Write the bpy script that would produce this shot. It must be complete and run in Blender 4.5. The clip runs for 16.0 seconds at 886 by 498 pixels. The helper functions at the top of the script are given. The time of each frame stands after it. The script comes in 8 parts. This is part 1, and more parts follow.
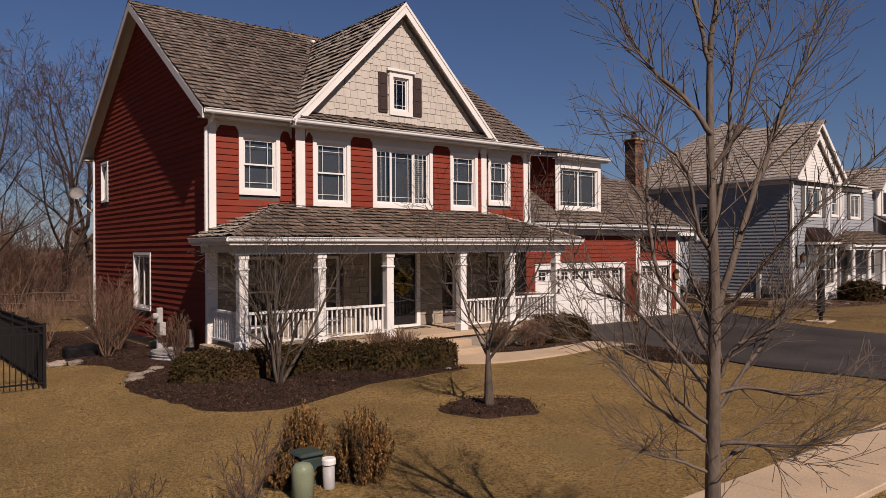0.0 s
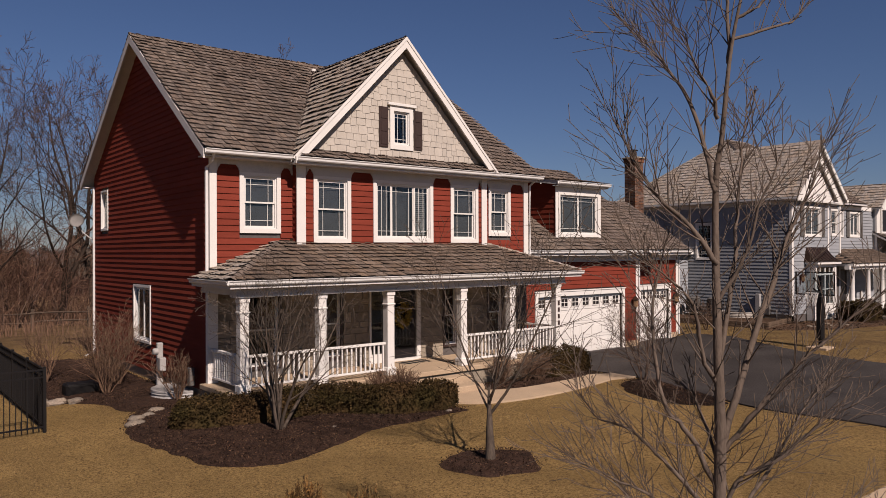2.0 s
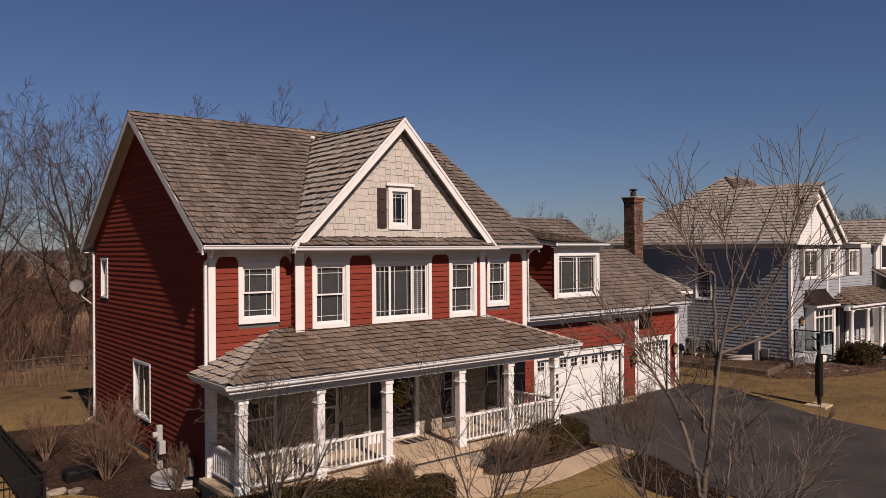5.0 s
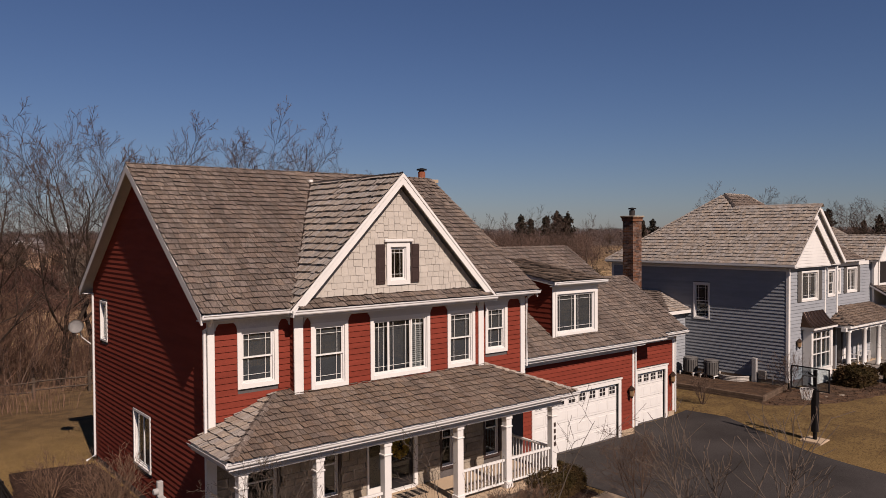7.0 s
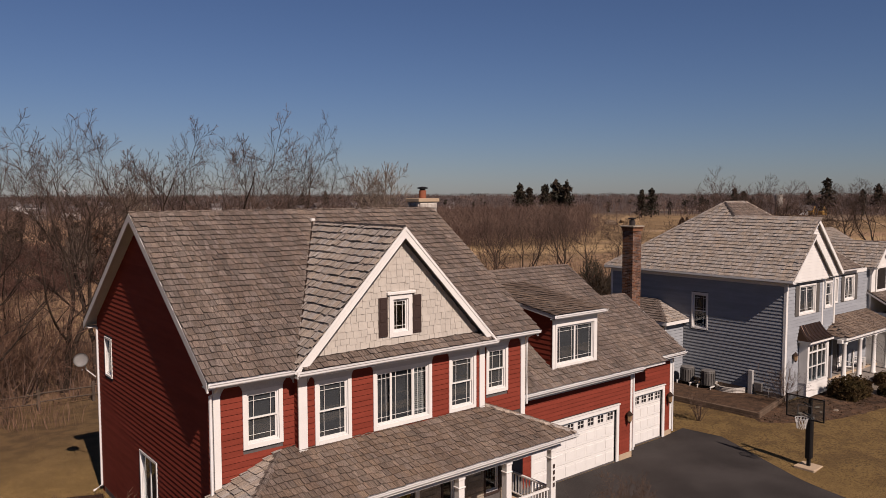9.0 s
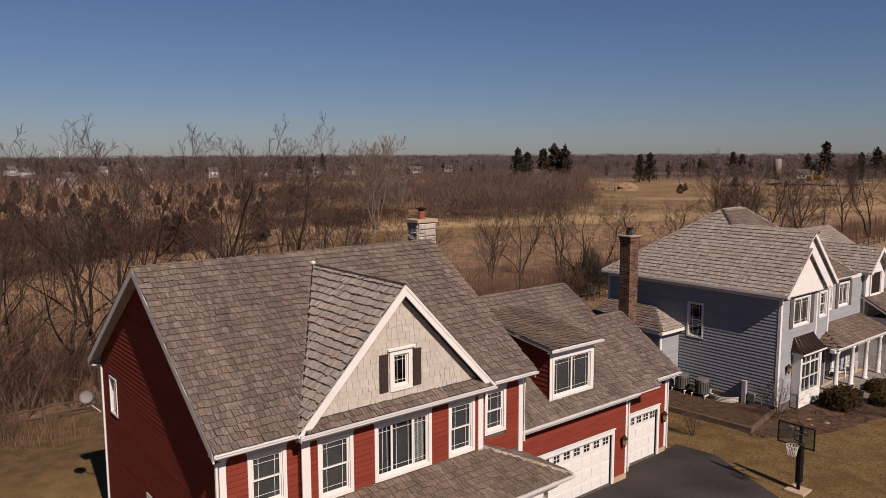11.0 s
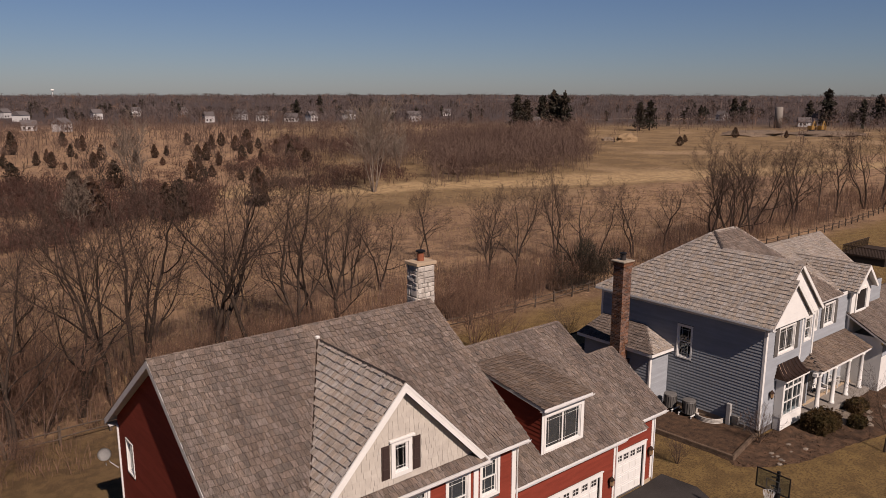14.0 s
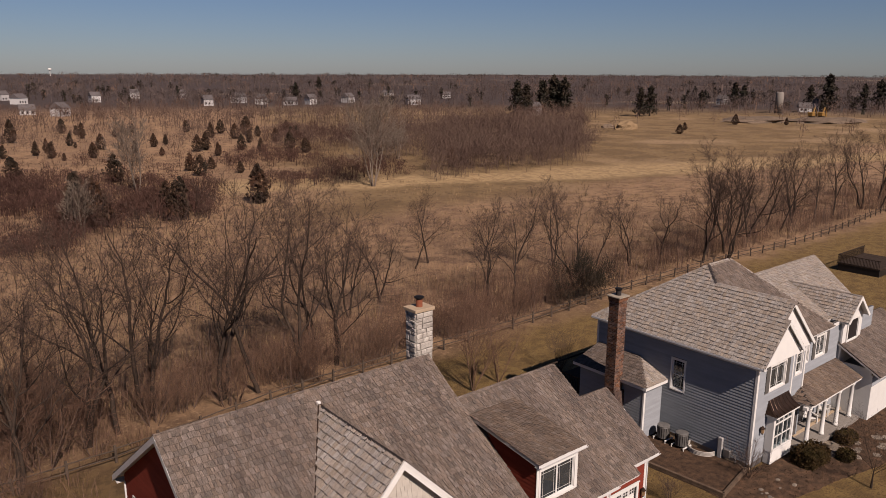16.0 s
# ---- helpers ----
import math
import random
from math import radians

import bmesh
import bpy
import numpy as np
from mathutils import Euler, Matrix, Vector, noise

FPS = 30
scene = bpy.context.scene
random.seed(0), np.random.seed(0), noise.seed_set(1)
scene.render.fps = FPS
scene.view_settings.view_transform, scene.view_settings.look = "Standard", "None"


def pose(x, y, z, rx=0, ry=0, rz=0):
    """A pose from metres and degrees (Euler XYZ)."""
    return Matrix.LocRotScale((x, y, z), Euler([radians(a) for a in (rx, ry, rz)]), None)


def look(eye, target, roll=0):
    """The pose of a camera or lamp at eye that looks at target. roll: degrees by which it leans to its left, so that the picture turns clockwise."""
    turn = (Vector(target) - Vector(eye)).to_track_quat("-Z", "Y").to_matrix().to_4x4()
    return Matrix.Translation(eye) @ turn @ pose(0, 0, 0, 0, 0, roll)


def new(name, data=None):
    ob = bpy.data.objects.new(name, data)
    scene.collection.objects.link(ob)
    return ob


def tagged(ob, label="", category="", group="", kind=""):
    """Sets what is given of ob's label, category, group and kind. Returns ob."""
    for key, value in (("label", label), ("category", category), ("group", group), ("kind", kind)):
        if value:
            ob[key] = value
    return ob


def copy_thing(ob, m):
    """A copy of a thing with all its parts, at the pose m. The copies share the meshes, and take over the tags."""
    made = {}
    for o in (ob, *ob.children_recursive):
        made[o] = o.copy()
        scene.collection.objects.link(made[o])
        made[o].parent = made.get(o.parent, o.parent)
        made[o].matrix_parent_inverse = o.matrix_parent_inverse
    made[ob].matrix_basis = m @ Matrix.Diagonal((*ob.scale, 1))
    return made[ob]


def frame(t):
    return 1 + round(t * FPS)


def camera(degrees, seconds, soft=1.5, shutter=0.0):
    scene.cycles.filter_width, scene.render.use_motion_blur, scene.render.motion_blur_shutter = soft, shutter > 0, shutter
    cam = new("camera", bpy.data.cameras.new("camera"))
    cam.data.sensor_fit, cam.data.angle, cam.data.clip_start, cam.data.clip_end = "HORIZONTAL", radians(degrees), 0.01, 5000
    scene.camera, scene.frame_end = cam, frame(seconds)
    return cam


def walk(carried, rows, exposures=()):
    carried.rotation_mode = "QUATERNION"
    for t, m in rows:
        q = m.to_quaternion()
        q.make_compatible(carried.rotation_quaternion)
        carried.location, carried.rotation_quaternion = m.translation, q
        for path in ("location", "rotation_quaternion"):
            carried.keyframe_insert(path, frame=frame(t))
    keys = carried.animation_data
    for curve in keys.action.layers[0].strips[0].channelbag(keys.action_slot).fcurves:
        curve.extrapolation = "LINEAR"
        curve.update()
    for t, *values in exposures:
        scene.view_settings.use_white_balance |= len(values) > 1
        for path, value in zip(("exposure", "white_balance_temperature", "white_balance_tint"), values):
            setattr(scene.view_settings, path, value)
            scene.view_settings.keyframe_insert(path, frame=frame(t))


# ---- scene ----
# the camera: one slow rise, straight up, tilting down towards the end
cam = camera(61.37, 16.0, soft=0.7)
# seconds, x, y, z, heading from +y, pitch, roll
PATH = [
    (0, -6.554, -17.522, 2.889, 38.915, 0.068, -0.362),
    (0.5, -6.564, -17.530, 3.092, 38.939, 0.112, -0.306),
    (1, -6.565, -17.527, 3.297, 38.949, 0.174, -0.307),
    (1.5, -6.577, -17.498, 3.518, 38.989, 0.170, -0.302),
    (2, -6.584, -17.490, 3.811, 39.012, 0.180, -0.276),
    (2.5, -6.584, -17.492, 4.115, 39.015, 0.133, -0.271),
    (3, -6.599, -17.491, 4.512, 39.047, 0.154, -0.278),
    (3.5, -6.597, -17.500, 4.875, 39.033, 0.157, -0.291),
    (4, -6.612, -17.530, 5.298, 39.041, 0.150, -0.279),
    (4.5, -6.584, -17.577, 5.675, 38.981, 0.168, -0.325),
    (7, -6.538, -17.623, 8.211, 38.993, -1.384, -0.332),
    (7.5, -6.535, -17.611, 8.755, 39.023, -1.974, -0.289),
    (8, -6.567, -17.611, 9.401, 39.046, -2.676, -0.219),
    (8.5, -6.596, -17.607, 10.031, 39.057, -3.387, -0.145),
    (9, -6.624, -17.568, 10.734, 39.113, -4.141, -0.128),
    (11.5, -6.656, -17.527, 14.309, 39.310, -8.035, -0.062),
    (12, -6.683, -17.551, 15.146, 39.325, -8.907, 0.127),
    (12.5, -6.727, -17.628, 15.949, 39.304, -9.682, 0.155),
    (13, -6.778, -17.686, 16.791, 39.366, -10.444, 0.107),
    (13.5, -6.829, -17.751, 17.576, 39.384, -11.118, 0.079),
    (14, -6.847, -17.756, 18.440, 39.428, -11.802, 0.094),
    (14.5, -6.809, -17.750, 19.199, 39.394, -12.239, 0.197),
    (15, -6.817, -17.766, 20.080, 39.417, -12.624, 0.218),
    (15.5, -6.812, -17.771, 20.880, 39.476, -12.979, 0.194),
    (16, -6.784, -17.758, 21.734, 39.478, -13.340, 0.225),
]


def aim(x, y, z, heading, pitch, roll):
    h, p = radians(heading), radians(pitch)
    way = Vector((math.sin(h) * math.cos(p), math.cos(h) * math.cos(p), math.sin(p)))
    return look((x, y, z), Vector((x, y, z)) + 10 * way, roll)


walk(cam, [(t, aim(*row)) for t, *row in PATH], [(0, 0.5, 6250, 21), (16, 0.5, 6250, 21)])


# ---- light ----
SUN_EL, SUN_TAN = 41.5, 0.15          # elevation; sideways drift of the light per metre into the depth
travel = Vector((SUN_TAN, 1.0, 0.0)).normalized() * math.cos(radians(SUN_EL))
travel.z = -math.sin(radians(SUN_EL))
world = bpy.data.worlds.new("world")
scene.world = world
world.use_nodes = True
wn, wl = world.node_tree.nodes, world.node_tree.links
sky = wn.new("ShaderNodeTexSky")
sky.sky_type, sky.sun_disc = "NISHITA", False
sky.sun_elevation = radians(SUN_EL)
sky.sun_rotation = math.atan2(-travel.x, -travel.y)
sky.altitude, sky.air_density, sky.dust_density, sky.ozone_density = 200, 1.0, 0.25, 4.0
wn["Background"].inputs["Strength"].default_value = 0.0265
cool = wn.new("ShaderNodeMix")
cool.data_type, cool.blend_type = "RGBA", "MULTIPLY"
cool.inputs["Factor"].default_value = 1.0
cool.inputs["B"].default_value = (0.955, 1.02, 1.165, 1)
wl.new(sky.outputs["Color"], cool.inputs["A"])
wl.new(cool.outputs["Result"], wn["Background"].inputs["Color"])
sun = new("sun", bpy.data.lights.new("sun", "SUN"))
sun.data.energy, sun.data.angle, sun.data.color = 4.85, radians(0.55), (1.0, 0.87, 0.71)
sun.matrix_world = look((0, 0, 60), Vector((0, 0, 60)) + travel)


# ---- materials ----
def material(name, colour, rough=0.7, vary=0.25, scale=6.0, grain=60.0, bump=0.2, metal=0.0, stretch=(1, 1, 1),
             second=None, piece=0.0, spec=0.2, hue=0.0):
    """A painted or natural surface: stains, grain, relief, and a tone of its own for each piece."""
    m = bpy.data.materials.new(name)
    m.use_nodes = True
    n, l = m.node_tree.nodes, m.node_tree.links
    b = n["Principled BSDF"]
    b.inputs["Roughness"].default_value, b.inputs["Metallic"].default_value = rough, metal
    b.inputs["Specular IOR Level"].default_value = min(spec, 0.08) if rough >= 0.84 else spec
    geo, mp = n.new("ShaderNodeNewGeometry"), n.new("ShaderNodeMapping")
    mp.inputs["Scale"].default_value = stretch
    l.new(geo.outputs["Position"], mp.inputs["Vector"])
    big, fine = n.new("ShaderNodeTexNoise"), n.new("ShaderNodeTexNoise")
    big.inputs["Scale"].default_value, big.inputs["Detail"].default_value = scale, 5
    fine.inputs["Scale"].default_value, fine.inputs["Detail"].default_value = grain, 4
    l.new(mp.outputs["Vector"], big.inputs["Vector"])
    l.new(mp.outputs["Vector"], fine.inputs["Vector"])
    mix = n.new("ShaderNodeMix")
    mix.data_type = "RGBA"
    c2 = second or [c * (1 - vary) for c in colour]
    mix.inputs["A"].default_value, mix.inputs["B"].default_value = (*colour, 1), (*c2, 1)
    ramp = n.new("ShaderNodeMapRange")
    ramp.inputs["From Min"].default_value, ramp.inputs["From Max"].default_value = 0.36, 0.64
    l.new(big.outputs["Fac"], ramp.inputs["Value"])
    l.new(ramp.outputs["Result"], mix.inputs["Factor"])
    tone = n.new("ShaderNodeMapRange")
    tone.inputs["From Min"].default_value, tone.inputs["From Max"].default_value = 0.3, 0.7
    tone.inputs["To Min"].default_value, tone.inputs["To Max"].default_value = 1 - vary, 1 + vary * 0.6
    l.new(fine.outputs["Fac"], tone.inputs["Value"])
    hsv = n.new("ShaderNodeHueSaturation")
    l.new(mix.outputs["Result"], hsv.inputs["Color"])
    last = tone.outputs["Result"]
    if piece:
        info = n.new("ShaderNodeObjectInfo")
        add = n.new("ShaderNodeMath")
        add.operation = "ADD"
        wrap = n.new("ShaderNodeMath")
        wrap.operation = "FRACT"
        l.new(info.outputs["Random"], add.inputs[0])
        l.new(geo.outputs["Random Per Island"], add.inputs[1])
        l.new(add.outputs[0], wrap.inputs[0])
        pr = n.new("ShaderNodeMapRange")
        pr.inputs["To Min"].default_value, pr.inputs["To Max"].default_value = 1 - piece, 1 + piece
        l.new(wrap.outputs[0], pr.inputs["Value"])
        mul = n.new("ShaderNodeMath")
        mul.operation = "MULTIPLY"
        l.new(last, mul.inputs[0])
        l.new(pr.outputs["Result"], mul.inputs[1])
        last = mul.outputs[0]
        if hue:
            hr = n.new("ShaderNodeMapRange")
            hr.inputs["To Min"].default_value, hr.inputs["To Max"].default_value = 1 - hue, 1 + hue
            wrap2 = n.new("ShaderNodeMath")
            wrap2.operation = "FRACT"
            m7 = n.new("ShaderNodeMath")
            m7.operation = "MULTIPLY"
            m7.inputs[1].default_value = 7.31
            l.new(wrap.outputs[0], m7.inputs[0])
            l.new(m7.outputs[0], wrap2.inputs[0])
            l.new(wrap2.outputs[0], hr.inputs["Value"])
            l.new(hr.outputs["Result"], hsv.inputs["Saturation"])
    l.new(last, hsv.inputs["Value"])
    l.new(hsv.outputs["Color"], b.inputs["Base Color"])
    if bump:
        bp = n.new("ShaderNodeBump")
        bp.inputs["Strength"].default_value, bp.inputs["Distance"].default_value = bump, 0.02
        l.new(fine.outputs["Fac"], bp.inputs["Height"])
        l.new(bp.outputs["Normal"], b.inputs["Normal"])
    return m


def glass_material(name, tint=(0.75, 0.8, 0.82)):
    """A window pane: clear, with a mirror gloss that grows towards grazing angles."""
    m = bpy.data.materials.new(name)
    m.use_nodes = True
    n, l = m.node_tree.nodes, m.node_tree.links
    n.remove(n["Principled BSDF"])
    t, g, mix, f = (n.new("ShaderNodeBsdfTransparent"), n.new("ShaderNodeBsdfGlossy"), n.new("ShaderNodeMixShader"),
                    n.new("ShaderNodeLayerWeight"))
    t.inputs["Color"].default_value = (*tint, 1)
    g.inputs["Roughness"].default_value = 0.02
    f.inputs["Blend"].default_value = 0.5
    steep = n.new("ShaderNodeMath")
    steep.operation = "POWER"
    steep.inputs[1].default_value = 4.0
    l.new(f.outputs["Facing"], steep.inputs[0])
    boost = n.new("ShaderNodeMath")
    boost.operation, boost.use_clamp = "MULTIPLY_ADD", True
    boost.inputs[1].default_value, boost.inputs[2].default_value = 0.55, 0.05
    l.new(steep.outputs[0], boost.inputs[0])
    l.new(boost.outputs[0], mix.inputs["Fac"])
    l.new(t.outputs["BSDF"], mix.inputs[1])
    l.new(g.outputs["BSDF"], mix.inputs[2])
    l.new(mix.outputs["Shader"], n["Material Output"].inputs["Surface"])
    return m


RED = material("red_lap_siding", (0.158, 0.032, 0.0195), 0.8, 0.14, 1.2, 25, 0.08, piece=0.08, stretch=(1, 1, 6), spec=0.05)
BLUE = material("grey_blue_lap_siding", (0.23, 0.239, 0.251), 0.8, 0.1, 1.0, 25, 0.08, piece=0.06, stretch=(1, 1, 6), spec=0.05)
WHITE = material("white_trim_paint", (0.56, 0.539, 0.504), 0.45, 0.05, 2.0, 40, 0.05)
FASCIA = material("weathered_white_paint", (0.462, 0.441, 0.42), 0.5, 0.1, 1.5, 30, 0.06)
GUTTER = material("white_gutter_metal", (0.546, 0.532, 0.511), 0.35, 0.06, 1.5, 20, 0.03)
CREAM = material("cream_shingle_paint", (0.385, 0.346, 0.297), 0.6, 0.1, 3.0, 50, 0.12, piece=0.05)
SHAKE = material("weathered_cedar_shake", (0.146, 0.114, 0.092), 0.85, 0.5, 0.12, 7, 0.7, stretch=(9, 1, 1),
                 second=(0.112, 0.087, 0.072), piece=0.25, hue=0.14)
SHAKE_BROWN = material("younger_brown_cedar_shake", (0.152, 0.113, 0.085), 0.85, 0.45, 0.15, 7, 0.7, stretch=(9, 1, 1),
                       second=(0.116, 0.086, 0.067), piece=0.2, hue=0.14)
# paler tone; on the red house it paints sunlight into the left-facing slopes
SHAKE_PALE = material("silvered_and_sunlit_cedar_shake", (0.29, 0.246, 0.204), 0.85, 0.4, 0.6, 7, 0.6, stretch=(3, 7, 1),
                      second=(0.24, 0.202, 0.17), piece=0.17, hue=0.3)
CAP = material("dark_ridge_cap", (0.0385, 0.0315, 0.0294), 0.8, 0.3, 3, 30, 0.4, piece=0.2)
COPPER = material("brown_copper_flashing", (0.052, 0.031, 0.021), 0.4, 0.3, 4, 30, 0.1, metal=0.6)
SHUTTER = material("brown_shutter_paint", (0.0385, 0.0245, 0.021), 0.5, 0.15, 4, 40, 0.05)
STONE = material("tan_limestone_veneer", (0.252, 0.21, 0.158), 0.8, 0.25, 2.5, 25, 0.5, second=(0.182, 0.154, 0.119), piece=0.14)
STONE_PALE = material("pale_chimney_stone", (0.385, 0.35, 0.305), 0.85, 0.25, 3, 25, 0.6, second=(0.285, 0.25, 0.215), piece=0.16)
MORTAR = material("grey_mortar", (0.21, 0.185, 0.16), 0.9, 0.2, 8, 60, 0.4)
BRICK = material("brown_red_brick", (0.135, 0.074, 0.049), 0.85, 0.3, 5, 50, 0.4, second=(0.078, 0.045, 0.034), piece=0.55, hue=0.3)
TERRACOTTA = material("terracotta_flue", (0.21, 0.07, 0.035), 0.7, 0.2, 5, 40, 0.2)
CONCRETE = material("pale_concrete", (0.36, 0.268, 0.178), 0.85, 0.16, 1.2, 35, 0.25, second=(0.305, 0.23, 0.155))
ASPHALT = material("sealed_asphalt", (0.029, 0.025, 0.023), 0.8, 0.4, 0.45, 60, 0.35, spec=0.08, second=(0.046, 0.04, 0.037))
BED = material("brown_garden_mulch", (0.098, 0.058, 0.035), 0.95, 0.5, 3, 30, 0.9, second=(0.048, 0.031, 0.021), piece=0.4)
MULCH = material("dark_bark_mulch", (0.04, 0.0225, 0.015), 0.95, 0.6, 8, 45, 1.0, second=(0.0215, 0.0126, 0.0094), piece=0.6)
BARK = material("grey_brown_bark", (0.0945, 0.0735, 0.0574), 0.9, 0.3, 6, 40, 0.5, stretch=(1, 1, 0.25))
BARK_YOUNG = material("smooth_young_bark", (0.112, 0.084, 0.0644), 0.8, 0.25, 5, 40, 0.4, stretch=(1, 1, 0.4))
BARK_DARK = material("dark_brown_bark", (0.046, 0.032, 0.024), 0.9, 0.35, 3, 20, 0.5, stretch=(1, 1, 0.3))
TWIG = material("brown_twigs", (0.101, 0.0672, 0.049), 0.9, 0.3, 0.4, 6, 0, piece=0.25)
TWIG_TAN = material("tan_brown_twigs", (0.164, 0.101, 0.0665), 0.9, 0.3, 0.6, 8, 0, piece=0.3)
TWIG_RED = material("red_brown_brush", (0.07, 0.0371, 0.028), 0.9, 0.3, 0.08, 2, 0, piece=0.3)
TWIG_DARK = material("dark_bare_twigs", (0.112, 0.074, 0.056), 0.9, 0.3, 0.09, 3, 0, second=(0.078, 0.049, 0.038))
TWIG_WARM = material("warm_bare_twigs", (0.15, 0.0945, 0.0679), 0.9, 0.3, 0.05, 2, 0, piece=0.3)
TWIG_RUST = material("rusty_brown_twigs", (0.112, 0.063, 0.042), 0.9, 0.3, 0.15, 3, 0, second=(0.152, 0.092, 0.062), piece=0.3)
TWIG_PALE = material("pale_bare_twigs", (0.17, 0.132, 0.102), 0.9, 0.2, 0.05, 2, 0, piece=0.25)
EARTH = material("bare_earth", (0.17, 0.122, 0.084), 0.95, 0.35, 0.3, 3, 0.3, second=(0.115, 0.085, 0.06))
FARPAINT = material("weathered_pale_siding", (0.364, 0.343, 0.329), 0.7, 0.15, 0.5, 4, 0)
FARROOF = material("dull_brown_shingle", (0.105, 0.091, 0.0875), 0.9, 0.2, 0.5, 4, 0)
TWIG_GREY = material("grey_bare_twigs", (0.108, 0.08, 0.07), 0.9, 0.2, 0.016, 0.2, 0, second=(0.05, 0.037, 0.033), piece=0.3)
STRAW = material("dry_straw_grass", (0.28, 0.189, 0.105), 0.95, 0.3, 0.1, 3, 0, piece=0.3)
HEDGE = material("dark_boxwood_leaf", (0.031, 0.023, 0.0075), 0.85, 0.5, 1.3, 20, 0, second=(0.05, 0.029, 0.012), piece=0.5)
YEW = material("bronze_evergreen_leaf", (0.165, 0.082, 0.024), 0.8, 0.5, 5, 30, 0, second=(0.055, 0.033, 0.012), piece=0.55)
NEEDLE = material("dark_conifer_needles", (0.0175, 0.0165, 0.01), 0.8, 0.4, 0.2, 3, 0, second=(0.0315, 0.021, 0.0126), piece=0.4)
RUSTY = material("bronzed_cedar_needles", (0.0546, 0.0259, 0.0133), 0.8, 0.4, 0.2, 3, 0, second=(0.0252, 0.0182, 0.0112), piece=0.4)
BLACK = material("black_painted_metal", (0.008, 0.007, 0.007), 0.6, 0.2, 5, 40, 0.03, spec=0.15)
GREYMETAL = material("galvanised_metal", (0.21, 0.196, 0.182), 0.45, 0.2, 5, 40, 0.1, metal=0.5)
ACMETAL = material("beige_grey_cabinet_paint", (0.091, 0.084, 0.077), 0.5, 0.2, 5, 40, 0.05)
PVC = material("grey_plastic", (0.294, 0.28, 0.266), 0.5, 0.1, 5, 40, 0.03)
WELL = material("tan_galvanised_steel", (0.30, 0.27, 0.235), 0.5, 0.15, 4, 30, 0.1)
PEDGREEN = material("pale_green_pedestal_paint", (0.154, 0.175, 0.112), 0.45, 0.12, 5, 40, 0.03)
PEDDARK = material("dark_green_box_paint", (0.0315, 0.0455, 0.0385), 0.4, 0.15, 5, 40, 0.03)
TIMBER = material("weathered_landscape_timber", (0.112, 0.077, 0.0525), 0.9, 0.3, 3, 30, 0.4, stretch=(1, 1, 1))
RAILWOOD = material("grey_split_rail", (0.075, 0.055, 0.041), 0.9, 0.3, 2, 12, 0.3)
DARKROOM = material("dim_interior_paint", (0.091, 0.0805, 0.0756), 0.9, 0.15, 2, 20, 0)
# grey for sheets behind panes, standing in for light and reflection on the glass
PANE_TONE = material("grey_pane_tone_backing", (0.0595, 0.056, 0.0574), 0.8, 0.15, 3, 40, 0)
BLIND = material("white_blind_slats", (0.294, 0.28, 0.259), 0.6, 0.1, 3, 30, 0)
GLASS = glass_material("window_glass")
WREATH = material("yellow_dried_wreath", (0.42, 0.28, 0.05), 0.9, 0.4, 12, 60, 0, second=(0.16, 0.12, 0.03), piece=0.4)
DOOR = material("dark_front_door", (0.0154, 0.0133, 0.014), 0.35, 0.2, 3, 30, 0.05)
LAMPGLASS = material("amber_lamp_glass", (0.245, 0.154, 0.084), 0.15, 0.2, 10, 40, 0)
ROCK = material("tan_fieldstone", (0.21, 0.168, 0.126), 0.9, 0.3, 4, 25, 0.6, second=(0.14, 0.119, 0.098), piece=0.2)


# ---- building blocks ----
def boxes(*bs):
    """A bmesh of boxes, each x0, x1, y0, y1, z0, z1."""
    bm = bmesh.new()
    for x0, x1, y0, y1, z0, z1 in bs:
        v = [bm.verts.new(p) for p in ((x0, y0, z0), (x1, y0, z0), (x1, y1, z0), (x0, y1, z0),
                                       (x0, y0, z1), (x1, y0, z1), (x1, y1, z1), (x0, y1, z1))]
        for f in ((0, 3, 2, 1), (4, 5, 6, 7), (0, 1, 5, 4), (1, 2, 6, 5), (2, 3, 7, 6), (3, 0, 4, 7)):
            bm.faces.new([v[i] for i in f])
    return bm


def soft(bm, width=0.008, segments=1):
    bmesh.ops.bevel(bm, geom=bm.edges[:], offset=width, segments=segments, affect="EDGES", profile=0.5)
    return bm


def prism(outline, move):
    """A solid between a flat outline and the same outline moved by a vector."""
    bm = bmesh.new()
    a = [bm.verts.new(p) for p in outline]
    b = [bm.verts.new(Vector(p) + Vector(move)) for p in outline]
    bm.faces.new(a)
    bm.faces.new(b[::-1])
    for i in range(len(a)):
        j = (i + 1) % len(a)
        bm.faces.new((a[j], a[i], b[i], b[j]))
    bmesh.ops.recalc_face_normals(bm, faces=bm.faces[:])
    return bm


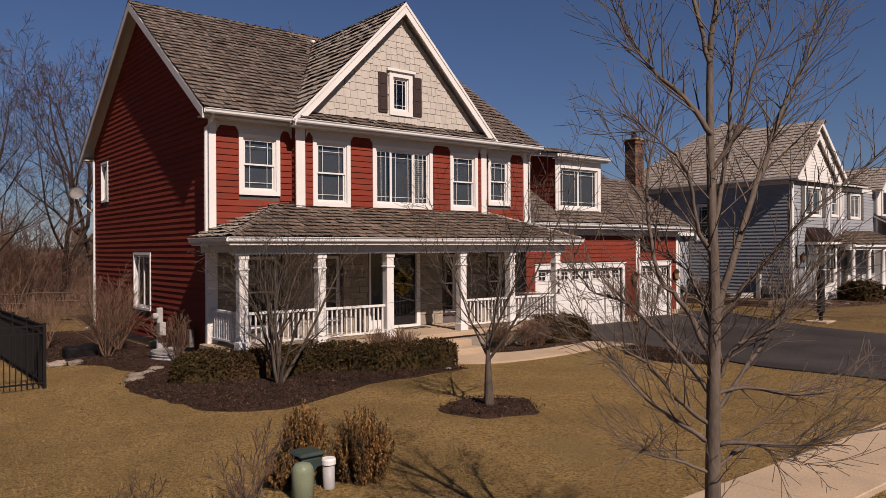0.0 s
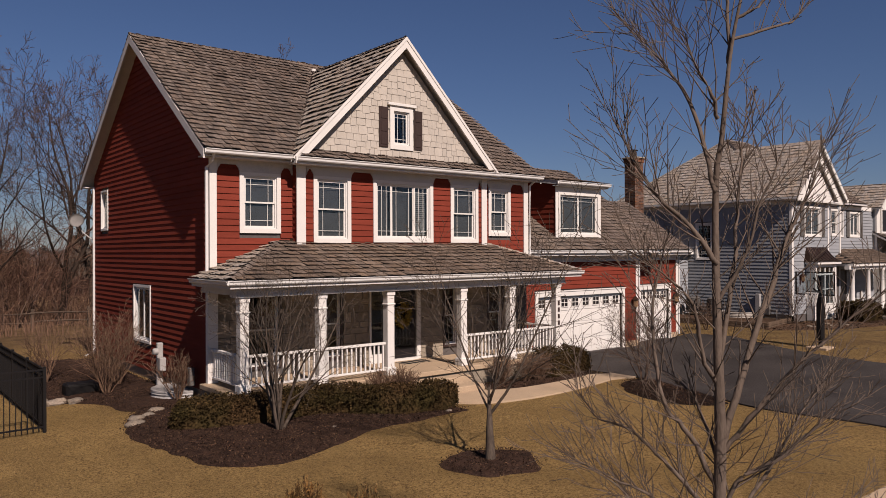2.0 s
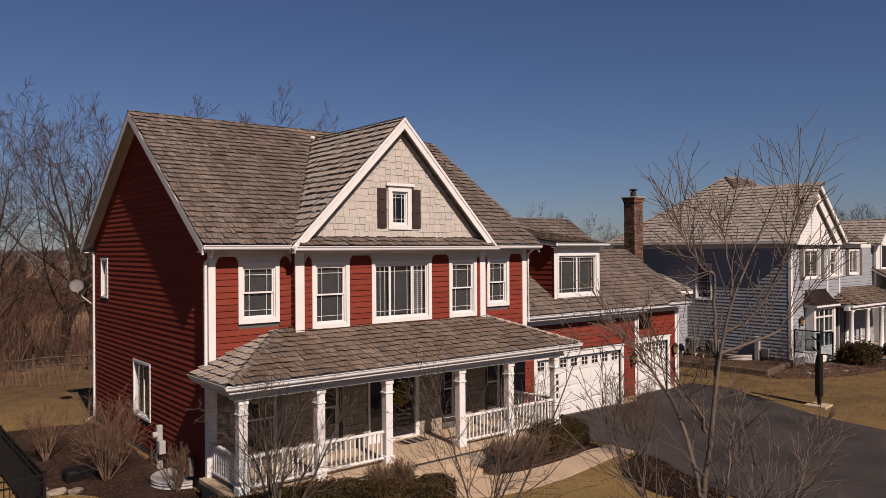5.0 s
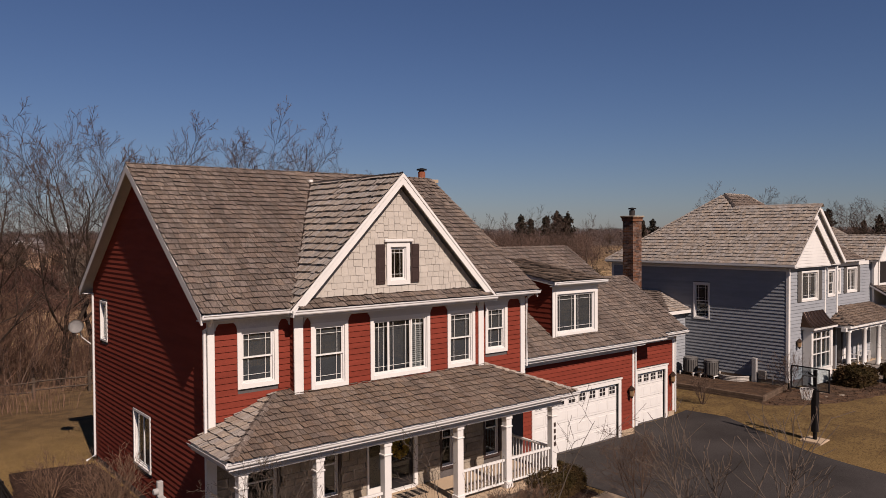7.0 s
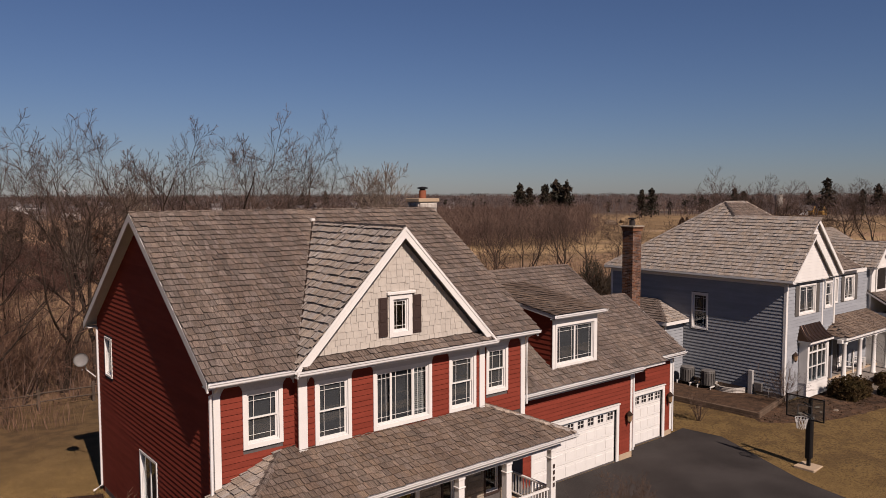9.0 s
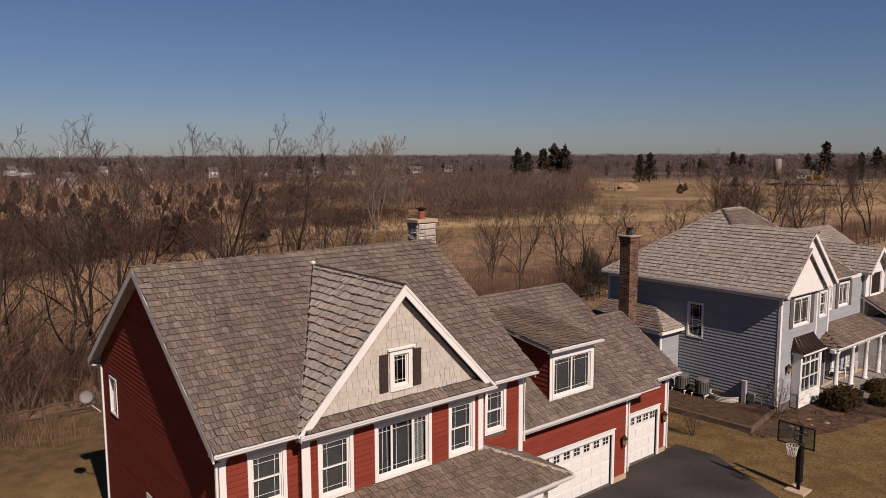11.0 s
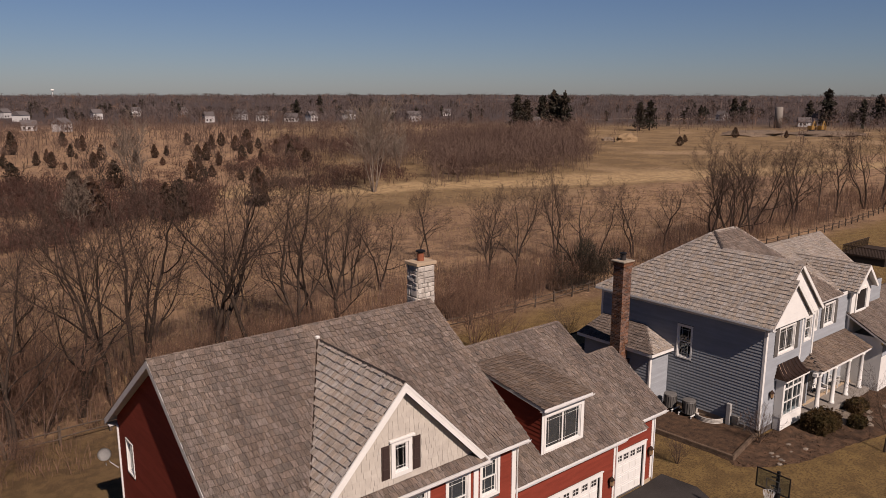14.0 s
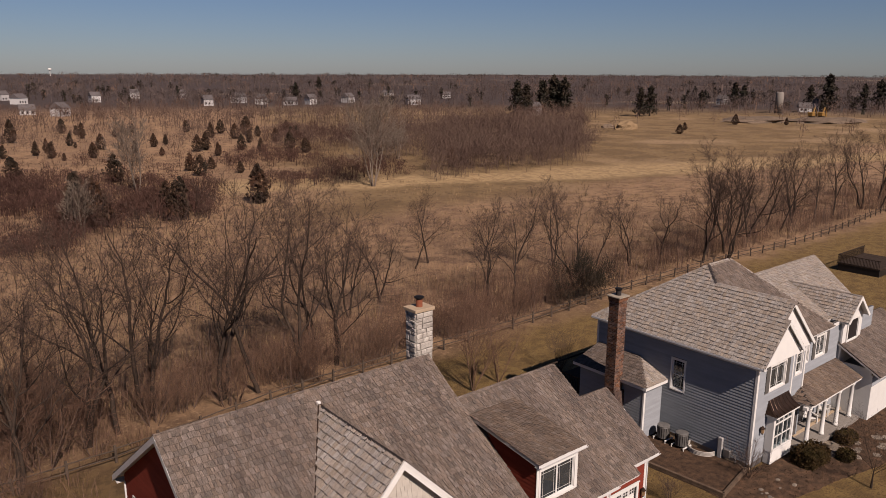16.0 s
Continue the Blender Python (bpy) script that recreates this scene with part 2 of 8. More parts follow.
def tube(points, radius, sides=8, caps=True):
    """A round bar along points; radius is one number or one for each point."""
    bm = bmesh.new()
    pts = [Vector(p) for p in points]
    rad = radius if isinstance(radius, (list, tuple)) else [radius] * len(pts)
    rings = []
    for i, p in enumerate(pts):
        way = (pts[min(i + 1, len(pts) - 1)] - pts[max(i - 1, 0)]).normalized()
        side = way.orthogonal().normalized()
        if abs(way.z) < 0.99:
            side = way.cross(Vector((0, 0, 1))).normalized()
        up = side.cross(way)
        rings.append([bm.verts.new(p + rad[i] * (side * math.cos(a) + up * math.sin(a)))
                      for a in (2 * math.pi * k / sides for k in range(sides))])
    for r, s in zip(rings, rings[1:]):
        for k in range(sides):
            bm.faces.new((r[k], r[(k + 1) % sides], s[(k + 1) % sides], s[k]))
    if caps:
        bm.faces.new(rings[0])
        bm.faces.new(rings[-1][::-1])
    bmesh.ops.recalc_face_normals(bm, faces=bm.faces[:])
    return bm


def lathe(profile, centre=(0, 0, 0), sides=20):
    """A turned body from (radius, height) pairs."""
    bm = bmesh.new()
    c = Vector(centre)
    rings = [[bm.verts.new(c + Vector((r * math.cos(a), r * math.sin(a), z)))
              for a in (2 * math.pi * k / sides for k in range(sides))] for r, z in profile]
    for r, s in zip(rings, rings[1:]):
        for k in range(sides):
            bm.faces.new((r[k], r[(k + 1) % sides], s[(k + 1) % sides], s[k]))
    bm.faces.new(rings[0][::-1])
    bm.faces.new(rings[-1])
    bmesh.ops.recalc_face_normals(bm, faces=bm.faces[:])
    return bm


def join(*bms):
    out = bmesh.new()
    for b in bms:
        me = bpy.data.meshes.new("joined")
        b.to_mesh(me)
        b.free()
        out.from_mesh(me)
        bpy.data.meshes.remove(me)
    return out


def turned(bm, m):
    bmesh.ops.transform(bm, matrix=m, verts=bm.verts[:])
    return bm


def part(name, bm, mat, parent=None, label="", smooth=False):
    """Links a bmesh as one mesh object under a thing or a part."""
    me = bpy.data.meshes.new(name)
    bm.to_mesh(me)
    bm.free()
    return part_mesh(name, me, mat, parent, label, smooth)


def part_mesh(name, me, mat, parent=None, label="", smooth=False):
    if mat and not me.materials:
        me.materials.append(mat)
    if smooth:
        me.shade_smooth()
    ob = new(name, me)
    if parent is not None:
        ob.parent = parent
        if parent.parent is None:
            ob.matrix_parent_inverse = parent.matrix_basis.inverted()
    return tagged(ob, label)


def raw(name, verts, faces, mat, parent=None, label="", smooth=False):
    me = bpy.data.meshes.new(name)
    me.from_pydata(verts, [], faces)
    return part_mesh(name, me, mat, parent, label, smooth)


def thing(name, at, label, category, group="", kind=""):
    ob = new(name)
    ob.matrix_basis = pose(*at)
    ob.empty_display_size = 0.2
    return tagged(ob, label, category, group, kind)


def setting(ob, label="", category=""):
    return tagged(ob, label, category, kind="structure")


def pierced(u0, u1, z0, z1, holes, put, thick):
    """A wall slab with openings. put(u, z, d) gives the place d metres behind the outer face."""
    us = sorted({u0, u1, *(min(max(h[0], u0), u1) for h in holes), *(min(max(h[1], u0), u1) for h in holes)})
    zs = sorted({z0, z1, *(min(max(h[2], z0), z1) for h in holes), *(min(max(h[3], z0), z1) for h in holes)})

    def solid(i, j):
        if not (0 <= i < len(us) - 1 and 0 <= j < len(zs) - 1):
            return False
        u, z = (us[i] + us[i + 1]) / 2, (zs[j] + zs[j + 1]) / 2
        return not any(h[0] < u < h[1] and h[2] < z < h[3] for h in holes)
    bm = bmesh.new()
    made = {}

    def vert(u, z, d):
        if (u, z, d) not in made:
            made[u, z, d] = bm.verts.new(put(u, z, d))
        return made[u, z, d]
    for i in range(len(us) - 1):
        for j in range(len(zs) - 1):
            if not solid(i, j):
                continue
            a, b, c, e = us[i], us[i + 1], zs[j], zs[j + 1]
            bm.faces.new([vert(*q) for q in ((a, c, 0), (b, c, 0), (b, e, 0), (a, e, 0))])
            bm.faces.new([vert(*q) for q in ((a, c, thick), (a, e, thick), (b, e, thick), (b, c, thick))])
            for di, dj, p, q in ((-1, 0, (a, c), (a, e)), (1, 0, (b, e), (b, c)), (0, -1, (b, c), (a, c)), (0, 1, (a, e), (b, e))):
                if not solid(i + di, j + dj):
                    bm.faces.new([vert(*p, 0), vert(*q, 0), vert(*q, thick), vert(*p, thick)])
    bmesh.ops.recalc_face_normals(bm, faces=bm.faces[:])
    return bm


def lap_boards(owner, u_range, z0, z1, put, mat, holes=(), exposure=0.155, lip=0.03, joined=False):
    """Lapped boards: each leans out at its foot and is a piece of its own. u_range(z) gives the ends of a course."""
    verts, faces = [], []
    z = z0
    while z < z1 - 0.02:
        top = min(z + exposure, z1)
        runs = [u_range(z + 0.02)]
        t = u_range(top)
        if runs[0] is None or t is None:
            break
        ends = {runs[0]: t}
        for a, b, c, d in holes:
            if z < d - 0.03 and top > c + 0.03:
                runs = [q for r in runs for q in ((r[0], min(r[1], a)), (max(r[0], b), r[1])) if q[1] - q[0] > 0.03]
        for r in runs:
            q = ends.get(r, r)
            v = [put(r[0], z, -lip), put(r[1], z, -lip), put(q[1], top, -0.006), put(q[0], top, -0.006),
                 put(r[0], z, 0.0), put(r[1], z, 0.0)]
            f = [(0, 1, 2, 3), (1, 0, 4, 5), (0, 3, 4), (2, 1, 5)]
            if joined:
                k = len(verts)
                verts += v
                faces += [tuple(i + k for i in g) for g in f]
            else:
                raw("siding_board", v, f, mat, owner)
        z += exposure
    if joined:
        tagged(raw("siding", verts, faces, mat, owner), kind="stuff")


def shakes(owner, corner, along, up, width, run, mat, clip=None, exposure=0.24, seed=1, singles=0, thick=0.046, mean=0.145):
    """Split shakes laid in courses on a roof slope. along and up are unit vectors in the slope; clip(u, v) drops those off it."""
    rnd = random.Random(seed)
    o, a, b = Vector(corner), Vector(along), Vector(up)
    n = a.cross(b).normalized()
    if n.z < 0:
        n = -n
    verts, faces, count = [], [], 0
    rows = int(run / exposure + 0.999)
    for r in range(rows):
        v0 = r * exposure
        u = -rnd.random() * mean
        while u < width:
            w = mean * rnd.uniform(0.6, 1.5)
            u0, u1 = max(u, 0), min(u + w - 0.014, width)
            u += w
            if u1 - u0 < 0.03:
                continue
            span = [(u0, u1)]
            low = v0 - (rnd.uniform(0.0, 0.05) if r else 0.02)
            high = min(v0 + exposure * 1.12, run)
            if clip:
                cu = clip((v0 + high) / 2)
                if cu is None:
                    continue
                span = [(max(u0, cu[0]), min(u1, cu[1]))]
                if span[0][1] - span[0][0] < 0.02:
                    continue
            (p, q), h = span[0], thick * rnd.uniform(0.75, 1.5)
            g = h * rnd.uniform(0.9, 1.1)
            vs = [o + a * p + b * low + n * h, o + a * q + b * low + n * g,
                  o + a * q + b * high + n * 0.006, o + a * p + b * high + n * 0.006,
                  o + a * p + b * low + n * (h - 0.012), o + a * q + b * low + n * (g - 0.012),
                  o + a * q + b * high + n * 0.001, o + a * p + b * high + n * 0.001]
            fs = [(0, 1, 2, 3), (1, 0, 4, 5), (0, 3, 7, 4), (2, 1, 5, 6), (4, 7, 6, 5)]
            count += 1
            if count <= singles:
                raw("shake", vs, fs, mat, owner)
            else:
                k = len(verts)
                verts += vs
                faces += [tuple(i + k for i in f) for f in fs]
    if verts:
        tagged(raw("shake_covering", verts, faces, mat, owner), kind="stuff")


def window(owner, put, u0, u1, z0, z1, style="hung", trim=0.11, head=None, grille=True, blind=False, material_trim=None):
    """A window in an opening u0..u1, z0..z1: casing, sashes, glazing bars and panes. style: hung, fixed or slider."""
    def block(a, b, c, d, f, g):
        lo, hi = put(a, c, f), put(b, d, g)
        return (min(lo[0], hi[0]), max(lo[0], hi[0]), min(lo[1], hi[1]), max(lo[1], hi[1]), c, d)
    t = trim
    win = part("window", boxes(block(u0 - t, u0, z0 - t, z1 + (head or t), -0.045, 0.0), block(u1, u1 + t, z0 - t, z1 + (head or t), -0.045, 0.0),
                               block(u0, u1, z0 - t, z0, -0.05, 0.0), block(u0, u1, z1, z1 + (head or t), -0.045, 0.0)),
               material_trim or WHITE, owner)
    fr = 0.035
    part("frame", boxes(block(u0, u0 + fr, z0, z1, 0.0, 0.09), block(u1 - fr, u1, z0, z1, 0.0, 0.09),
                        block(u0 + fr, u1 - fr, z0, z0 + fr, 0.0, 0.09), block(u0 + fr, u1 - fr, z1 - fr, z1, 0.0, 0.09)), GUTTER, win)
    if style == "hung":
        mid = (z0 + z1) / 2
        sashes = [(u0 + fr, u1 - fr, z0 + fr, mid + 0.02, 0.05), (u0 + fr, u1 - fr, mid - 0.02, z1 - fr, 0.02)]
    elif style == "slider":
        w = u1 - u0
        cut = [u0 + fr, u0 + w * 0.29, u0 + w * 0.71, u1 - fr]
        sashes = [(cut[i], cut[i + 1], z0 + fr, z1 - fr, 0.03 + 0.02 * (i == 1)) for i in range(3)]
    elif style == "pair":
        sashes = [(u0 + fr, (u0 + u1) / 2, z0 + fr, z1 - fr, 0.03), ((u0 + u1) / 2, u1 - fr, z0 + fr, z1 - fr, 0.03)]
    else:
        sashes = [(u0 + fr, u1 - fr, z0 + fr, z1 - fr, 0.03)]
    for a, b, c, d, dep in sashes:
        s = 0.04
        part("sash", boxes(block(a, a + s, c, d, dep, dep + 0.03), block(b - s, b, c, d, dep, dep + 0.03),
                           block(a + s, b - s, c, c + s, dep, dep + 0.03), block(a + s, b - s, d - s, d, dep, dep + 0.03)), WHITE, win)
        p = part("pane", boxes(block(a + s, b - s, c + s, d - s, dep + 0.013, dep + 0.017)), GLASS, win)
        p.visible_shadow = False
        if grille:
            g, ins = 0.011, 0.13 if b - a > 0.5 else 0.09
            bars = [block(a + s + ins, a + s + ins + g, c + s, d - s, dep + 0.006, dep + 0.012),
                    block(b - s - ins - g, b - s - ins, c + s, d - s, dep + 0.006, dep + 0.012)]
            for h in ((c + s + ins, d - s - ins - g) if style != "hung" else ((d - s - ins - g,) if dep < 0.03 else (c + s + ins,)) if d - c < 0.9 else (c + s + ins, d - s - ins - g)):
                bars.append(block(a + s, b - s, h, h + g, dep + 0.0045, dep + 0.0105))
            part("glazing_bar", boxes(*bars), WHITE, win)
    # added grey sheet close behind the panes: the glass's reflected grey as a colour
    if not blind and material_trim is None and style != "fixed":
        part("shade", boxes(block(u0 + fr, u1 - fr, z0 + fr, z1 - fr, 0.094, 0.102)), PANE_TONE, win)
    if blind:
        part("shade", boxes(block(u0 + fr, u1 - fr, z0 + fr, z1 - fr, 0.185, 0.195)), PANE_TONE, win)
        n = int((z1 - z0) / 0.06)
        part("blind", boxes(*[block(blind[0], blind[1], z0 + 0.06 * i, z0 + 0.06 * i + 0.035, 0.16, 0.175) for i in range(1, n)]), BLIND, win)
    return win


# ---- the lie of the land ----
def smooth(a, b, v):
    t = min(max((v - a) / (b - a), 0.0), 1.0)
    return t * t * (3 - 2 * t)


def land(x, y):
    """The height of the ground."""
    z = 0.15 - 0.17 * smooth(10.2, 12.2, x) * (1 - smooth(21.5, 24.0, x)) * (1 - smooth(3.0, 8.0, y))
    z -= 0.2 * smooth(-1.2, -3.4, x) * (1 - smooth(8.0, 14.0, y)) * smooth(-9.0, -3.0, y)
    z -= 2.75 * smooth(12.0, 95.0, y) * 1.0
    z -= 0.5 * smooth(150.0, 400.0, y)
    z += 9.0 * smooth(500.0, 3000.0, math.hypot(x, y))
    z -= 0.12 * smooth(-13.6, -15.0, y) + 0.16 * smooth(-15.2, -15.4, y)
    if y > 14:
        z += 0.25 * smooth(14, 40, y) * noise.noise(Vector((x * 0.05, y * 0.05, 0.0)))
    return z


def ground_material():
    """Dormant lawn near the houses, dry meadow and dark brush beyond."""
    m = bpy.data.materials.new("dormant_grass_and_meadow")
    m.use_nodes = True
    n, l = m.node_tree.nodes, m.node_tree.links
    b = n["Principled BSDF"]
    b.inputs["Roughness"].default_value, b.inputs["Specular IOR Level"].default_value = 0.95, 0.15
    geo = n.new("ShaderNodeNewGeometry")

    def noise_of(scale, detail=5, rough=0.6):
        t = n.new("ShaderNodeTexNoise")
        t.inputs["Scale"].default_value, t.inputs["Detail"].default_value, t.inputs["Roughness"].default_value = scale, detail, rough
        l.new(geo.outputs["Position"], t.inputs["Vector"])
        return t.outputs["Fac"]

    def ramp(v, a, c):
        t = n.new("ShaderNodeMapRange")
        t.interpolation_type = "SMOOTHSTEP"
        t.inputs["From Min"].default_value, t.inputs["From Max"].default_value = a, c
        l.new(v, t.inputs["Value"])
        return t.outputs["Result"]

    def blend(f, a, c):
        t = n.new("ShaderNodeMix")
        t.data_type = "RGBA"
        l.new(f, t.inputs["Factor"])
        for key, v in (("A", a), ("B", c)):
            if isinstance(v, tuple):
                t.inputs[key].default_value = (*v, 1)
            else:
                l.new(v, t.inputs[key])
        return t.outputs["Result"]

    def sums(a, c, k):
        t = n.new("ShaderNodeMath")
        t.operation = "MULTIPLY_ADD"
        l.new(a, t.inputs[0])
        t.inputs[1].default_value = k
        l.new(c, t.inputs[2])
        return t.outputs[0]
    sep = n.new("ShaderNodeSeparateXYZ")
    l.new(geo.outputs["Position"], sep.inputs[0])
    lawn = blend(ramp(noise_of(0.55), 0.35, 0.65), (0.3852, 0.2486, 0.08892), (0.2645, 0.1694, 0.05894))
    lawn = blend(ramp(noise_of(5.5, 4, 0.7), 0.44, 0.66), lawn, (0.2622, 0.165, 0.05687))
    lawn = blend(ramp(noise_of(22, 5, 0.75), 0.46, 0.62), lawn, (0.1207, 0.06954, 0.02475))
    lawn = blend(ramp(noise_of(0.18), 0.52, 0.72), lawn, (0.2495, 0.1705, 0.06369))
    lawn = blend(ramp(noise_of(60, 3), 0.56, 0.70), lawn, (0.506, 0.3575, 0.1448))
    field = blend(ramp(noise_of(0.05), 0.40, 0.62), (0.2882, 0.1796, 0.09918), (0.2068, 0.1261, 0.07286))
    field = blend(ramp(noise_of(0.35, 6, 0.7), 0.44, 0.62), field, (0.143, 0.08614, 0.05161))
    field = blend(ramp(noise_of(2.6, 5, 0.7), 0.50, 0.68), field, (0.341, 0.2228, 0.1265))
    pale = blend(ramp(noise_of(0.10, 5), 0.38, 0.6), (0.198, 0.1299, 0.06348), (0.140, 0.09073, 0.04508))
    pale = blend(ramp(noise_of(0.02, 3), 0.52, 0.66), pale, (0.27, 0.1815, 0.1012))
    pale = blend(ramp(noise_of(0.8, 5, 0.7), 0.50, 0.68), pale, (0.108, 0.0678, 0.0368))
    across = n.new("ShaderNodeMath")
    across.operation = "MULTIPLY_ADD"
    across.inputs[1].default_value = 0.371
    l.new(sep.outputs["X"], across.inputs[0])
    l.new(sep.outputs["Y"], across.inputs[2])
    swing = sums(noise_of(0.045, 4), across.outputs[0], 26.0)
    band = n.new("ShaderNodeMath")
    band.operation = "MULTIPLY"
    l.new(ramp(swing, 154, 162), band.inputs[0])
    l.new(ramp(swing, 186, 174), band.inputs[1])
    ends = n.new("ShaderNodeMath")
    ends.operation = "MULTIPLY"
    l.new(band.outputs[0], ends.inputs[0])
    l.new(ramp(sep.outputs["X"], 40, 60), ends.inputs[1])
    straw = blend(ramp(noise_of(0.6, 5, 0.7), 0.42, 0.62), (0.350, 0.240, 0.122), (0.235, 0.155, 0.080))
    far_y = sums(noise_of(0.03, 3), sep.outputs["Y"], 30.0)
    skew = n.new("ShaderNodeMath")
    skew.operation = "MULTIPLY_ADD"
    skew.inputs[1].default_value = -0.45
    l.new(sep.outputs["Y"], skew.inputs[0])
    l.new(sep.outputs["X"], skew.inputs[2])
    far_x = sums(noise_of(0.03, 3), skew.outputs[0], 24.0)
    strip = n.new("ShaderNodeMath")
    strip.operation = "MULTIPLY"
    l.new(ramp(far_y, 92, 112), strip.inputs[0])
    l.new(ramp(far_x, 14, 40), strip.inputs[1])
    field = blend(strip.outputs[0], field, pale)
    field = blend(ends.outputs[0], field, straw)
    wide = n.new("ShaderNodeVectorMath")
    wide.operation = "LENGTH"
    l.new(geo.outputs["Position"], wide.inputs[0])
    distant = blend(ramp(noise_of(0.004, 3), 0.60, 0.68), (0.052, 0.038, 0.033), (0.150, 0.113, 0.078))
    field = blend(ramp(wide.outputs["Value"], 440, 600), field, distant)
    rough = blend(ramp(noise_of(1.2, 5), 0.4, 0.62), (0.164, 0.1033, 0.04738), (0.108, 0.06755, 0.03224))
    lawn = blend(ramp(sep.outputs["Y"], 9.0, 20.0), lawn, rough)
    back = blend(ramp(noise_of(0.9, 5), 0.4, 0.62), (0.2365, 0.1526, 0.0568), (0.153, 0.09583, 0.03759))
    back = blend(ramp(noise_of(11, 5, 0.7), 0.44, 0.64), back, (0.09274, 0.05591, 0.02339))
    back = blend(ramp(noise_of(50, 3), 0.56, 0.70), back, (0.306, 0.2129, 0.08772))
    lawn = blend(ramp(sep.outputs["X"], 19.0, 24.0), lawn, back)
    col = blend(ramp(sums(noise_of(0.25, 3), sep.outputs["Y"], 6.0), 26.0, 30.5), lawn, field)
    l.new(col, b.inputs["Base Color"])
    bp = n.new("ShaderNodeBump")
    bp.inputs["Strength"].default_value, bp.inputs["Distance"].default_value = 1.0, 0.13
    l.new(noise_of(38, 4, 0.7), bp.inputs["Height"])
    l.new(bp.outputs["Normal"], b.inputs["Normal"])
    return m


GRASS = ground_material()


def spread(lo, hi, near_lo, near_hi, fine, grow):
    """Grid lines: fine between near_lo and near_hi, ever wider beyond."""
    out, v, s = [], near_lo, fine
    while v <= near_hi:
        out.append(v)
        v += fine
    while v < hi:
        out.append(v)
        s *= grow
        v += s
    out.append(hi)
    v, s = near_lo - fine, fine
    while v > lo:
        out.insert(0, v)
        s *= grow
        v -= s
    out.insert(0, lo)
    return out


xs, ys = spread(-3500, 3500, -12, 44, 0.7, 1.12), sorted(spread(-600, 3500, -17, 20, 0.6, 1.1) + [-15.42])
ground = raw("ground", [(x, y, land(x, y)) for y in ys for x in xs],
             [(j * len(xs) + i, j * len(xs) + i + 1, (j + 1) * len(xs) + i + 1, (j + 1) * len(xs) + i)
              for j in range(len(ys) - 1) for i in range(len(xs) - 1)], GRASS, smooth=True)
setting(ground, "tan dormant lawn running into a dry brown meadow", "ground")


BEDS = []          # outlines of the planted beds


def sheet(name, outline, lift, mat, step=0.5, label="", category=""):
    """A thin slab on the ground inside a closed outline, following its height."""
    bm = bmesh.new()
    n = len(outline)
    top = [bm.verts.new((x, y, land(x, y) + lift)) for x, y in outline]
    face = bm.faces.new(top)
    bmesh.ops.recalc_face_normals(bm, faces=[face])
    x0, x1 = min(p[0] for p in outline), max(p[0] for p in outline)
    y0, y1 = min(p[1] for p in outline), max(p[1] for p in outline)
    for axis, a, b in (((1, 0, 0), x0, x1), ((0, 1, 0), y0, y1)):
        v = a + step
        while v < b:
            g = bm.verts[:] + bm.edges[:] + bm.faces[:]
            bmesh.ops.bisect_plane(bm, geom=g, plane_co=Vector(axis) * v, plane_no=axis)
            v += step
    for v in bm.verts:
        v.co.z = land(v.co.x, v.co.y) + lift
    bm.normal_update()
    if sum(f.normal.z for f in bm.faces) < 0:
        bmesh.ops.reverse_faces(bm, faces=bm.faces[:])
    if mat is MULCH or mat is BED:
        BEDS.append(outline)
        for v in bm.verts:
            v.co.z += 0.035 * noise.noise(Vector((v.co.x * 3.1, v.co.y * 3.1, 4.0)))
        for v in {v for e in bm.edges if e.is_boundary for v in e.verts}:
            v.co.z = land(v.co.x, v.co.y) + (0.004 if lift < 0.1 else lift)
            v.co.x += 0.10 * noise.noise(Vector((v.co.x * 2.3, v.co.y * 2.3, 1.0)))
            v.co.y += 0.10 * noise.noise(Vector((v.co.x * 2.3, v.co.y * 2.3, 7.0)))
    rim = [e for e in bm.edges if e.is_boundary]
    down = bmesh.ops.extrude_edge_only(bm, edges=rim)["geom"]
    for v in (g for g in down if isinstance(g, bmesh.types.BMVert)):
        v.co.z -= lift + 0.12
    return setting(part(name, bm, mat), label, category)


def curve(points, n=8):
    """A smooth line through points (Catmull-Rom)."""
    p = [Vector((*q, 0)) for q in points]
    out = []
    for i in range(len(p) - 1):
        a, b, c, d = p[max(i - 1, 0)], p[i], p[i + 1], p[min(i + 2, len(p) - 1)]
        for k in range(n):
            t = k / n
            out.append(0.5 * (2 * b + (c - a) * t + (2 * a - 5 * b + 4 * c - d) * t * t + (3 * b - a - 3 * c + d) * t ** 3))
    out.append(p[-1])
    return [(v.x, v.y) for v in out]


sheet("driveway", [(11.75, 0.82), (18.4, 0.82), (18.45, 1.45), (22.9, 1.45)] + curve([(23.1, -0.4), (21.9, -3.2), (21.0, -5.2), (20.5, -7.7), (20.2, -11.0), (20.8, -15.0)])
      + curve([(9.3, -15.0), (10.1, -11.3), (9.9, -8.6), (10.8, -6.2), (11.9, -4.4), (12.0, -2.0), (11.75, 0.82)])[:-1], 0.03, ASPHALT, 1.5,
      "dark sealed asphalt driveway before the garage", "driveway")
sheet("road", [(-80, -26), (110, -26), (110, -15.5), (-80, -15.5)], 0.02, ASPHALT, 6, "dark asphalt street", "road")
setting(part("kerb", soft(boxes((-80, 110, -15.5, -15.18, -0.5, 0.045)), 0.02), CONCRETE), "pale concrete kerb along the street", "kerb")
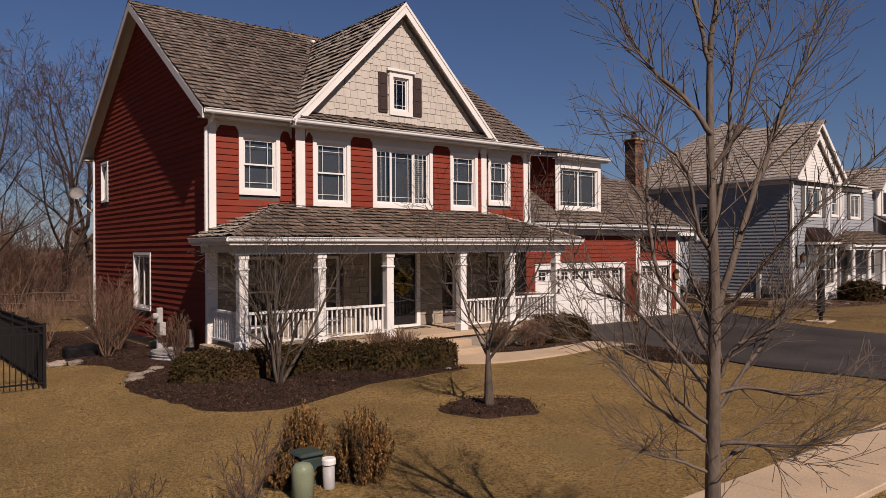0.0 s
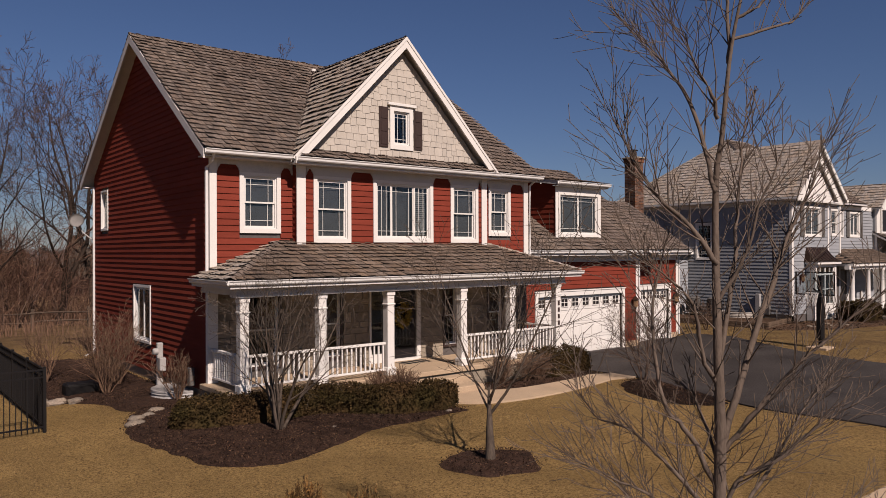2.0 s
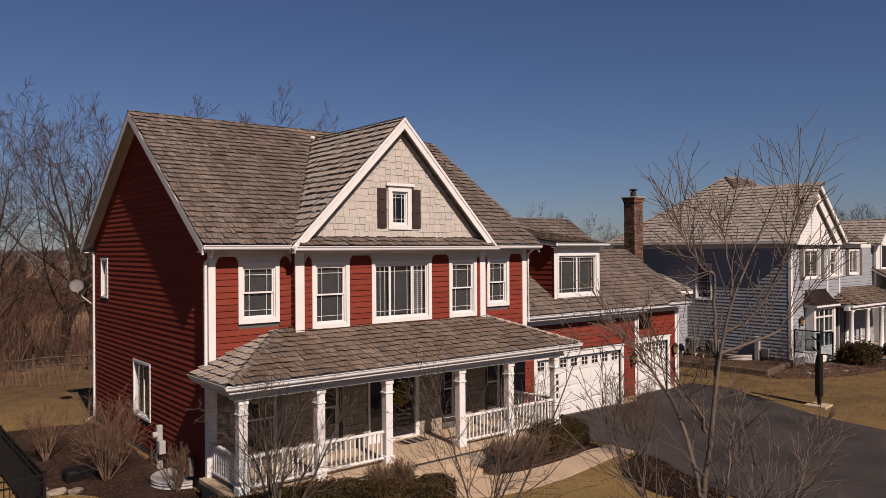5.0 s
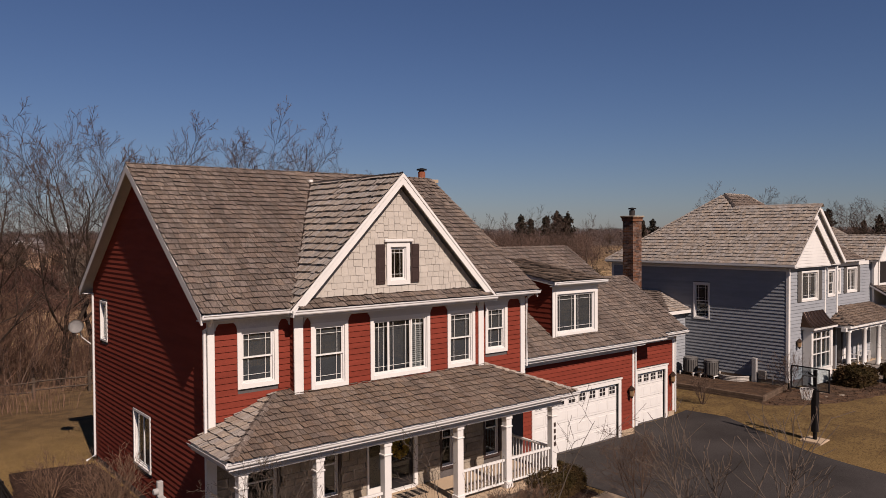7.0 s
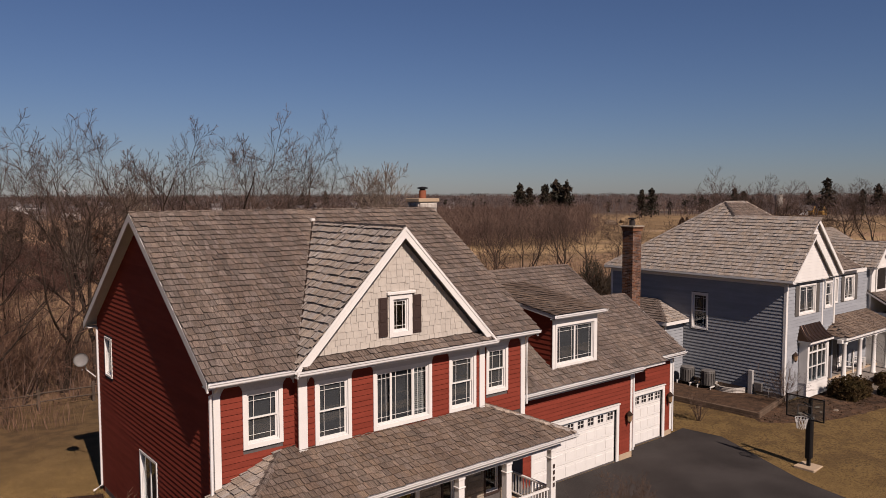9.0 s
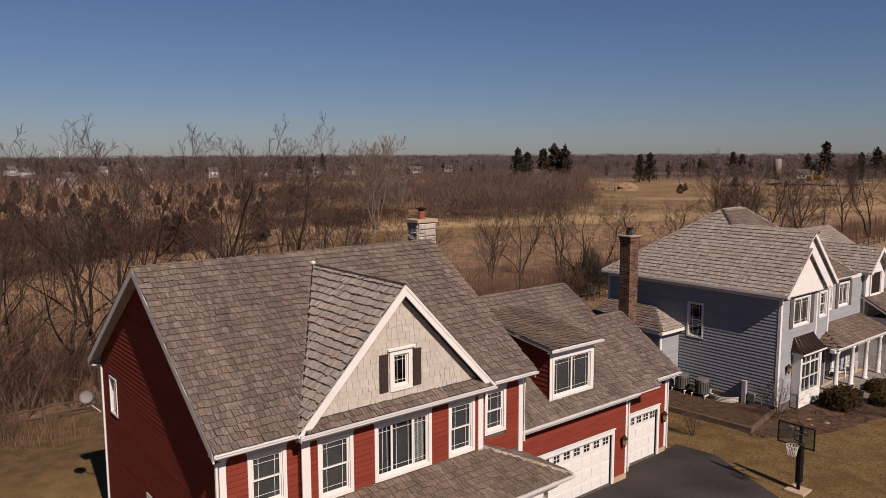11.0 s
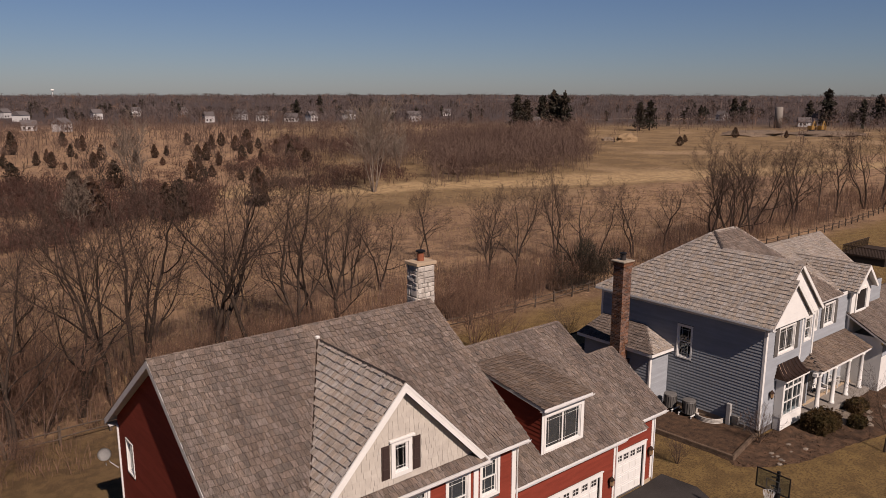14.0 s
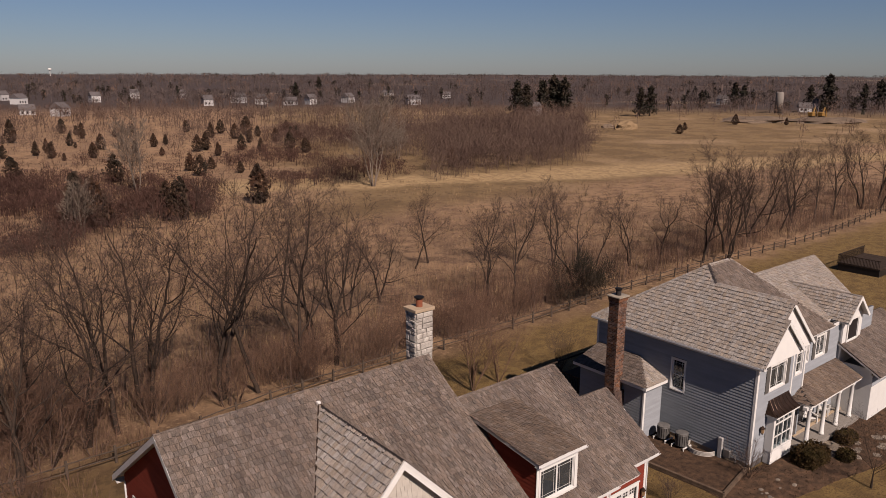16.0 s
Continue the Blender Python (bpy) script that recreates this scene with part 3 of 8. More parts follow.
walk_parent = sheet("pavement", [(-60, -14.03), (60, -14.03), (60, -12.87), (-60, -12.87)], 0.02, MORTAR, 1.5, "pale concrete sidewalk slabs along the street", "sidewalk")
for k in range(-16, 40):
    part("slab", soft(boxes((k * 1.5 + 0.006, k * 1.5 + 1.494, -14.05, -12.85, land(k * 1.5, -13.4) - 0.06, land(k * 1.5, -13.4) + 0.045)), 0.012), CONCRETE, walk_parent)
left_edge = curve([(4.65, -2.9), (4.8, -3.6), (5.5, -4.25), (6.6, -4.5), (8.1, -4.47), (9.7, -4.22), (10.9, -3.95), (12.0, -3.7)])
right_edge = curve([(6.5, -2.9), (6.8, -3.2), (7.65, -3.42), (9.25, -3.38), (10.4, -3.18), (12.0, -2.75)])
front_walk = sheet("footpath", left_edge + right_edge[::-1], 0.045, CONCRETE, 0.6, "curved pale concrete path from porch to driveway", "path")
sheet("mulch_bed", curve([(0.1, 0.2), (-1.2, 0.4), (-2.0, -1.6), (-1.75, -4.0), (-1.6, -5.1), (-0.9, -5.6), (-0.3, -5.65), (0.46, -5.35), (1.26, -5.0), (1.97, -4.65), (3.4, -4.6), (4.7, -4.45)])
      + [(4.7, -3.5), (4.6, -2.3), (0.1, -2.2)], 0.035, MULCH, 0.3, "dark bark mulch bed before the porch", "mulch bed")
sheet("mulch_bed", curve([(6.7, -2.2), (6.85, -3.1), (7.65, -3.36), (9.25, -3.32), (10.4, -3.12), (11.7, -2.8)]) + [(11.7, 0.7), (10.9, 0.7), (10.9, -2.2)], 0.035, MULCH, 0.3,
      "dark bark mulch under the porch shrubs", "mulch bed")
sheet("mulch_bed", curve([(10.1, -4.6), (11.9, -4.0), (11.7, -4.9), (10.7, -6.3), (9.9, -7.9), (8.9, -7.2), (9.2, -5.6), (10.1, -4.6)])[:-1], 0.035, MULCH, 0.3,
      "dark mulch bed beside the driveway", "mulch bed")
sheet("mulch_bed", [(2.22 + 0.88 * math.cos(a) * (1 + 0.09 * math.sin(3 * a)), -7.97 + 0.8 * math.sin(a) * (1 + 0.06 * math.cos(5 * a))) for a in (k * math.pi / 16 for k in range(32))], 0.035, MULCH, 0.25,
      "round dark mulch ring under a young tree", "mulch bed")
sheet("mulch_bed", curve([(-2.9, 5.6), (-2.6, 3.6), (-1.7, 2.0), (-1.3, 0.4), (0.1, 0.2)]) + [(0.3, 0.2), (0.3, 10.2), (-2.2, 11.0)], 0.05, MULCH, 0.6,
      "dark mulch bed along the house side", "mulch bed")
sheet("mulch_bed", curve([(26.9, 7.6), (26.7, 3.0), (26.6, 0.2), (26.45, -0.55), (27.6, -1.6), (29.4, -2.4), (31.4, -2.85), (33.5, -3.2), (37.0, -4.0), (41.0, -4.2), (46, -4.4)]) + [(46, -0.2), (30.3, 0.4), (30.3, 7.6)], 0.05, BED, 0.6,
      "brown mulch bed round the blue house", "mulch bed")
sheet("mulch_bed", [(26.55, 7.4), (26.5, 4.9), (26.9, 0.0), (30.25, 0.6), (30.25, 6.3), (28.5, 6.3), (28.5, 7.4)], 0.16, BED, 0.6, "brown mulch in the raised timber bed", "mulch bed")


# ---- the red house ----
X0, XR, XG, XE = 0.40, 11.15, 18.25, 22.0        # left wall, main block's right, garage step, garage end
YB, YG1, YG2, DEEP = -0.25, 0.85, 1.5, 10.5      # bay front, garage fronts, back wall
EAVE, S_MAIN, S_GABLE = 6.28, 0.69, 1.03
GABLE_Y = -0.30                                 # face of the front gable
CX, HALF = 5.83, 3.5                             # front gable's middle and half width
house = thing("red_house", (5, 5, 0), "red lap-sided two-storey house with white trim and shake roof", "house")


def front(y):
    return lambda u, z, d: (u, y + d, z)


def left_side(x):
    return lambda u, z, d: (x + d, u, z)


def right_side(x):
    return lambda u, z, d: (x - d, u, z)


f_main, f_bay, f_gable, f_g1, f_g2 = front(0.0), front(YB), front(GABLE_Y), front(YG1), front(YG2)
s_left = left_side(X0)
# openings: u0, u1, z0, z1
W1, W4 = (1.22, 2.11, 4.40, 5.72), (9.53, 10.28, 4.40, 5.72)
W2, WB, W3 = (3.14, 4.06, 4.16, 5.72), (5.0, 6.88, 4.18, 5.72), (7.77, 8.65, 4.18, 5.72)
AW = (5.56, 6.10, 6.82, 7.77)
SW1, SW2 = (4.50, 5.95, 1.25, 2.80), (8.80, 9.50, 4.62, 5.85)
P1, P2, P3, P4 = (1.3, 2.15, 0.95, 2.75), (3.45, 3.98, 1.0, 2.75), (7.62, 8.08, 1.0, 2.75), (9.4, 9.98, 1.0, 2.75)
FD = (5.62, 6.55, 0.74, 2.85)
G1, G2, DW = (12.55, 17.28, 0.02, 2.16), (19.36, 21.34, 0.02, 2.16), (13.86, 15.96, 4.42, 5.86)

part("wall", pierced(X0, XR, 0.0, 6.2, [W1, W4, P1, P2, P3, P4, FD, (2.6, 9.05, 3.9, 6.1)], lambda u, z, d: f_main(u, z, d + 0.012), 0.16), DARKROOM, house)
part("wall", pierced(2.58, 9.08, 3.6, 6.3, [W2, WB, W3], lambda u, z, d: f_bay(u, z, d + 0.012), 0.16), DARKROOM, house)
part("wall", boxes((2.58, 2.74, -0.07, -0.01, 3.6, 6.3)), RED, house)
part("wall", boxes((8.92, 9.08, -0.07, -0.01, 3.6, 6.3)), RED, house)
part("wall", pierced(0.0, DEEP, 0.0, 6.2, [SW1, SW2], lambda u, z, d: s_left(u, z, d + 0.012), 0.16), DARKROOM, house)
RIDGE_Y = (DEEP - 0.0) / 2 + 0.03
RIDGE_Z = EAVE + S_MAIN * (RIDGE_Y + 0.45)
part("gable_wall", prism([(X0 + 0.012, 0, 6.2), (X0 + 0.012, DEEP, 6.2), (X0 + 0.012, RIDGE_Y, RIDGE_Z - 0.18)], (0.16, 0, 0)), DARKROOM, house)
part("gable_wall", prism([(XR, 0, 6.2), (XR, DEEP, 6.2), (XR, RIDGE_Y, RIDGE_Z - 0.18)], (-0.16, 0, 0)), RED, house)
part("wall", boxes((XR - 0.16, XR, 0.18, DEEP, 0.0, 6.2)), RED, house)
part("wall", boxes((X0, XR, DEEP - 0.16, DEEP, 0.0, 6.2)), RED, house)
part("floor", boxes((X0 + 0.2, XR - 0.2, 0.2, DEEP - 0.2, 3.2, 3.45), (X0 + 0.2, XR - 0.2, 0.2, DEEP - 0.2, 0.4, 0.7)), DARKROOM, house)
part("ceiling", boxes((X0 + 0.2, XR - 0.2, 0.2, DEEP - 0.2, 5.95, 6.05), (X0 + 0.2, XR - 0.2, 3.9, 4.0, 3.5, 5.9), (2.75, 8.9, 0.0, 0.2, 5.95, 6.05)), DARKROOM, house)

# siding, board by board
lap_boards(house, lambda z: (0.0 + 0.02, DEEP), 0.42, 6.15, s_left, RED, [(SW1[0] - 0.1, SW1[1] + 0.1, SW1[2] - 0.1, SW1[3] + 0.1), (SW2[0] - 0.08, SW2[1] + 0.08, SW2[2] - 0.08, SW2[3] + 0.08)])


def gable_span(z):
    top = RIDGE_Z - 0.2
    half = (top - z) / S_MAIN
    return (max(RIDGE_Y - half, 0.02), min(RIDGE_Y + half, DEEP)) if half > 0.06 else None


lap_boards(house, gable_span, 0.42 + 0.155 * 37, RIDGE_Z - 0.25, s_left, RED)
part("foundation", boxes((X0 + 0.01, X0 + 0.2, 0, DEEP, -0.4, 0.43), (X0 + 0.2, XR, -0.02, 0.15, -0.4, 0.43)), CONCRETE, house)
TOPZ = 5.98
lap_boards(house, lambda z: (0.52, 2.58), 3.55, TOPZ, f_main, RED, [(W1[0] - 0.11, W1[1] + 0.11, W1[2] - 0.11, 9)])
lap_boards(house, lambda z: (9.08, 10.98), 3.55, TOPZ, f_main, RED, [(W4[0] - 0.11, W4[1] + 0.11, W4[2] - 0.11, 9)])
lap_boards(house, lambda z: (2.80, 8.90), 3.62, TOPZ, f_bay, RED, [(w[0] - 0.11, w[1] + 0.11, w[2] - 0.11, 9) for w in (W2, WB, W3)])


def frieze(put, u0, u1, gaps):
    """White band under the eave; where a stretch of siding meets it the corners are rounded off."""
    z_low, z_top, r = TOPZ - 0.13, 6.2, 0.09
    bits = []
    cur = u0
    for a, b in gaps:
        if a > cur:
            bits.append([(cur, z_low - 0.05), (a, z_low - 0.05), (a, z_top), (cur, z_top)])
        bits.append([(a, z_low - 0.05), (a + r * 0.25, z_low + 0.03), (a + r, z_low + r * 1.3), (b - r, z_low + r * 1.3), (b - r * 0.25, z_low + 0.03), (b, z_low - 0.05), (b, z_top), (a, z_top)])
        cur = b
    if cur < u1:
        bits.append([(cur, z_low - 0.05), (u1, z_low - 0.05), (u1, z_top), (cur, z_top)])
    out = join(*[prism([put(u, z, -0.052) for u, z in b], Vector(put(0, 0, 0)) - Vector(put(0, 0, -0.05))) for b in bits])
    return part("frieze_board", out, FASCIA, house, "off-white frieze board under the eave")


frieze(f_main, 0.52, 2.55, [(0.54, W1[0] - 0.11), (W1[1] + 0.11, 2.53)])
frieze(f_main, 9.12, 11.0, [(9.14, W4[0] - 0.11), (W4[1] + 0.11, 10.97)])
frieze(f_bay, 2.82, 8.88, [(2.82, W2[0] - 0.11), (W2[1] + 0.11, WB[0] - 0.11), (WB[1] + 0.11, W3[0] - 0.11), (W3[1] + 0.11, 8.88)])
for u0, u1, y, z0 in ((X0 - 0.06, 0.52, -0.03, 3.3), (10.98, XR + 0.03, -0.03, 3.3)):
    part("corner_board", soft(boxes((u0, u1, y - 0.03, 0.0, z0, 6.12)), 0.006), WHITE, house)
part("corner_board", soft(boxes((2.54, 2.80, YB - 0.05, YB, 3.62, 6.12)), 0.006), WHITE, house)
part("corner_board", soft(boxes((8.90, 9.12, YB - 0.05, YB, 3.62, 6.12)), 0.006), WHITE, house)
part("corner_board", boxes((X0 - 0.04, X0 + 0.02, DEEP - 0.02, DEEP + 0.06, 0.3, 6.1)), WHITE, house)
lap_boards(house, lambda z: (YB, -0.0), 3.62, 6.0, left_side(2.58), RED)

for w in (W1, W4):
    window(house, f_main, *w, head=0.14)
for w in (W2, W3):
    window(house, f_bay, *w, head=0.14)
window(house, f_bay, *WB, style="slider", head=0.14, blind=(6.35, 6.82))
window(house, f_gable, *AW, style="fixed", trim=0.13, head=0.14)
part("window_head", soft(boxes((5.34, 6.32, GABLE_Y - 0.1, GABLE_Y, 7.91, 7.99)), 0.01), WHITE, house)
window(house, s_left, *SW1, style="pair", trim=0.07, grille=False)
window(house, s_left, *SW2, style="fixed", trim=0.06, grille=False)
for a in (5.06, 6.26):
    sh = part("shutter", soft(boxes((a, a + 0.30, GABLE_Y - 0.05, GABLE_Y - 0.018, 6.73, 7.85)), 0.006), SHUTTER, house, "dark brown panelled shutter")
    for z in (6.80, 7.16, 7.52):
        part("shutter_panel", soft(boxes((a + 0.05, a + 0.25, GABLE_Y - 0.062, GABLE_Y - 0.049, z, z + 0.29)), 0.008), SHUTTER, sh)

# the front gable: staggered shingles
GZ = 6.46
gtop = EAVE - 0.06 + S_GABLE * HALF - 0.28
part("gable_wall", pierced(CX - HALF + 0.4, CX + HALF - 0.4, GZ - 0.2, GZ, [], lambda u, z, d: f_gable(u, z, d + 0.012), 0.2), CREAM, house)
g_half = lambda z: (gtop - z) / S_GABLE
part("gable_wall", join(*[prism([(u, GABLE_Y + 0.012, zz) for u, zz in o], (0, 0.1, 0)) for o in (
    [(CX - g_half(GZ), GZ), (CX + g_half(GZ), GZ), (CX + g_half(AW[2]), AW[2]), (CX - g_half(AW[2]), AW[2])],
    [(CX - g_half(AW[2]), AW[2]), (AW[0], AW[2]), (AW[0], AW[3]), (CX - g_half(AW[3]), AW[3])],
    [(AW[1], AW[2]), (CX + g_half(AW[2]), AW[2]), (CX + g_half(AW[3]), AW[3]), (AW[1], AW[3])],
    [(CX - g_half(AW[3]), AW[3]), (CX + g_half(AW[3]), AW[3]), (CX, gtop)])]), CREAM, house)
rnd = random.Random(5)
z = GZ + 0.02
while z < gtop - 0.1:
    half = (gtop - z) / S_GABLE
    u = CX - half - rnd.random() * 0.2
    while u < CX + half:
        w = rnd.choice((0.16, 0.2, 0.24, 0.29))
        a, b = max(u, CX - half), min(u + w - 0.008, CX + half)
        u += w
        if b - a < 0.04 or (a < AW[1] + 0.05 and b > AW[0] - 0.05 and AW[2] - 0.2 < z < AW[3] + 0.05):
            continue
        top, low = z + 0.205, z - rnd.choice((0.0, 0.0, 0.035, 0.05))
        ta, tb = max(a, CX - (gtop - top) / S_GABLE), min(b, CX + (gtop - top) / S_GABLE)
        if tb - ta < 0.01:
            ta = tb = min(max((a + b) / 2, ta), tb)
            tb += 0.012
        y0, y1 = GABLE_Y - 0.018 - rnd.random() * 0.004, GABLE_Y
        raw("shingle", [(a, y0, low), (b, y0, low), (tb, GABLE_Y - 0.006, top), (ta, GABLE_Y - 0.006, top), (a, y1, low), (b, y1, low)],
            [(0, 1, 2, 3), (1, 0, 4, 5), (0, 3, 4), (2, 1, 5)], CREAM, house)
    z += 0.195


# roofs
def slab(name, corners, thick, mat, parent=house, label=""):
    """A sloping deck below its top corners."""
    ob = part(name, prism(corners, (0, 0, -thick)), mat, parent, label)
    ob.data.materials.append(CAP)
    flat = [p for p in ob.data.polygons if len(p.vertices) == len(corners) and abs(p.normal.z) > 0.25]
    max(flat, key=lambda p: p.center.z).material_index = 1
    return ob


def unit(v):
    return Vector(v).normalized()


RX0, RX1 = 0.04, 11.42
up_f, up_b = unit((0, 1, S_MAIN)), unit((0, -1, S_MAIN))
run_main = (RIDGE_Y + 0.45) / up_f.y
roof = slab("roof", [(RX0 + 0.02, -0.43, EAVE - 0.02), (RX1 - 0.02, -0.43, EAVE - 0.02), (RX1 - 0.02, RIDGE_Y, RIDGE_Z - 0.02), (RX0 + 0.02, RIDGE_Y, RIDGE_Z - 0.02)], 0.14, FASCIA, house, "weathered brown cedar shake roof")
slab("roof", [(RX0 + 0.02, RIDGE_Y, RIDGE_Z - 0.02), (RX1 - 0.02, RIDGE_Y, RIDGE_Z - 0.02), (RX1 - 0.02, DEEP + 0.45, EAVE - 0.02), (RX0 + 0.02, DEEP + 0.45, EAVE - 0.02)], 0.14, FASCIA)
shakes(roof, (RX0, -0.48, EAVE - 0.01), (1, 0, 0), up_f, RX1 - RX0, run_main + 0.03, SHAKE, seed=11)
shakes(roof, (RX0, DEEP + 0.5, EAVE - 0.01), (1, 0, 0), up_b, RX1 - RX0, run_main + 0.03, SHAKE, seed=12)
rnd = random.Random(2)


def caps(owner, a, b, mat, wide=0.16, tilt=0.5, step=0.22):
    """Ridge caps: short folded pieces along a line."""
    a, b = Vector(a), Vector(b)
    n = int((b - a).length / step)
    way = (b - a).normalized()
    side = way.cross(Vector((0, 0, 1))).normalized()
    verts, faces = [], []
    for k in range(n):
        p, q = a + way * (k * step), a + way * (k * step + step * 1.05)
        lift = rnd.uniform(0.025, 0.04)
        i = len(verts)
        verts += [p + side * wide - Vector((0, 0, wide * tilt - lift)), p + Vector((0, 0, lift + 0.02)), p - side * wide - Vector((0, 0, wide * tilt - lift)),
                  q + side * wide - Vector((0, 0, wide * tilt - 0.012)), q + Vector((0, 0, 0.03)), q - side * wide - Vector((0, 0, wide * tilt - 0.012))]
        faces += [(i, i + 1, i + 4, i + 3), (i + 1, i + 2, i + 5, i + 4)]
    tagged(raw("ridge_cap", verts, faces, mat, owner), kind="stuff")


caps(roof, (RX0, RIDGE_Y, RIDGE_Z), (RX1, RIDGE_Y, RIDGE_Z), SHAKE, tilt=S_MAIN)
# rakes on the side gable
for x, thick in ((RX0, 0.05), (RX1 - 0.05, 0.05)):
    for y0, z0, y1, z1 in ((-0.43, EAVE, RIDGE_Y, RIDGE_Z), (DEEP + 0.45, EAVE, RIDGE_Y, RIDGE_Z)):
        part("rake_board", prism([(x, y0, z0 - 0.02), (x, y1, z1 - 0.02), (x, y1, z1 - 0.26), (x, y0, z0 - 0.26)], (thick, 0, 0)), FASCIA, house)
for y0, y1 in ((-0.42, 0.0), (DEEP, DEEP + 0.42)):
    part("soffit", boxes((RX0 + 0.05, XR + 0.1, y0, y1, EAVE - 0.2, EAVE - 0.17)), FASCIA, house)


def gutter(a, b, wide=0.12, high=0.11, outward=(0, -1, 0), name="gutter"):
    """An ogee gutter along a line at its upper back edge."""
    a, b, o = Vector(a), Vector(b), Vector(outward)
    prof = [(0, 0), (0, -high), (wide * 0.55, -high), (wide * 0.75, -high * 0.75), (wide * 0.8, -high * 0.35), (wide, -high * 0.12), (wide, 0), (wide * 0.93, 0.0), (wide * 0.93, -high * 0.1),
            (wide * 0.7, -high * 0.3), (wide * 0.65, -high * 0.7), (wide * 0.5, -high * 0.92), (wide * 0.06, -high * 0.92), (wide * 0.06, 0)]
    return part(name, prism([a + o * u + Vector((0, 0, w)) for u, w in prof], b - a), GUTTER, house)


gutter((RX0 + 0.03, -0.46, EAVE - 0.03), (2.30, -0.46, EAVE - 0.03))
gutter((9.40, -0.46, EAVE - 0.03), (RX1, -0.46, EAVE - 0.03))
gutter((CX - HALF + 0.02, -0.66, EAVE - 0.07), (CX + HALF - 0.02, -0.66, EAVE - 0.07))
part("fascia", boxes((CX - HALF, CX + HALF, -0.66, -0.28, EAVE - 0.24, EAVE - 0.19), (CX - HALF, CX + HALF, -0.655, -0.62, EAVE - 0.19, EAVE - 0.06)), FASCIA, house)
# pent roof at the gable's foot
PZ0, PZ1, PY0, PY1 = EAVE - 0.06, GZ + 0.0, -0.68, GABLE_Y
slab("pent_roof", [(CX - HALF + 0.1, PY0, PZ0), (CX + HALF - 0.1, PY0, PZ0), (CX + HALF - 0.45, PY1, PZ1), (CX - HALF + 0.45, PY1, PZ1)], 0.05, FASCIA)
pu = unit((0, PY1 - PY0, PZ1 - PZ0))
shakes(house, (CX - HALF + 0.12, PY0, PZ0 + 0.01), (1, 0, 0), pu, 2 * HALF - 0.24, 0.44, SHAKE, clip=lambda v: (0.55 * v, 2 * HALF - 0.24 - 0.55 * v), exposure=0.21, seed=13, mean=0.12)
# gable slopes
GE = EAVE - 0.05
GPEAK = GE + S_GABLE * HALF
GY0 = -0.56
c_g = 1 / math.hypot(1, S_GABLE)


def valley_y(x_off):
    return -0.45 + (GE + S_GABLE * x_off - EAVE) / S_MAIN


for sgn in (-1, 1):
    e = CX + sgn * HALF
    yv = valley_y(HALF)
    slab("gable_roof", [(e, GY0 + 0.02, GE - 0.02), (CX, GY0 + 0.02, GPEAK - 0.02), (CX, yv + 0.1, GPEAK - 0.02), (e, valley_y(0) + 0.1, GE - 0.02)], 0.12, FASCIA)
    # the left slope's stronger sun is put into its colour with paler shakes
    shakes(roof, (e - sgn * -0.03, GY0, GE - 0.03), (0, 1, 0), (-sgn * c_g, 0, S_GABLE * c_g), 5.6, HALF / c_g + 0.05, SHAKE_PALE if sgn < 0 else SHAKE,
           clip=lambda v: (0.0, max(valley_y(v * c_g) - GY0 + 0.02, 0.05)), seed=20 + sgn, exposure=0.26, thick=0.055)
    part("rake_board", prism([(e + sgn * 0.05, GY0 - 0.03, GE - 0.06), (CX, GY0 - 0.03, GPEAK - 0.01), (CX, GY0 - 0.03, GPEAK - 0.31), (e - sgn * 0.22, GY0 - 0.03, GE - 0.09)], (0, 0.05, 0)), WHITE, house)
    part("rake_mould", prism([(e + sgn * 0.06, GY0 - 0.05, GE - 0.05), (CX, GY0 - 0.05, GPEAK + 0.01), (CX, GY0 - 0.05, GPEAK - 0.09), (e + sgn * 0.0, GY0 - 0.05, GE - 0.08)], (0, 0.03, 0)), WHITE, house)
    vt = (CX, yv, GPEAK + 0.05)
    vb = (e - sgn * 0.03, valley_y(0) - 0.05, GE + 0.03)
    part("valley_flashing", tube([vb, vt], 0.035, 6), COPPER, house, "brown metal valley flashing")
    part("rake_soffit", prism([(e, GY0, GE - 0.15), (CX, GY0, GPEAK - 0.15), (CX, GABLE_Y, GPEAK - 0.15), (e, GABLE_Y, GE - 0.15)], (0, 0, 0.03)), FASCIA, house)
caps(roof, (CX, GY0, GPEAK), (CX, valley_y(HALF), GPEAK), CAP, tilt=S_GABLE, wide=0.13)
part("ridge_vent_cap", soft(boxes((CX - 0.07, CX + 0.07, valley_y(HALF) - 0.06, valley_y(HALF) + 0.08, GPEAK - 0.03, GPEAK + 0.12)), 0.02), WHITE, house)

# downspouts
for pts in ([(0.30, -0.5, 6.2), (0.30, -0.32, 6.0), (0.26, -0.08, 5.85), (0.26, -0.08, 3.36)], [(XR + 0.02, -0.5, 6.2), (XR + 0.06, -0.1, 5.95), (XR + 0.06, -0.1, 3.7)]):
    part("downspout", tube(pts, 0.042, 6), GUTTER, house)
part("downspout", tube([(X0 - 0.05, DEEP - 0.1, 6.1), (X0 - 0.06, DEEP - 0.1, 0.4), (X0 - 0.35, DEEP - 0.1, 0.25)], 0.04, 6), GUTTER, house)

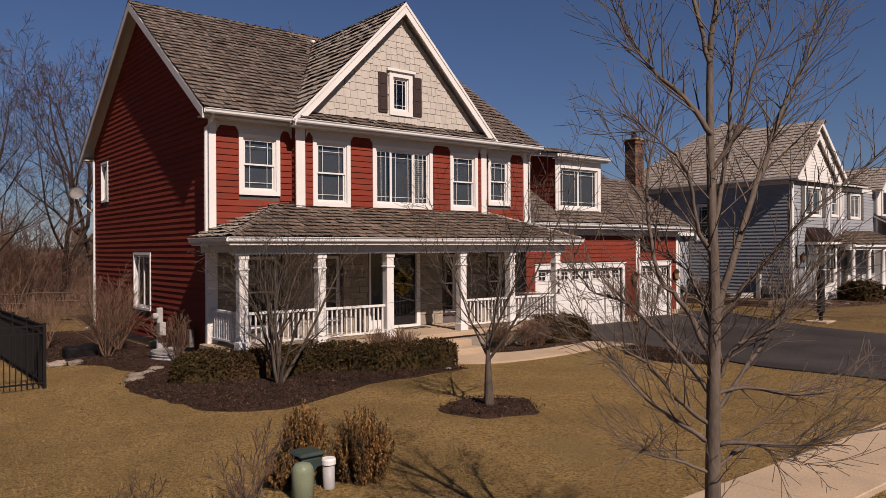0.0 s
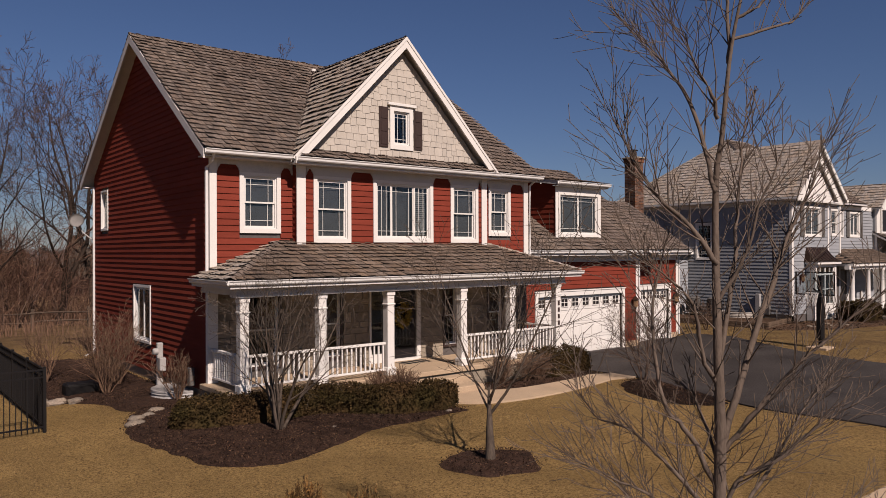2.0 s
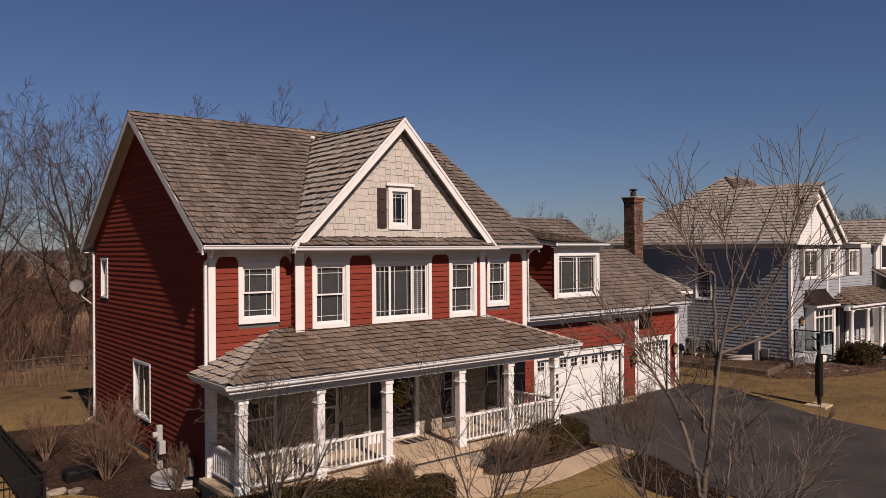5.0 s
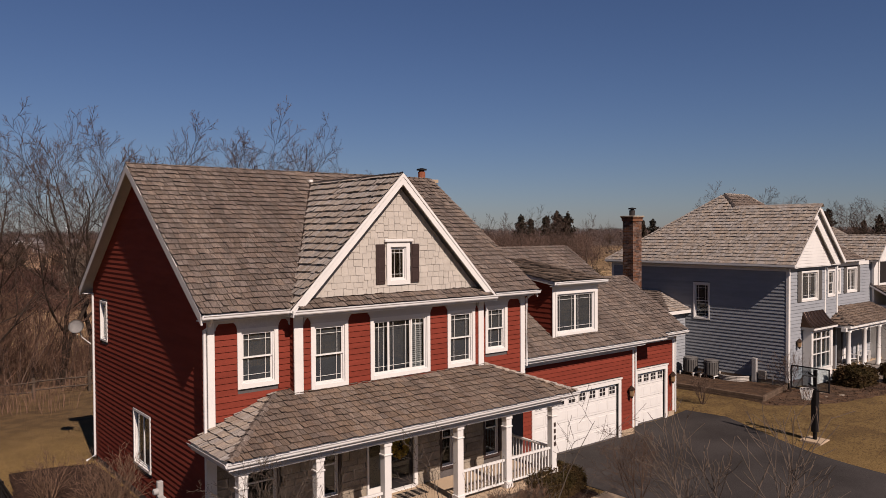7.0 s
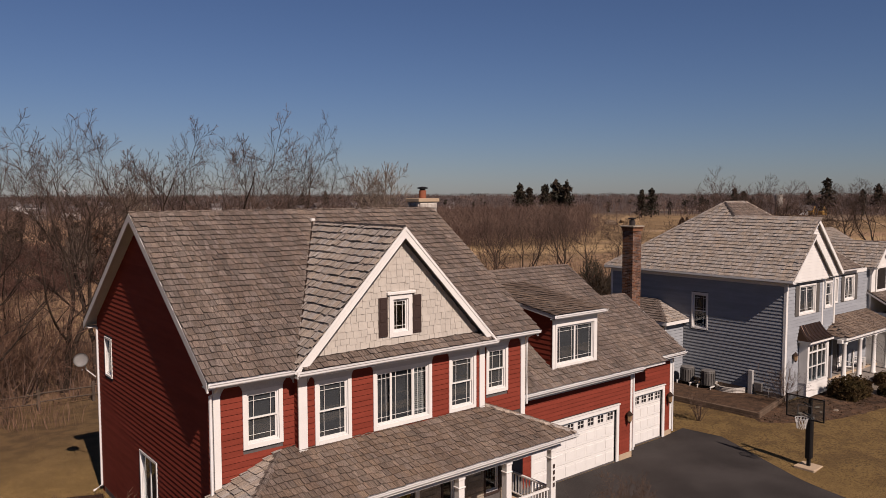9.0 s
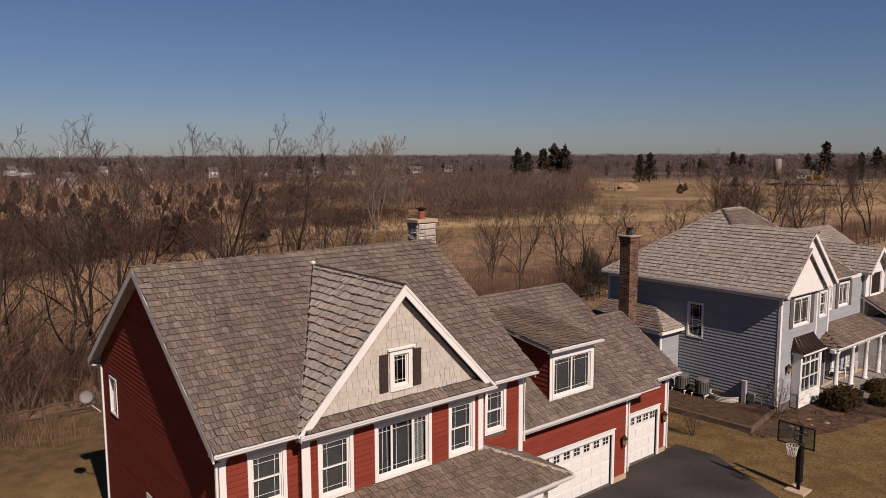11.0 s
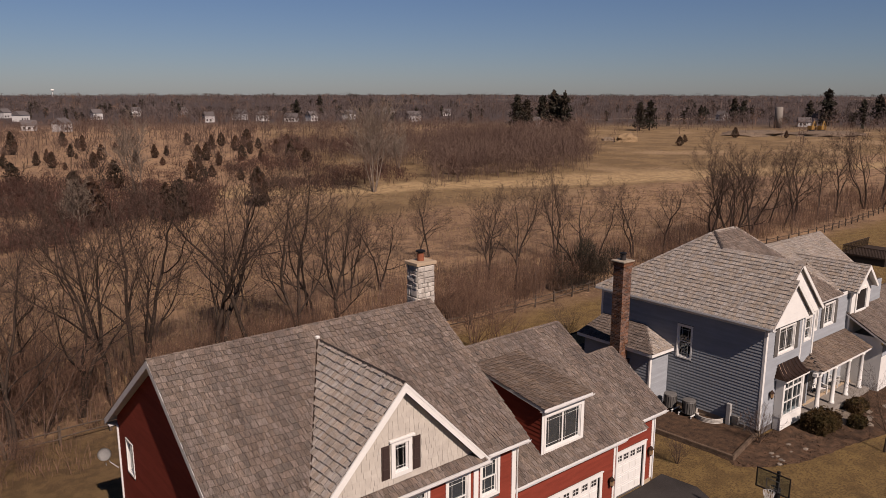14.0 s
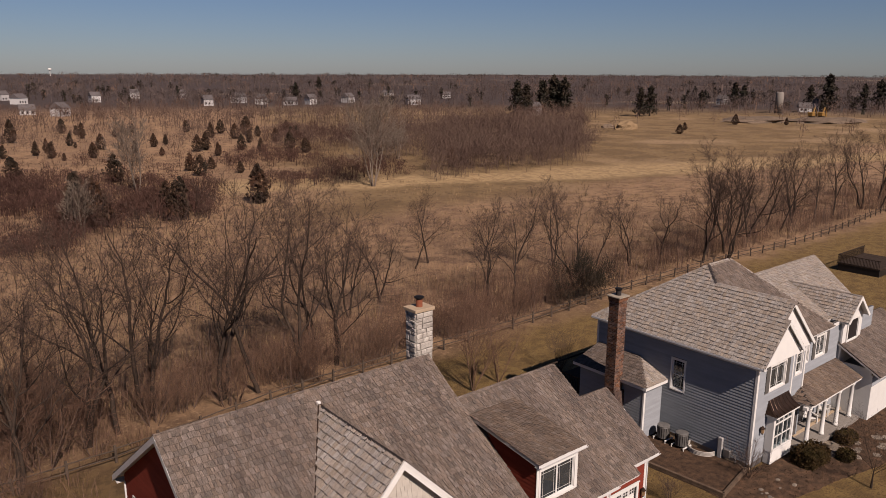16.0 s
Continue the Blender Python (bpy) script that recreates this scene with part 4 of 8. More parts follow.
# ---- porch ----
PF, PB, PZ = 0.68, -1.85, 2.86
part("porch_floor", soft(boxes((0.1, 10.95, -2.15, 0.0, PF - 0.12, PF)), 0.012), CONCRETE, house, "pale concrete porch floor")
part("porch_base", boxes((0.16, 10.9, -2.08, -0.02, -0.3, PF - 0.13)), STONE, house)
part("porch_step", soft(boxes((4.65, 6.5, -2.55, -2.16, -0.2, 0.52)), 0.012), CONCRETE, house)
part("porch_step", soft(boxes((4.6, 6.6, -2.95, -2.56, -0.2, 0.34)), 0.012), CONCRETE, house)
part("porch_beam", boxes((0.16, 10.8, -2.0, -1.72, PZ, 3.14), (0.16, 0.44, -1.72, 0.0, PZ, 3.14), (10.5, 10.8, -1.72, 0.8, PZ, 3.14)), FASCIA, house)
part("porch_beam_trim", boxes((0.14, 10.82, -2.02, -1.70, PZ - 0.04, PZ)), WHITE, house)
part("porch_ceiling", boxes((0.44, 10.5, -1.72, -0.0, 3.02, 3.06)), FASCIA, house)


def column(x, y=PB, w=0.105):
    c = part("porch_column", soft(boxes((x - w, x + w, y - w, y + w, PF, PZ - 0.04)), 0.008), WHITE, house, "square white porch column")
    part("column_base", soft(boxes((x - w - 0.03, x + w + 0.03, y - w - 0.03, y + w + 0.03, PF, PF + 0.2)), 0.01), WHITE, c)
    part("column_capital", soft(boxes((x - w - 0.018, x + w + 0.018, y - w - 0.018, y + w + 0.018, PZ - 0.16, PZ - 0.05)), 0.008), WHITE, c)
    part("column_collar", soft(boxes((x - w - 0.022, x + w + 0.022, y - w - 0.022, y + w + 0.022, PZ - 0.40, PZ - 0.36)), 0.008), WHITE, c)


for x in (0.37, 2.33, 4.30, 6.74, 8.60, 10.54):
    column(x)
part("porch_pilaster", soft(boxes((0.24, 0.5, -0.16, -0.03, PF, PZ)), 0.008), WHITE, house)


def railing(a, b, axis):
    """A balustrade between two posts: rails and square balusters."""
    n = round((b - a) / 0.135)
    at = (lambda u, w, z0, z1, h: (u, w, PB - h, PB + h, z0, z1)) if axis == "x" else (lambda u, w, z0, z1, h: (axis - h, axis + h, u, w, z0, z1))
    r = part("railing", soft(boxes(at(a, b, PF + 0.78, PF + 0.84, 0.045), at(a, b, PF + 0.12, PF + 0.17, 0.035)), 0.006), WHITE, house, "white wooden porch railing")
    for k in range(n):
        u = a + (k + 0.5) * (b - a) / n
        part("baluster", boxes(at(u - 0.019, u + 0.019, PF + 0.17, PF + 0.78, 0.019)), WHITE, r)


for a, b in ((0.49, 2.21), (2.45, 4.18), (6.86, 8.48), (8.72, 10.42)):
    railing(a, b, "x")
railing(-1.73, -0.1, 0.37)
railing(-1.73, 0.75, 10.54)
PE, PS, PEY, PX0, PX1 = 3.22, 0.40, -2.24, -0.08, 11.28
gutter((PX0 - 0.05, PEY + 0.02, PE - 0.02), (PX1 + 0.05, PEY + 0.02, PE - 0.02))
gutter((PX0 + 0.02, PEY, PE - 0.02), (PX0 + 0.02, 0.0, PE - 0.02), outward=(-1, 0, 0))
gutter((PX1 - 0.02, PEY, PE - 0.02), (PX1 - 0.02, 0.84, PE - 0.02), outward=(1, 0, 0))
part("porch_fascia", boxes((PX0, PX1, PEY + 0.0, PEY + 0.04, PE - 0.2, PE - 0.03), (PX0, PX0 + 0.04, PEY + 0.04, 0, PE - 0.2, PE - 0.03), (PX1 - 0.04, PX1, PEY + 0.04, 0.8, PE - 0.2, PE - 0.03),
                           (PX0 + 0.04, 0.16, PEY + 0.04, 0, PE - 0.2, PE - 0.17), (0.16, 10.8, PEY + 0.04, -2.0, PE - 0.2, PE - 0.17), (10.8, PX1 - 0.04, PEY + 0.04, 0.8, PE - 0.2, PE - 0.17)), FASCIA, house)
TOPY, HZ = 0.0, PE + PS * 2.24
roof_p = slab("porch_roof", [(PX0 + 0.03, PEY + 0.03, PE - 0.02), (PX1 - 0.03, PEY + 0.03, PE - 0.02), (PX1 - 2.24, TOPY, HZ - 0.02), (PX0 + 2.24, TOPY, HZ - 0.02)], 0.08, FASCIA, house, "brown cedar shake porch roof")
slab("porch_roof", [(PX0 + 0.03, PEY + 0.03, PE - 0.02), (PX0 + 2.24, TOPY, HZ - 0.02), (PX0 + 0.03, TOPY, PE - 0.02)], 0.08, FASCIA)
slab("porch_roof", [(PX1 - 0.03, PEY + 0.03, PE - 0.02), (PX1 - 0.03, 0.8, PE - 0.02), (PX1 - 0.16, 0.8, PE + 0.03), (XR + 0.01, TOPY, PE + 0.05), (PX1 - 2.24, TOPY, HZ - 0.02)], 0.08, FASCIA)
up_p = unit((0, 1, PS))
up_l, up_r = unit((1, 0, PS)), unit((-1, 0, PS))
shakes(roof_p, (PX0, PEY - 0.03, PE - 0.015), (1, 0, 0), up_p, PX1 - PX0, 2.24 / up_p.y, SHAKE_BROWN, clip=lambda v: (v * up_p.y, PX1 - PX0 - v * up_p.y), seed=31, singles=300)
# left hip in the paler shakes too, brightness of the sunlit side painted in
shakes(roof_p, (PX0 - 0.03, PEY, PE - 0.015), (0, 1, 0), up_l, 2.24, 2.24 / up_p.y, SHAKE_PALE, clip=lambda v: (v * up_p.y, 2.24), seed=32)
shakes(roof_p, (PX1 + 0.03, PEY, PE - 0.015), (0, 1, 0), up_r, 3.05, 2.24 / up_p.y, SHAKE_BROWN, clip=lambda v: (v * up_p.y, 2.24 if v > 0.25 else 3.05), seed=33)
caps(roof_p, (PX0, PEY, PE), (PX0 + 2.2, -0.04, HZ - 0.02), SHAKE, tilt=0.3, wide=0.12)
caps(roof_p, (PX1, PEY, PE), (PX1 - 2.2, -0.04, HZ - 0.02), SHAKE_PALE, tilt=0.3, wide=0.12)

# the wall behind the porch: coursed stone, windows with dark shutters, door
stone_holes = [(w[0] - 0.1, w[1] + 0.1, w[2] - 0.1, w[3] + 0.1) for w in (P1, P2, P3, P4)] + [(FD[0] - 0.75, FD[1] + 0.14, 0, FD[3] + 0.2)]
rnd = random.Random(9)
z = PF + 0.005
while z < 3.0:
    h = rnd.choice((0.16, 0.2, 0.26, 0.3))
    u = 0.52
    while u < 10.45:
        w = rnd.uniform(0.3, 0.75)
        a, b = u + 0.006, min(u + w - 0.006, 10.45)
        u += w
        runs = [(a, b)]
        for c, d, e, f in stone_holes:
            if z < f and z + h > e:
                runs = [q for r in runs for q in ((r[0], min(r[1], c)), (max(r[0], d), r[1])) if q[1] - q[0] > 0.05]
        for r in runs:
            part("stone", boxes((r[0], r[1], -0.045 - rnd.random() * 0.02, 0.0, z + 0.006, min(z + h - 0.006, 3.0))), STONE, house)
    z += h
for w in (P1, P2, P3, P4):
    window(house, f_main, *w, trim=0.07, material_trim=SHUTTER, grille=False)
dr = part("front_door", soft(boxes((FD[0] + 0.04, FD[1] - 0.04, 0.02, 0.07, FD[2], FD[3] - 0.04)), 0.006), DOOR, house, "dark front door behind a glazed storm door")
part("door_pane", boxes((FD[0] + 0.16, FD[1] - 0.16, 0.012, 0.018, FD[2] + 0.3, FD[3] - 0.2)), GLASS, dr)
part("door_handle", soft(boxes((FD[1] - 0.14, FD[1] - 0.10, -0.03, 0.02, 1.72, 1.86)), 0.008), GREYMETAL, dr)
part("door_casing", boxes((FD[1], FD[1] + 0.13, -0.06, 0.02, PF, FD[3] + 0.13), (FD[0] - 0.1, FD[0], -0.06, 0.02, PF, FD[3] + 0.13), (FD[0], FD[1], -0.06, 0.02, FD[3], FD[3] + 0.13), (FD[0], FD[1], -0.12, 0.02, PF, FD[2])), WHITE, house)
sl = part("sidelight", boxes((FD[0] - 0.72, FD[0] - 0.66, -0.06, 0.0, PF, FD[3] + 0.13), (FD[0] - 0.66, FD[0] - 0.1, -0.06, 0.0, PF, PF + 0.25), (FD[0] - 0.66, FD[0] - 0.1, -0.06, 0.0, FD[3], FD[3] + 0.13)), WHITE, house)
part("pane", boxes((FD[0] - 0.66, FD[0] - 0.1, -0.02, -0.015, PF + 0.25, FD[3])), GLASS, sl)
part("pane_backing", boxes((FD[0] - 0.66, FD[0] - 0.1, -0.01, -0.005, PF + 0.25, FD[3])), DOOR, sl)

# ---- garage wing ----
GW = 7.4
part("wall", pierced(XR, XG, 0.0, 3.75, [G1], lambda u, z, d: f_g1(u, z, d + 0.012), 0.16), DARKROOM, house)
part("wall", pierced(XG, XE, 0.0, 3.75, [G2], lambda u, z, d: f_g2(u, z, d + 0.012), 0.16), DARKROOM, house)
part("wall", boxes((XG - 0.16, XG - 0.01, YG1 + 0.18, YG2 + 0.01, 0, 3.75)), RED, house)
part("wall", boxes((XE - 0.16, XE, YG2 + 0.18, 10.3, 0, 3.7)), RED, house)
part("wall", boxes((XR, XE, 10.3, 10.4, 0, 3.7)), RED, house)
lap_boards(house, lambda z: (XR, XG - 0.1), 0.25, 3.4, f_g1, RED, [(G1[0] - 0.16, G1[1] + 0.16, 0, G1[3] + 0.2)])
lap_boards(house, lambda z: (XG + 0.02, XE - 0.12), 0.25, 3.4, f_g2, RED, [(G2[0] - 0.14, G2[1] + 0.14, 0, G2[3] + 0.2)])
for b in ((G1[1] + 0.17, XG - 0.0, YG1 - 0.05, YG1 + 0.01, -0.1, 0.25), (XG, G2[0] - 0.15, YG2 - 0.03, YG2 + 0.01, -0.1, 0.25), (G2[1] + 0.15, XE, YG2 - 0.03, YG2 + 0.01, -0.1, 0.25)):
    part("garage_plinth", boxes(b), CONCRETE, house)
part("corner_board", soft(boxes((XG - 0.1, XG + 0.02, YG1 - 0.04, YG1 + 0.0, 0.25, 3.66)), 0.006), WHITE, house)
part("corner_board", soft(boxes((XE - 0.13, XE + 0.02, YG2 - 0.04, YG2 + 0.0, 0.25, 3.66)), 0.006), WHITE, house)


def garage_door(g, y, columns):
    """A sectional door: four leaves with raised panels, lights in the top one, and its casing."""
    u0, u1, z0, z1 = g
    d = part("garage_door", boxes((u0, u1, y + 0.13, y + 0.16, z0, z1)), WHITE, house, "white sectional garage door with a row of lights")
    h = (z1 - z0) / 4
    for k in range(4):
        leaf = part("door_section", soft(boxes((u0, u1, y + 0.09, y + 0.13, z0 + k * h + 0.006, z0 + (k + 1) * h - 0.006)), 0.008), WHITE, d)
        w = (u1 - u0) / columns
        for c in range(columns):
            a, b = u0 + c * w + 0.05, u0 + (c + 1) * w - 0.05
            if k < 3:
                part("raised_panel", soft(boxes((a, b, y + 0.078, y + 0.091, z0 + k * h + 0.1, z0 + (k + 1) * h - 0.1)), 0.012), WHITE, d)
    w = (u1 - u0) / columns
    for c in range(columns):
        m = u0 + (c + 0.5) * w
        a, b, e, f = m - 0.17, m + 0.17, z0 + 3 * h + 0.15, z0 + 4 * h - 0.1
        lt = part("door_light", boxes((a, b, y + 0.08, y + 0.085, e, f)), DOOR, d, "small dark door light")
        part("light_bar", boxes((m - 0.012, m + 0.012, y + 0.07, y + 0.08, e, f), (a, b, y + 0.071, y + 0.081, (e + f) / 2 - 0.012, (e + f) / 2 + 0.012)), WHITE, lt)
        part("light_frame", boxes((a - 0.03, a, y + 0.066, y + 0.09, e - 0.03, f + 0.03), (b, b + 0.03, y + 0.066, y + 0.09, e - 0.03, f + 0.03), (a, b, y + 0.066, y + 0.09, e - 0.03, e), (a, b, y + 0.066, y + 0.09, f, f + 0.03)), WHITE, lt)
    part("door_casing", soft(boxes((u0 - 0.15, u0, y - 0.045, y + 0.09, 0.0, z1 + 0.17), (u1, u1 + 0.15, y - 0.045, y + 0.09, 0.0, z1 + 0.17), (u0, u1, y - 0.045, y + 0.09, z1, z1 + 0.17)), 0.005), WHITE, d)
    part("casing_cap", boxes((u0 - 0.2, u1 + 0.2, y - 0.07, y, z1 + 0.17, z1 + 0.21)), WHITE, d)


garage_door(G1, YG1, 8)
garage_door(G2, YG2, 4)
GEZ, S_G = 3.85, 0.66
GEY1, GEY2 = 0.36, 1.02
RG1Y, RG2Y = 5.85, 4.35
up_g = unit((0, 1, S_G))


def garage_roof(x0, x1, ey, ry, seed, back):
    zr = GEZ + S_G * (ry - ey)
    r = slab("garage_roof", [(x0, ey + 0.03, GEZ - 0.02), (x1, ey + 0.03, GEZ - 0.02), (x1, ry, zr - 0.02), (x0, ry, zr - 0.02)], 0.12, FASCIA, house, "brown cedar shake garage roof")
    slab("garage_roof", [(x0, ry, zr - 0.02), (x1, ry, zr - 0.02), (x1, back, zr - S_G * (back - ry)), (x0, back, zr - S_G * (back - ry))], 0.12, FASCIA)
    shakes(r, (x0, ey - 0.03, GEZ - 0.01), (1, 0, 0), up_g, x1 - x0, (ry - ey) / up_g.y + 0.03, SHAKE, seed=seed)
    shakes(r, (x0, back, zr - S_G * (back - ry)), (1, 0, 0), unit((0, -1, S_G)), x1 - x0, (back - ry) / up_g.y, SHAKE, seed=seed + 1)
    caps(r, (x0, ry, zr), (x1, ry, zr), SHAKE, tilt=S_G)
    return zr


Z1 = garage_roof(XR + 0.02, 19.9, GEY1, RG1Y, 41, 11.0)
Z2 = garage_roof(XG, 22.3, GEY2, RG2Y, 43, 8.2)
part("garage_gable", prism([(19.75, 1.2, 3.7), (19.75, 10.4, 3.7), (19.75, RG1Y, Z1 - 0.15)], (-0.1, 0, 0)), RED, house)
part("garage_gable", prism([(XE, YG2, 3.7), (XE, 7.6, 3.7), (XE, RG2Y, Z2 - 0.15)], (-0.1, 0, 0)), RED, house)
for x0, x1, ey, y in ((XR + 0.1, XG + 0.12, GEY1, YG1), (XG + 0.0, 22.32, GEY2, YG2)):
    gutter((x0, ey, GEZ - 0.03), (x1, ey, GEZ - 0.03))
    part("fascia", boxes((x0, x1, ey, ey + 0.05, GEZ - 0.22, GEZ - 0.05), (x0, x1, ey + 0.05, y, GEZ - 0.22, GEZ - 0.19), (x0, min(x1, XE), y - 0.06, y + 0.005, GEZ - 0.45, GEZ - 0.22)), FASCIA, house)
part("rake_board", prism([(22.3, GEY2, GEZ - 0.02), (22.3, RG2Y, Z2 - 0.02), (22.3, RG2Y, Z2 - 0.22), (22.3, GEY2, GEZ - 0.22)], (0.04, 0, 0)), FASCIA, house)
part("downspout", tube([(XG + 0.09, GEY1 + 0.1, 3.75), (XG + 0.06, YG1 - 0.07, 3.5), (XG + 0.06, YG1 - 0.07, 0.3)], 0.035, 6), GUTTER, house)
part("downspout", tube([(XE + 0.1, GEY2 + 0.1, 3.75), (XE + 0.07, YG2 - 0.05, 3.5), (XE + 0.07, YG2 - 0.05, 0.15)], 0.035, 6), GUTTER, house)

# dormer over the garage
DX0, DX1, DY, DZ0, DZ1 = 13.66, 16.14, 0.98, 4.22, 6.20
f_d = front(DY)
part("dormer_wall", pierced(DX0, DX1, DZ0, DZ1, [DW], lambda u, z, d: f_d(u, z, d + 0.01), 0.12), DARKROOM, house)
part("dormer_face", pierced(DX0 - 0.03, DX1 + 0.03, DZ0 - 0.04, DZ1, [(DW[0] - 0.1, DW[1] + 0.1, DW[2] - 0.1, DW[3] + 0.1)], lambda u, z, d: f_d(u, z, d - 0.02), 0.025), WHITE, house)
window(house, f_d, *DW, style="pair", trim=0.1)
part("dormer_cheek", prism([(DX0, DY, DZ0), (DX0, DY, DZ1), (DX0, 4.3, DZ1 + 0.55)], (0.1, 0, 0)), RED, house)
part("dormer_cheek", prism([(DX1, DY, DZ0), (DX1, DY, DZ1), (DX1, 4.3, DZ1 + 0.55)], (-0.1, 0, 0)), RED, house)
for k in range(11):
    zz = DZ0 + 0.05 + 0.185 * k
    y_hi = GEY1 + (zz - GEZ) / S_G
    raw("siding_board", [(DX0 - 0.022, DY, zz), (DX0 - 0.022, y_hi + 0.05, zz), (DX0 - 0.005, y_hi + 0.3, zz + 0.185), (DX0 - 0.005, DY, zz + 0.185), (DX0, DY, zz), (DX0, y_hi, zz)],
        [(0, 1, 2, 3), (1, 0, 4, 5)], RED, house)
DE, DEY = 6.36, 0.72
dy_top = 5.05
dz_top = GEZ + S_G * (dy_top - GEY1) + 0.03
d_s = (dz_top - DE) / (dy_top - DEY)
up_d = unit((0, 1, d_s))
r = slab("dormer_roof", [(DX0 - 0.16, DEY + 0.03, DE - 0.02), (DX1 + 0.22, DEY + 0.03, DE - 0.02), (DX1 + 0.22, dy_top, dz_top - 0.02), (DX0 - 0.16, dy_top, dz_top - 0.02)], 0.14, FASCIA, house, "shake shed roof of the dormer")
shakes(r, (DX0 - 0.18, DEY - 0.02, DE - 0.01), (1, 0, 0), up_d, DX1 - DX0 + 0.42, (dy_top - DEY) / up_d.y, SHAKE_BROWN, seed=51)
gutter((DX0 - 0.18, DEY, DE - 0.03), (DX1 + 0.26, DEY, DE - 0.03))
part("dormer_fascia", boxes((DX0 - 0.16, DX1 + 0.22, DEY, DEY + 0.04, DE - 0.17, DE - 0.04), (DX0 - 0.16, DX1 + 0.22, DEY + 0.04, DY, DE - 0.2, DE - 0.17)), WHITE, house)


# ---- stone chimney of the red house ----
def coursed_stack(owner, x0, x1, y0, y1, z0, z1, mat, h, w, seed, name):
    """Masonry round a core: every brick of the faces is a piece."""
    rnd = random.Random(seed)
    part("core", boxes((x0 + 0.007, x1 - 0.007, y0 + 0.007, y1 - 0.007, z0, z1)), MORTAR, owner)
    z, k = z0, 0
    while z < z1 - 0.02:
        hh = h
        top = min(z + hh - 0.012, z1)
        for axis, a, b, c in (("x", x0, x1, y0), ("y", y0, y1, x0), ("x", x0, x1, y1 - 0.05), ("y", y0, y1, x1 - 0.05)):
            u = a - (w / 2 if k % 2 else 0)
            while u < b - 0.01:
                ww = w
                p, q = max(u, a), min(u + ww - 0.012, b)
                u += ww
                if q - p < 0.03:
                    continue
                out = rnd.uniform(0, 0.006)
                bm = boxes((p, q, c - out, c + 0.05 + (out if c not in (y0, x0) else 0), z, top) if axis == "x" else (c - out, c + 0.05 + (out if c not in (y0, x0) else 0), p, q, z, top))
                part(name, bm, mat, owner)
        z += hh
        k += 1


def rubble_stack(owner, x0, x1, y0, y1, z0, z1, mat, seed):
    """Rough stones of uneven size round a core, each face laid on its own."""
    rnd = random.Random(seed)
    part("core", boxes((x0 + 0.012, x1 - 0.012, y0 + 0.012, y1 - 0.012, z0, z1)), MORTAR, owner)
    faces = ((x0, x1, lambda u, o, z: (u, y0 - o, z)), (x0, x1, lambda u, o, z: (u, y1 + o, z)), (y0, y1, lambda u, o, z: (x0 - o, u, z)), (y0, y1, lambda u, o, z: (x1 + o, u, z)))
    for a, b, at in faces:
        z = z0
        while z < z1 - 0.05:
            high = min(rnd.uniform(0.17, 0.40), z1 - z)
            u = a
            while u < b - 0.02:
                wide = rnd.uniform(0.22, 0.58)
                wide = b - u if b - u - wide < 0.14 else wide
                low, top = z, z + high
                split = high > 0.3 and rnd.random() < 0.35
                for c, d in (((low, low + high * 0.45), (low + high * 0.45, top)) if split else ((low, top),)):
                    out = rnd.uniform(0.0, 0.045)
                    e = lambda: rnd.uniform(0.004, 0.022)
                    p = [(u + e(), c + e()), (u + wide * 0.5, c + 0.01), (u + wide - e(), c + e()), (u + wide - e(), d - e()), (u + wide * rnd.uniform(0.4, 0.6), d - 0.01), (u + e(), d - e())]
                    v = [at(q, -0.04, r) for q, r in p] + [at(q, out + rnd.uniform(-0.012, 0.012), r) for q, r in p]
                    mid = (u + wide / 2, (c + d) / 2)
                    v += [at(q + (mid[0] - q) * 0.3, out + rnd.uniform(0.02, 0.045), r + (mid[1] - r) * 0.3) for q, r in p]
                    f = [(k, (k + 1) % 6, 6 + (k + 1) % 6, 6 + k) for k in range(6)] + [(6 + k, 6 + (k + 1) % 6, 12 + (k + 1) % 6, 12 + k) for k in range(6)] + [tuple(range(12, 18))]
                    raw("stone", v, f, mat, owner)
                u += wide
            z += high


stack = part("chimney", boxes((14.0, 15.0, 9.5, 10.3, 3.0, 8.0)), STONE_PALE, house, "pale rough stone chimney with a clay flue")
rubble_stack(stack, 14.0, 15.0, 9.5, 10.3, 8.0, 10.42, STONE_PALE, 3)
part("chimney_cap", soft(boxes((13.9, 15.1, 9.4, 10.4, 10.42, 10.58)), 0.015), CONCRETE, house, "pale concrete chimney cap")
part("flue", lathe([(0.17, 10.58), (0.17, 10.95), (0.14, 10.95), (0.14, 10.7)], (14.5, 9.9, 0), 14), TERRACOTTA, house, "orange clay flue pipe")
part("flue_hood", lathe([(0.13, 10.95), (0.13, 11.02), (0.24, 11.02), (0.24, 11.08), (0.05, 11.12)], (14.5, 9.9, 0), 14), BLACK, house)
part("family_room", boxes((11.2, 14.4, 8.2, 10.6, 0.0, 5.6)), RED, house)

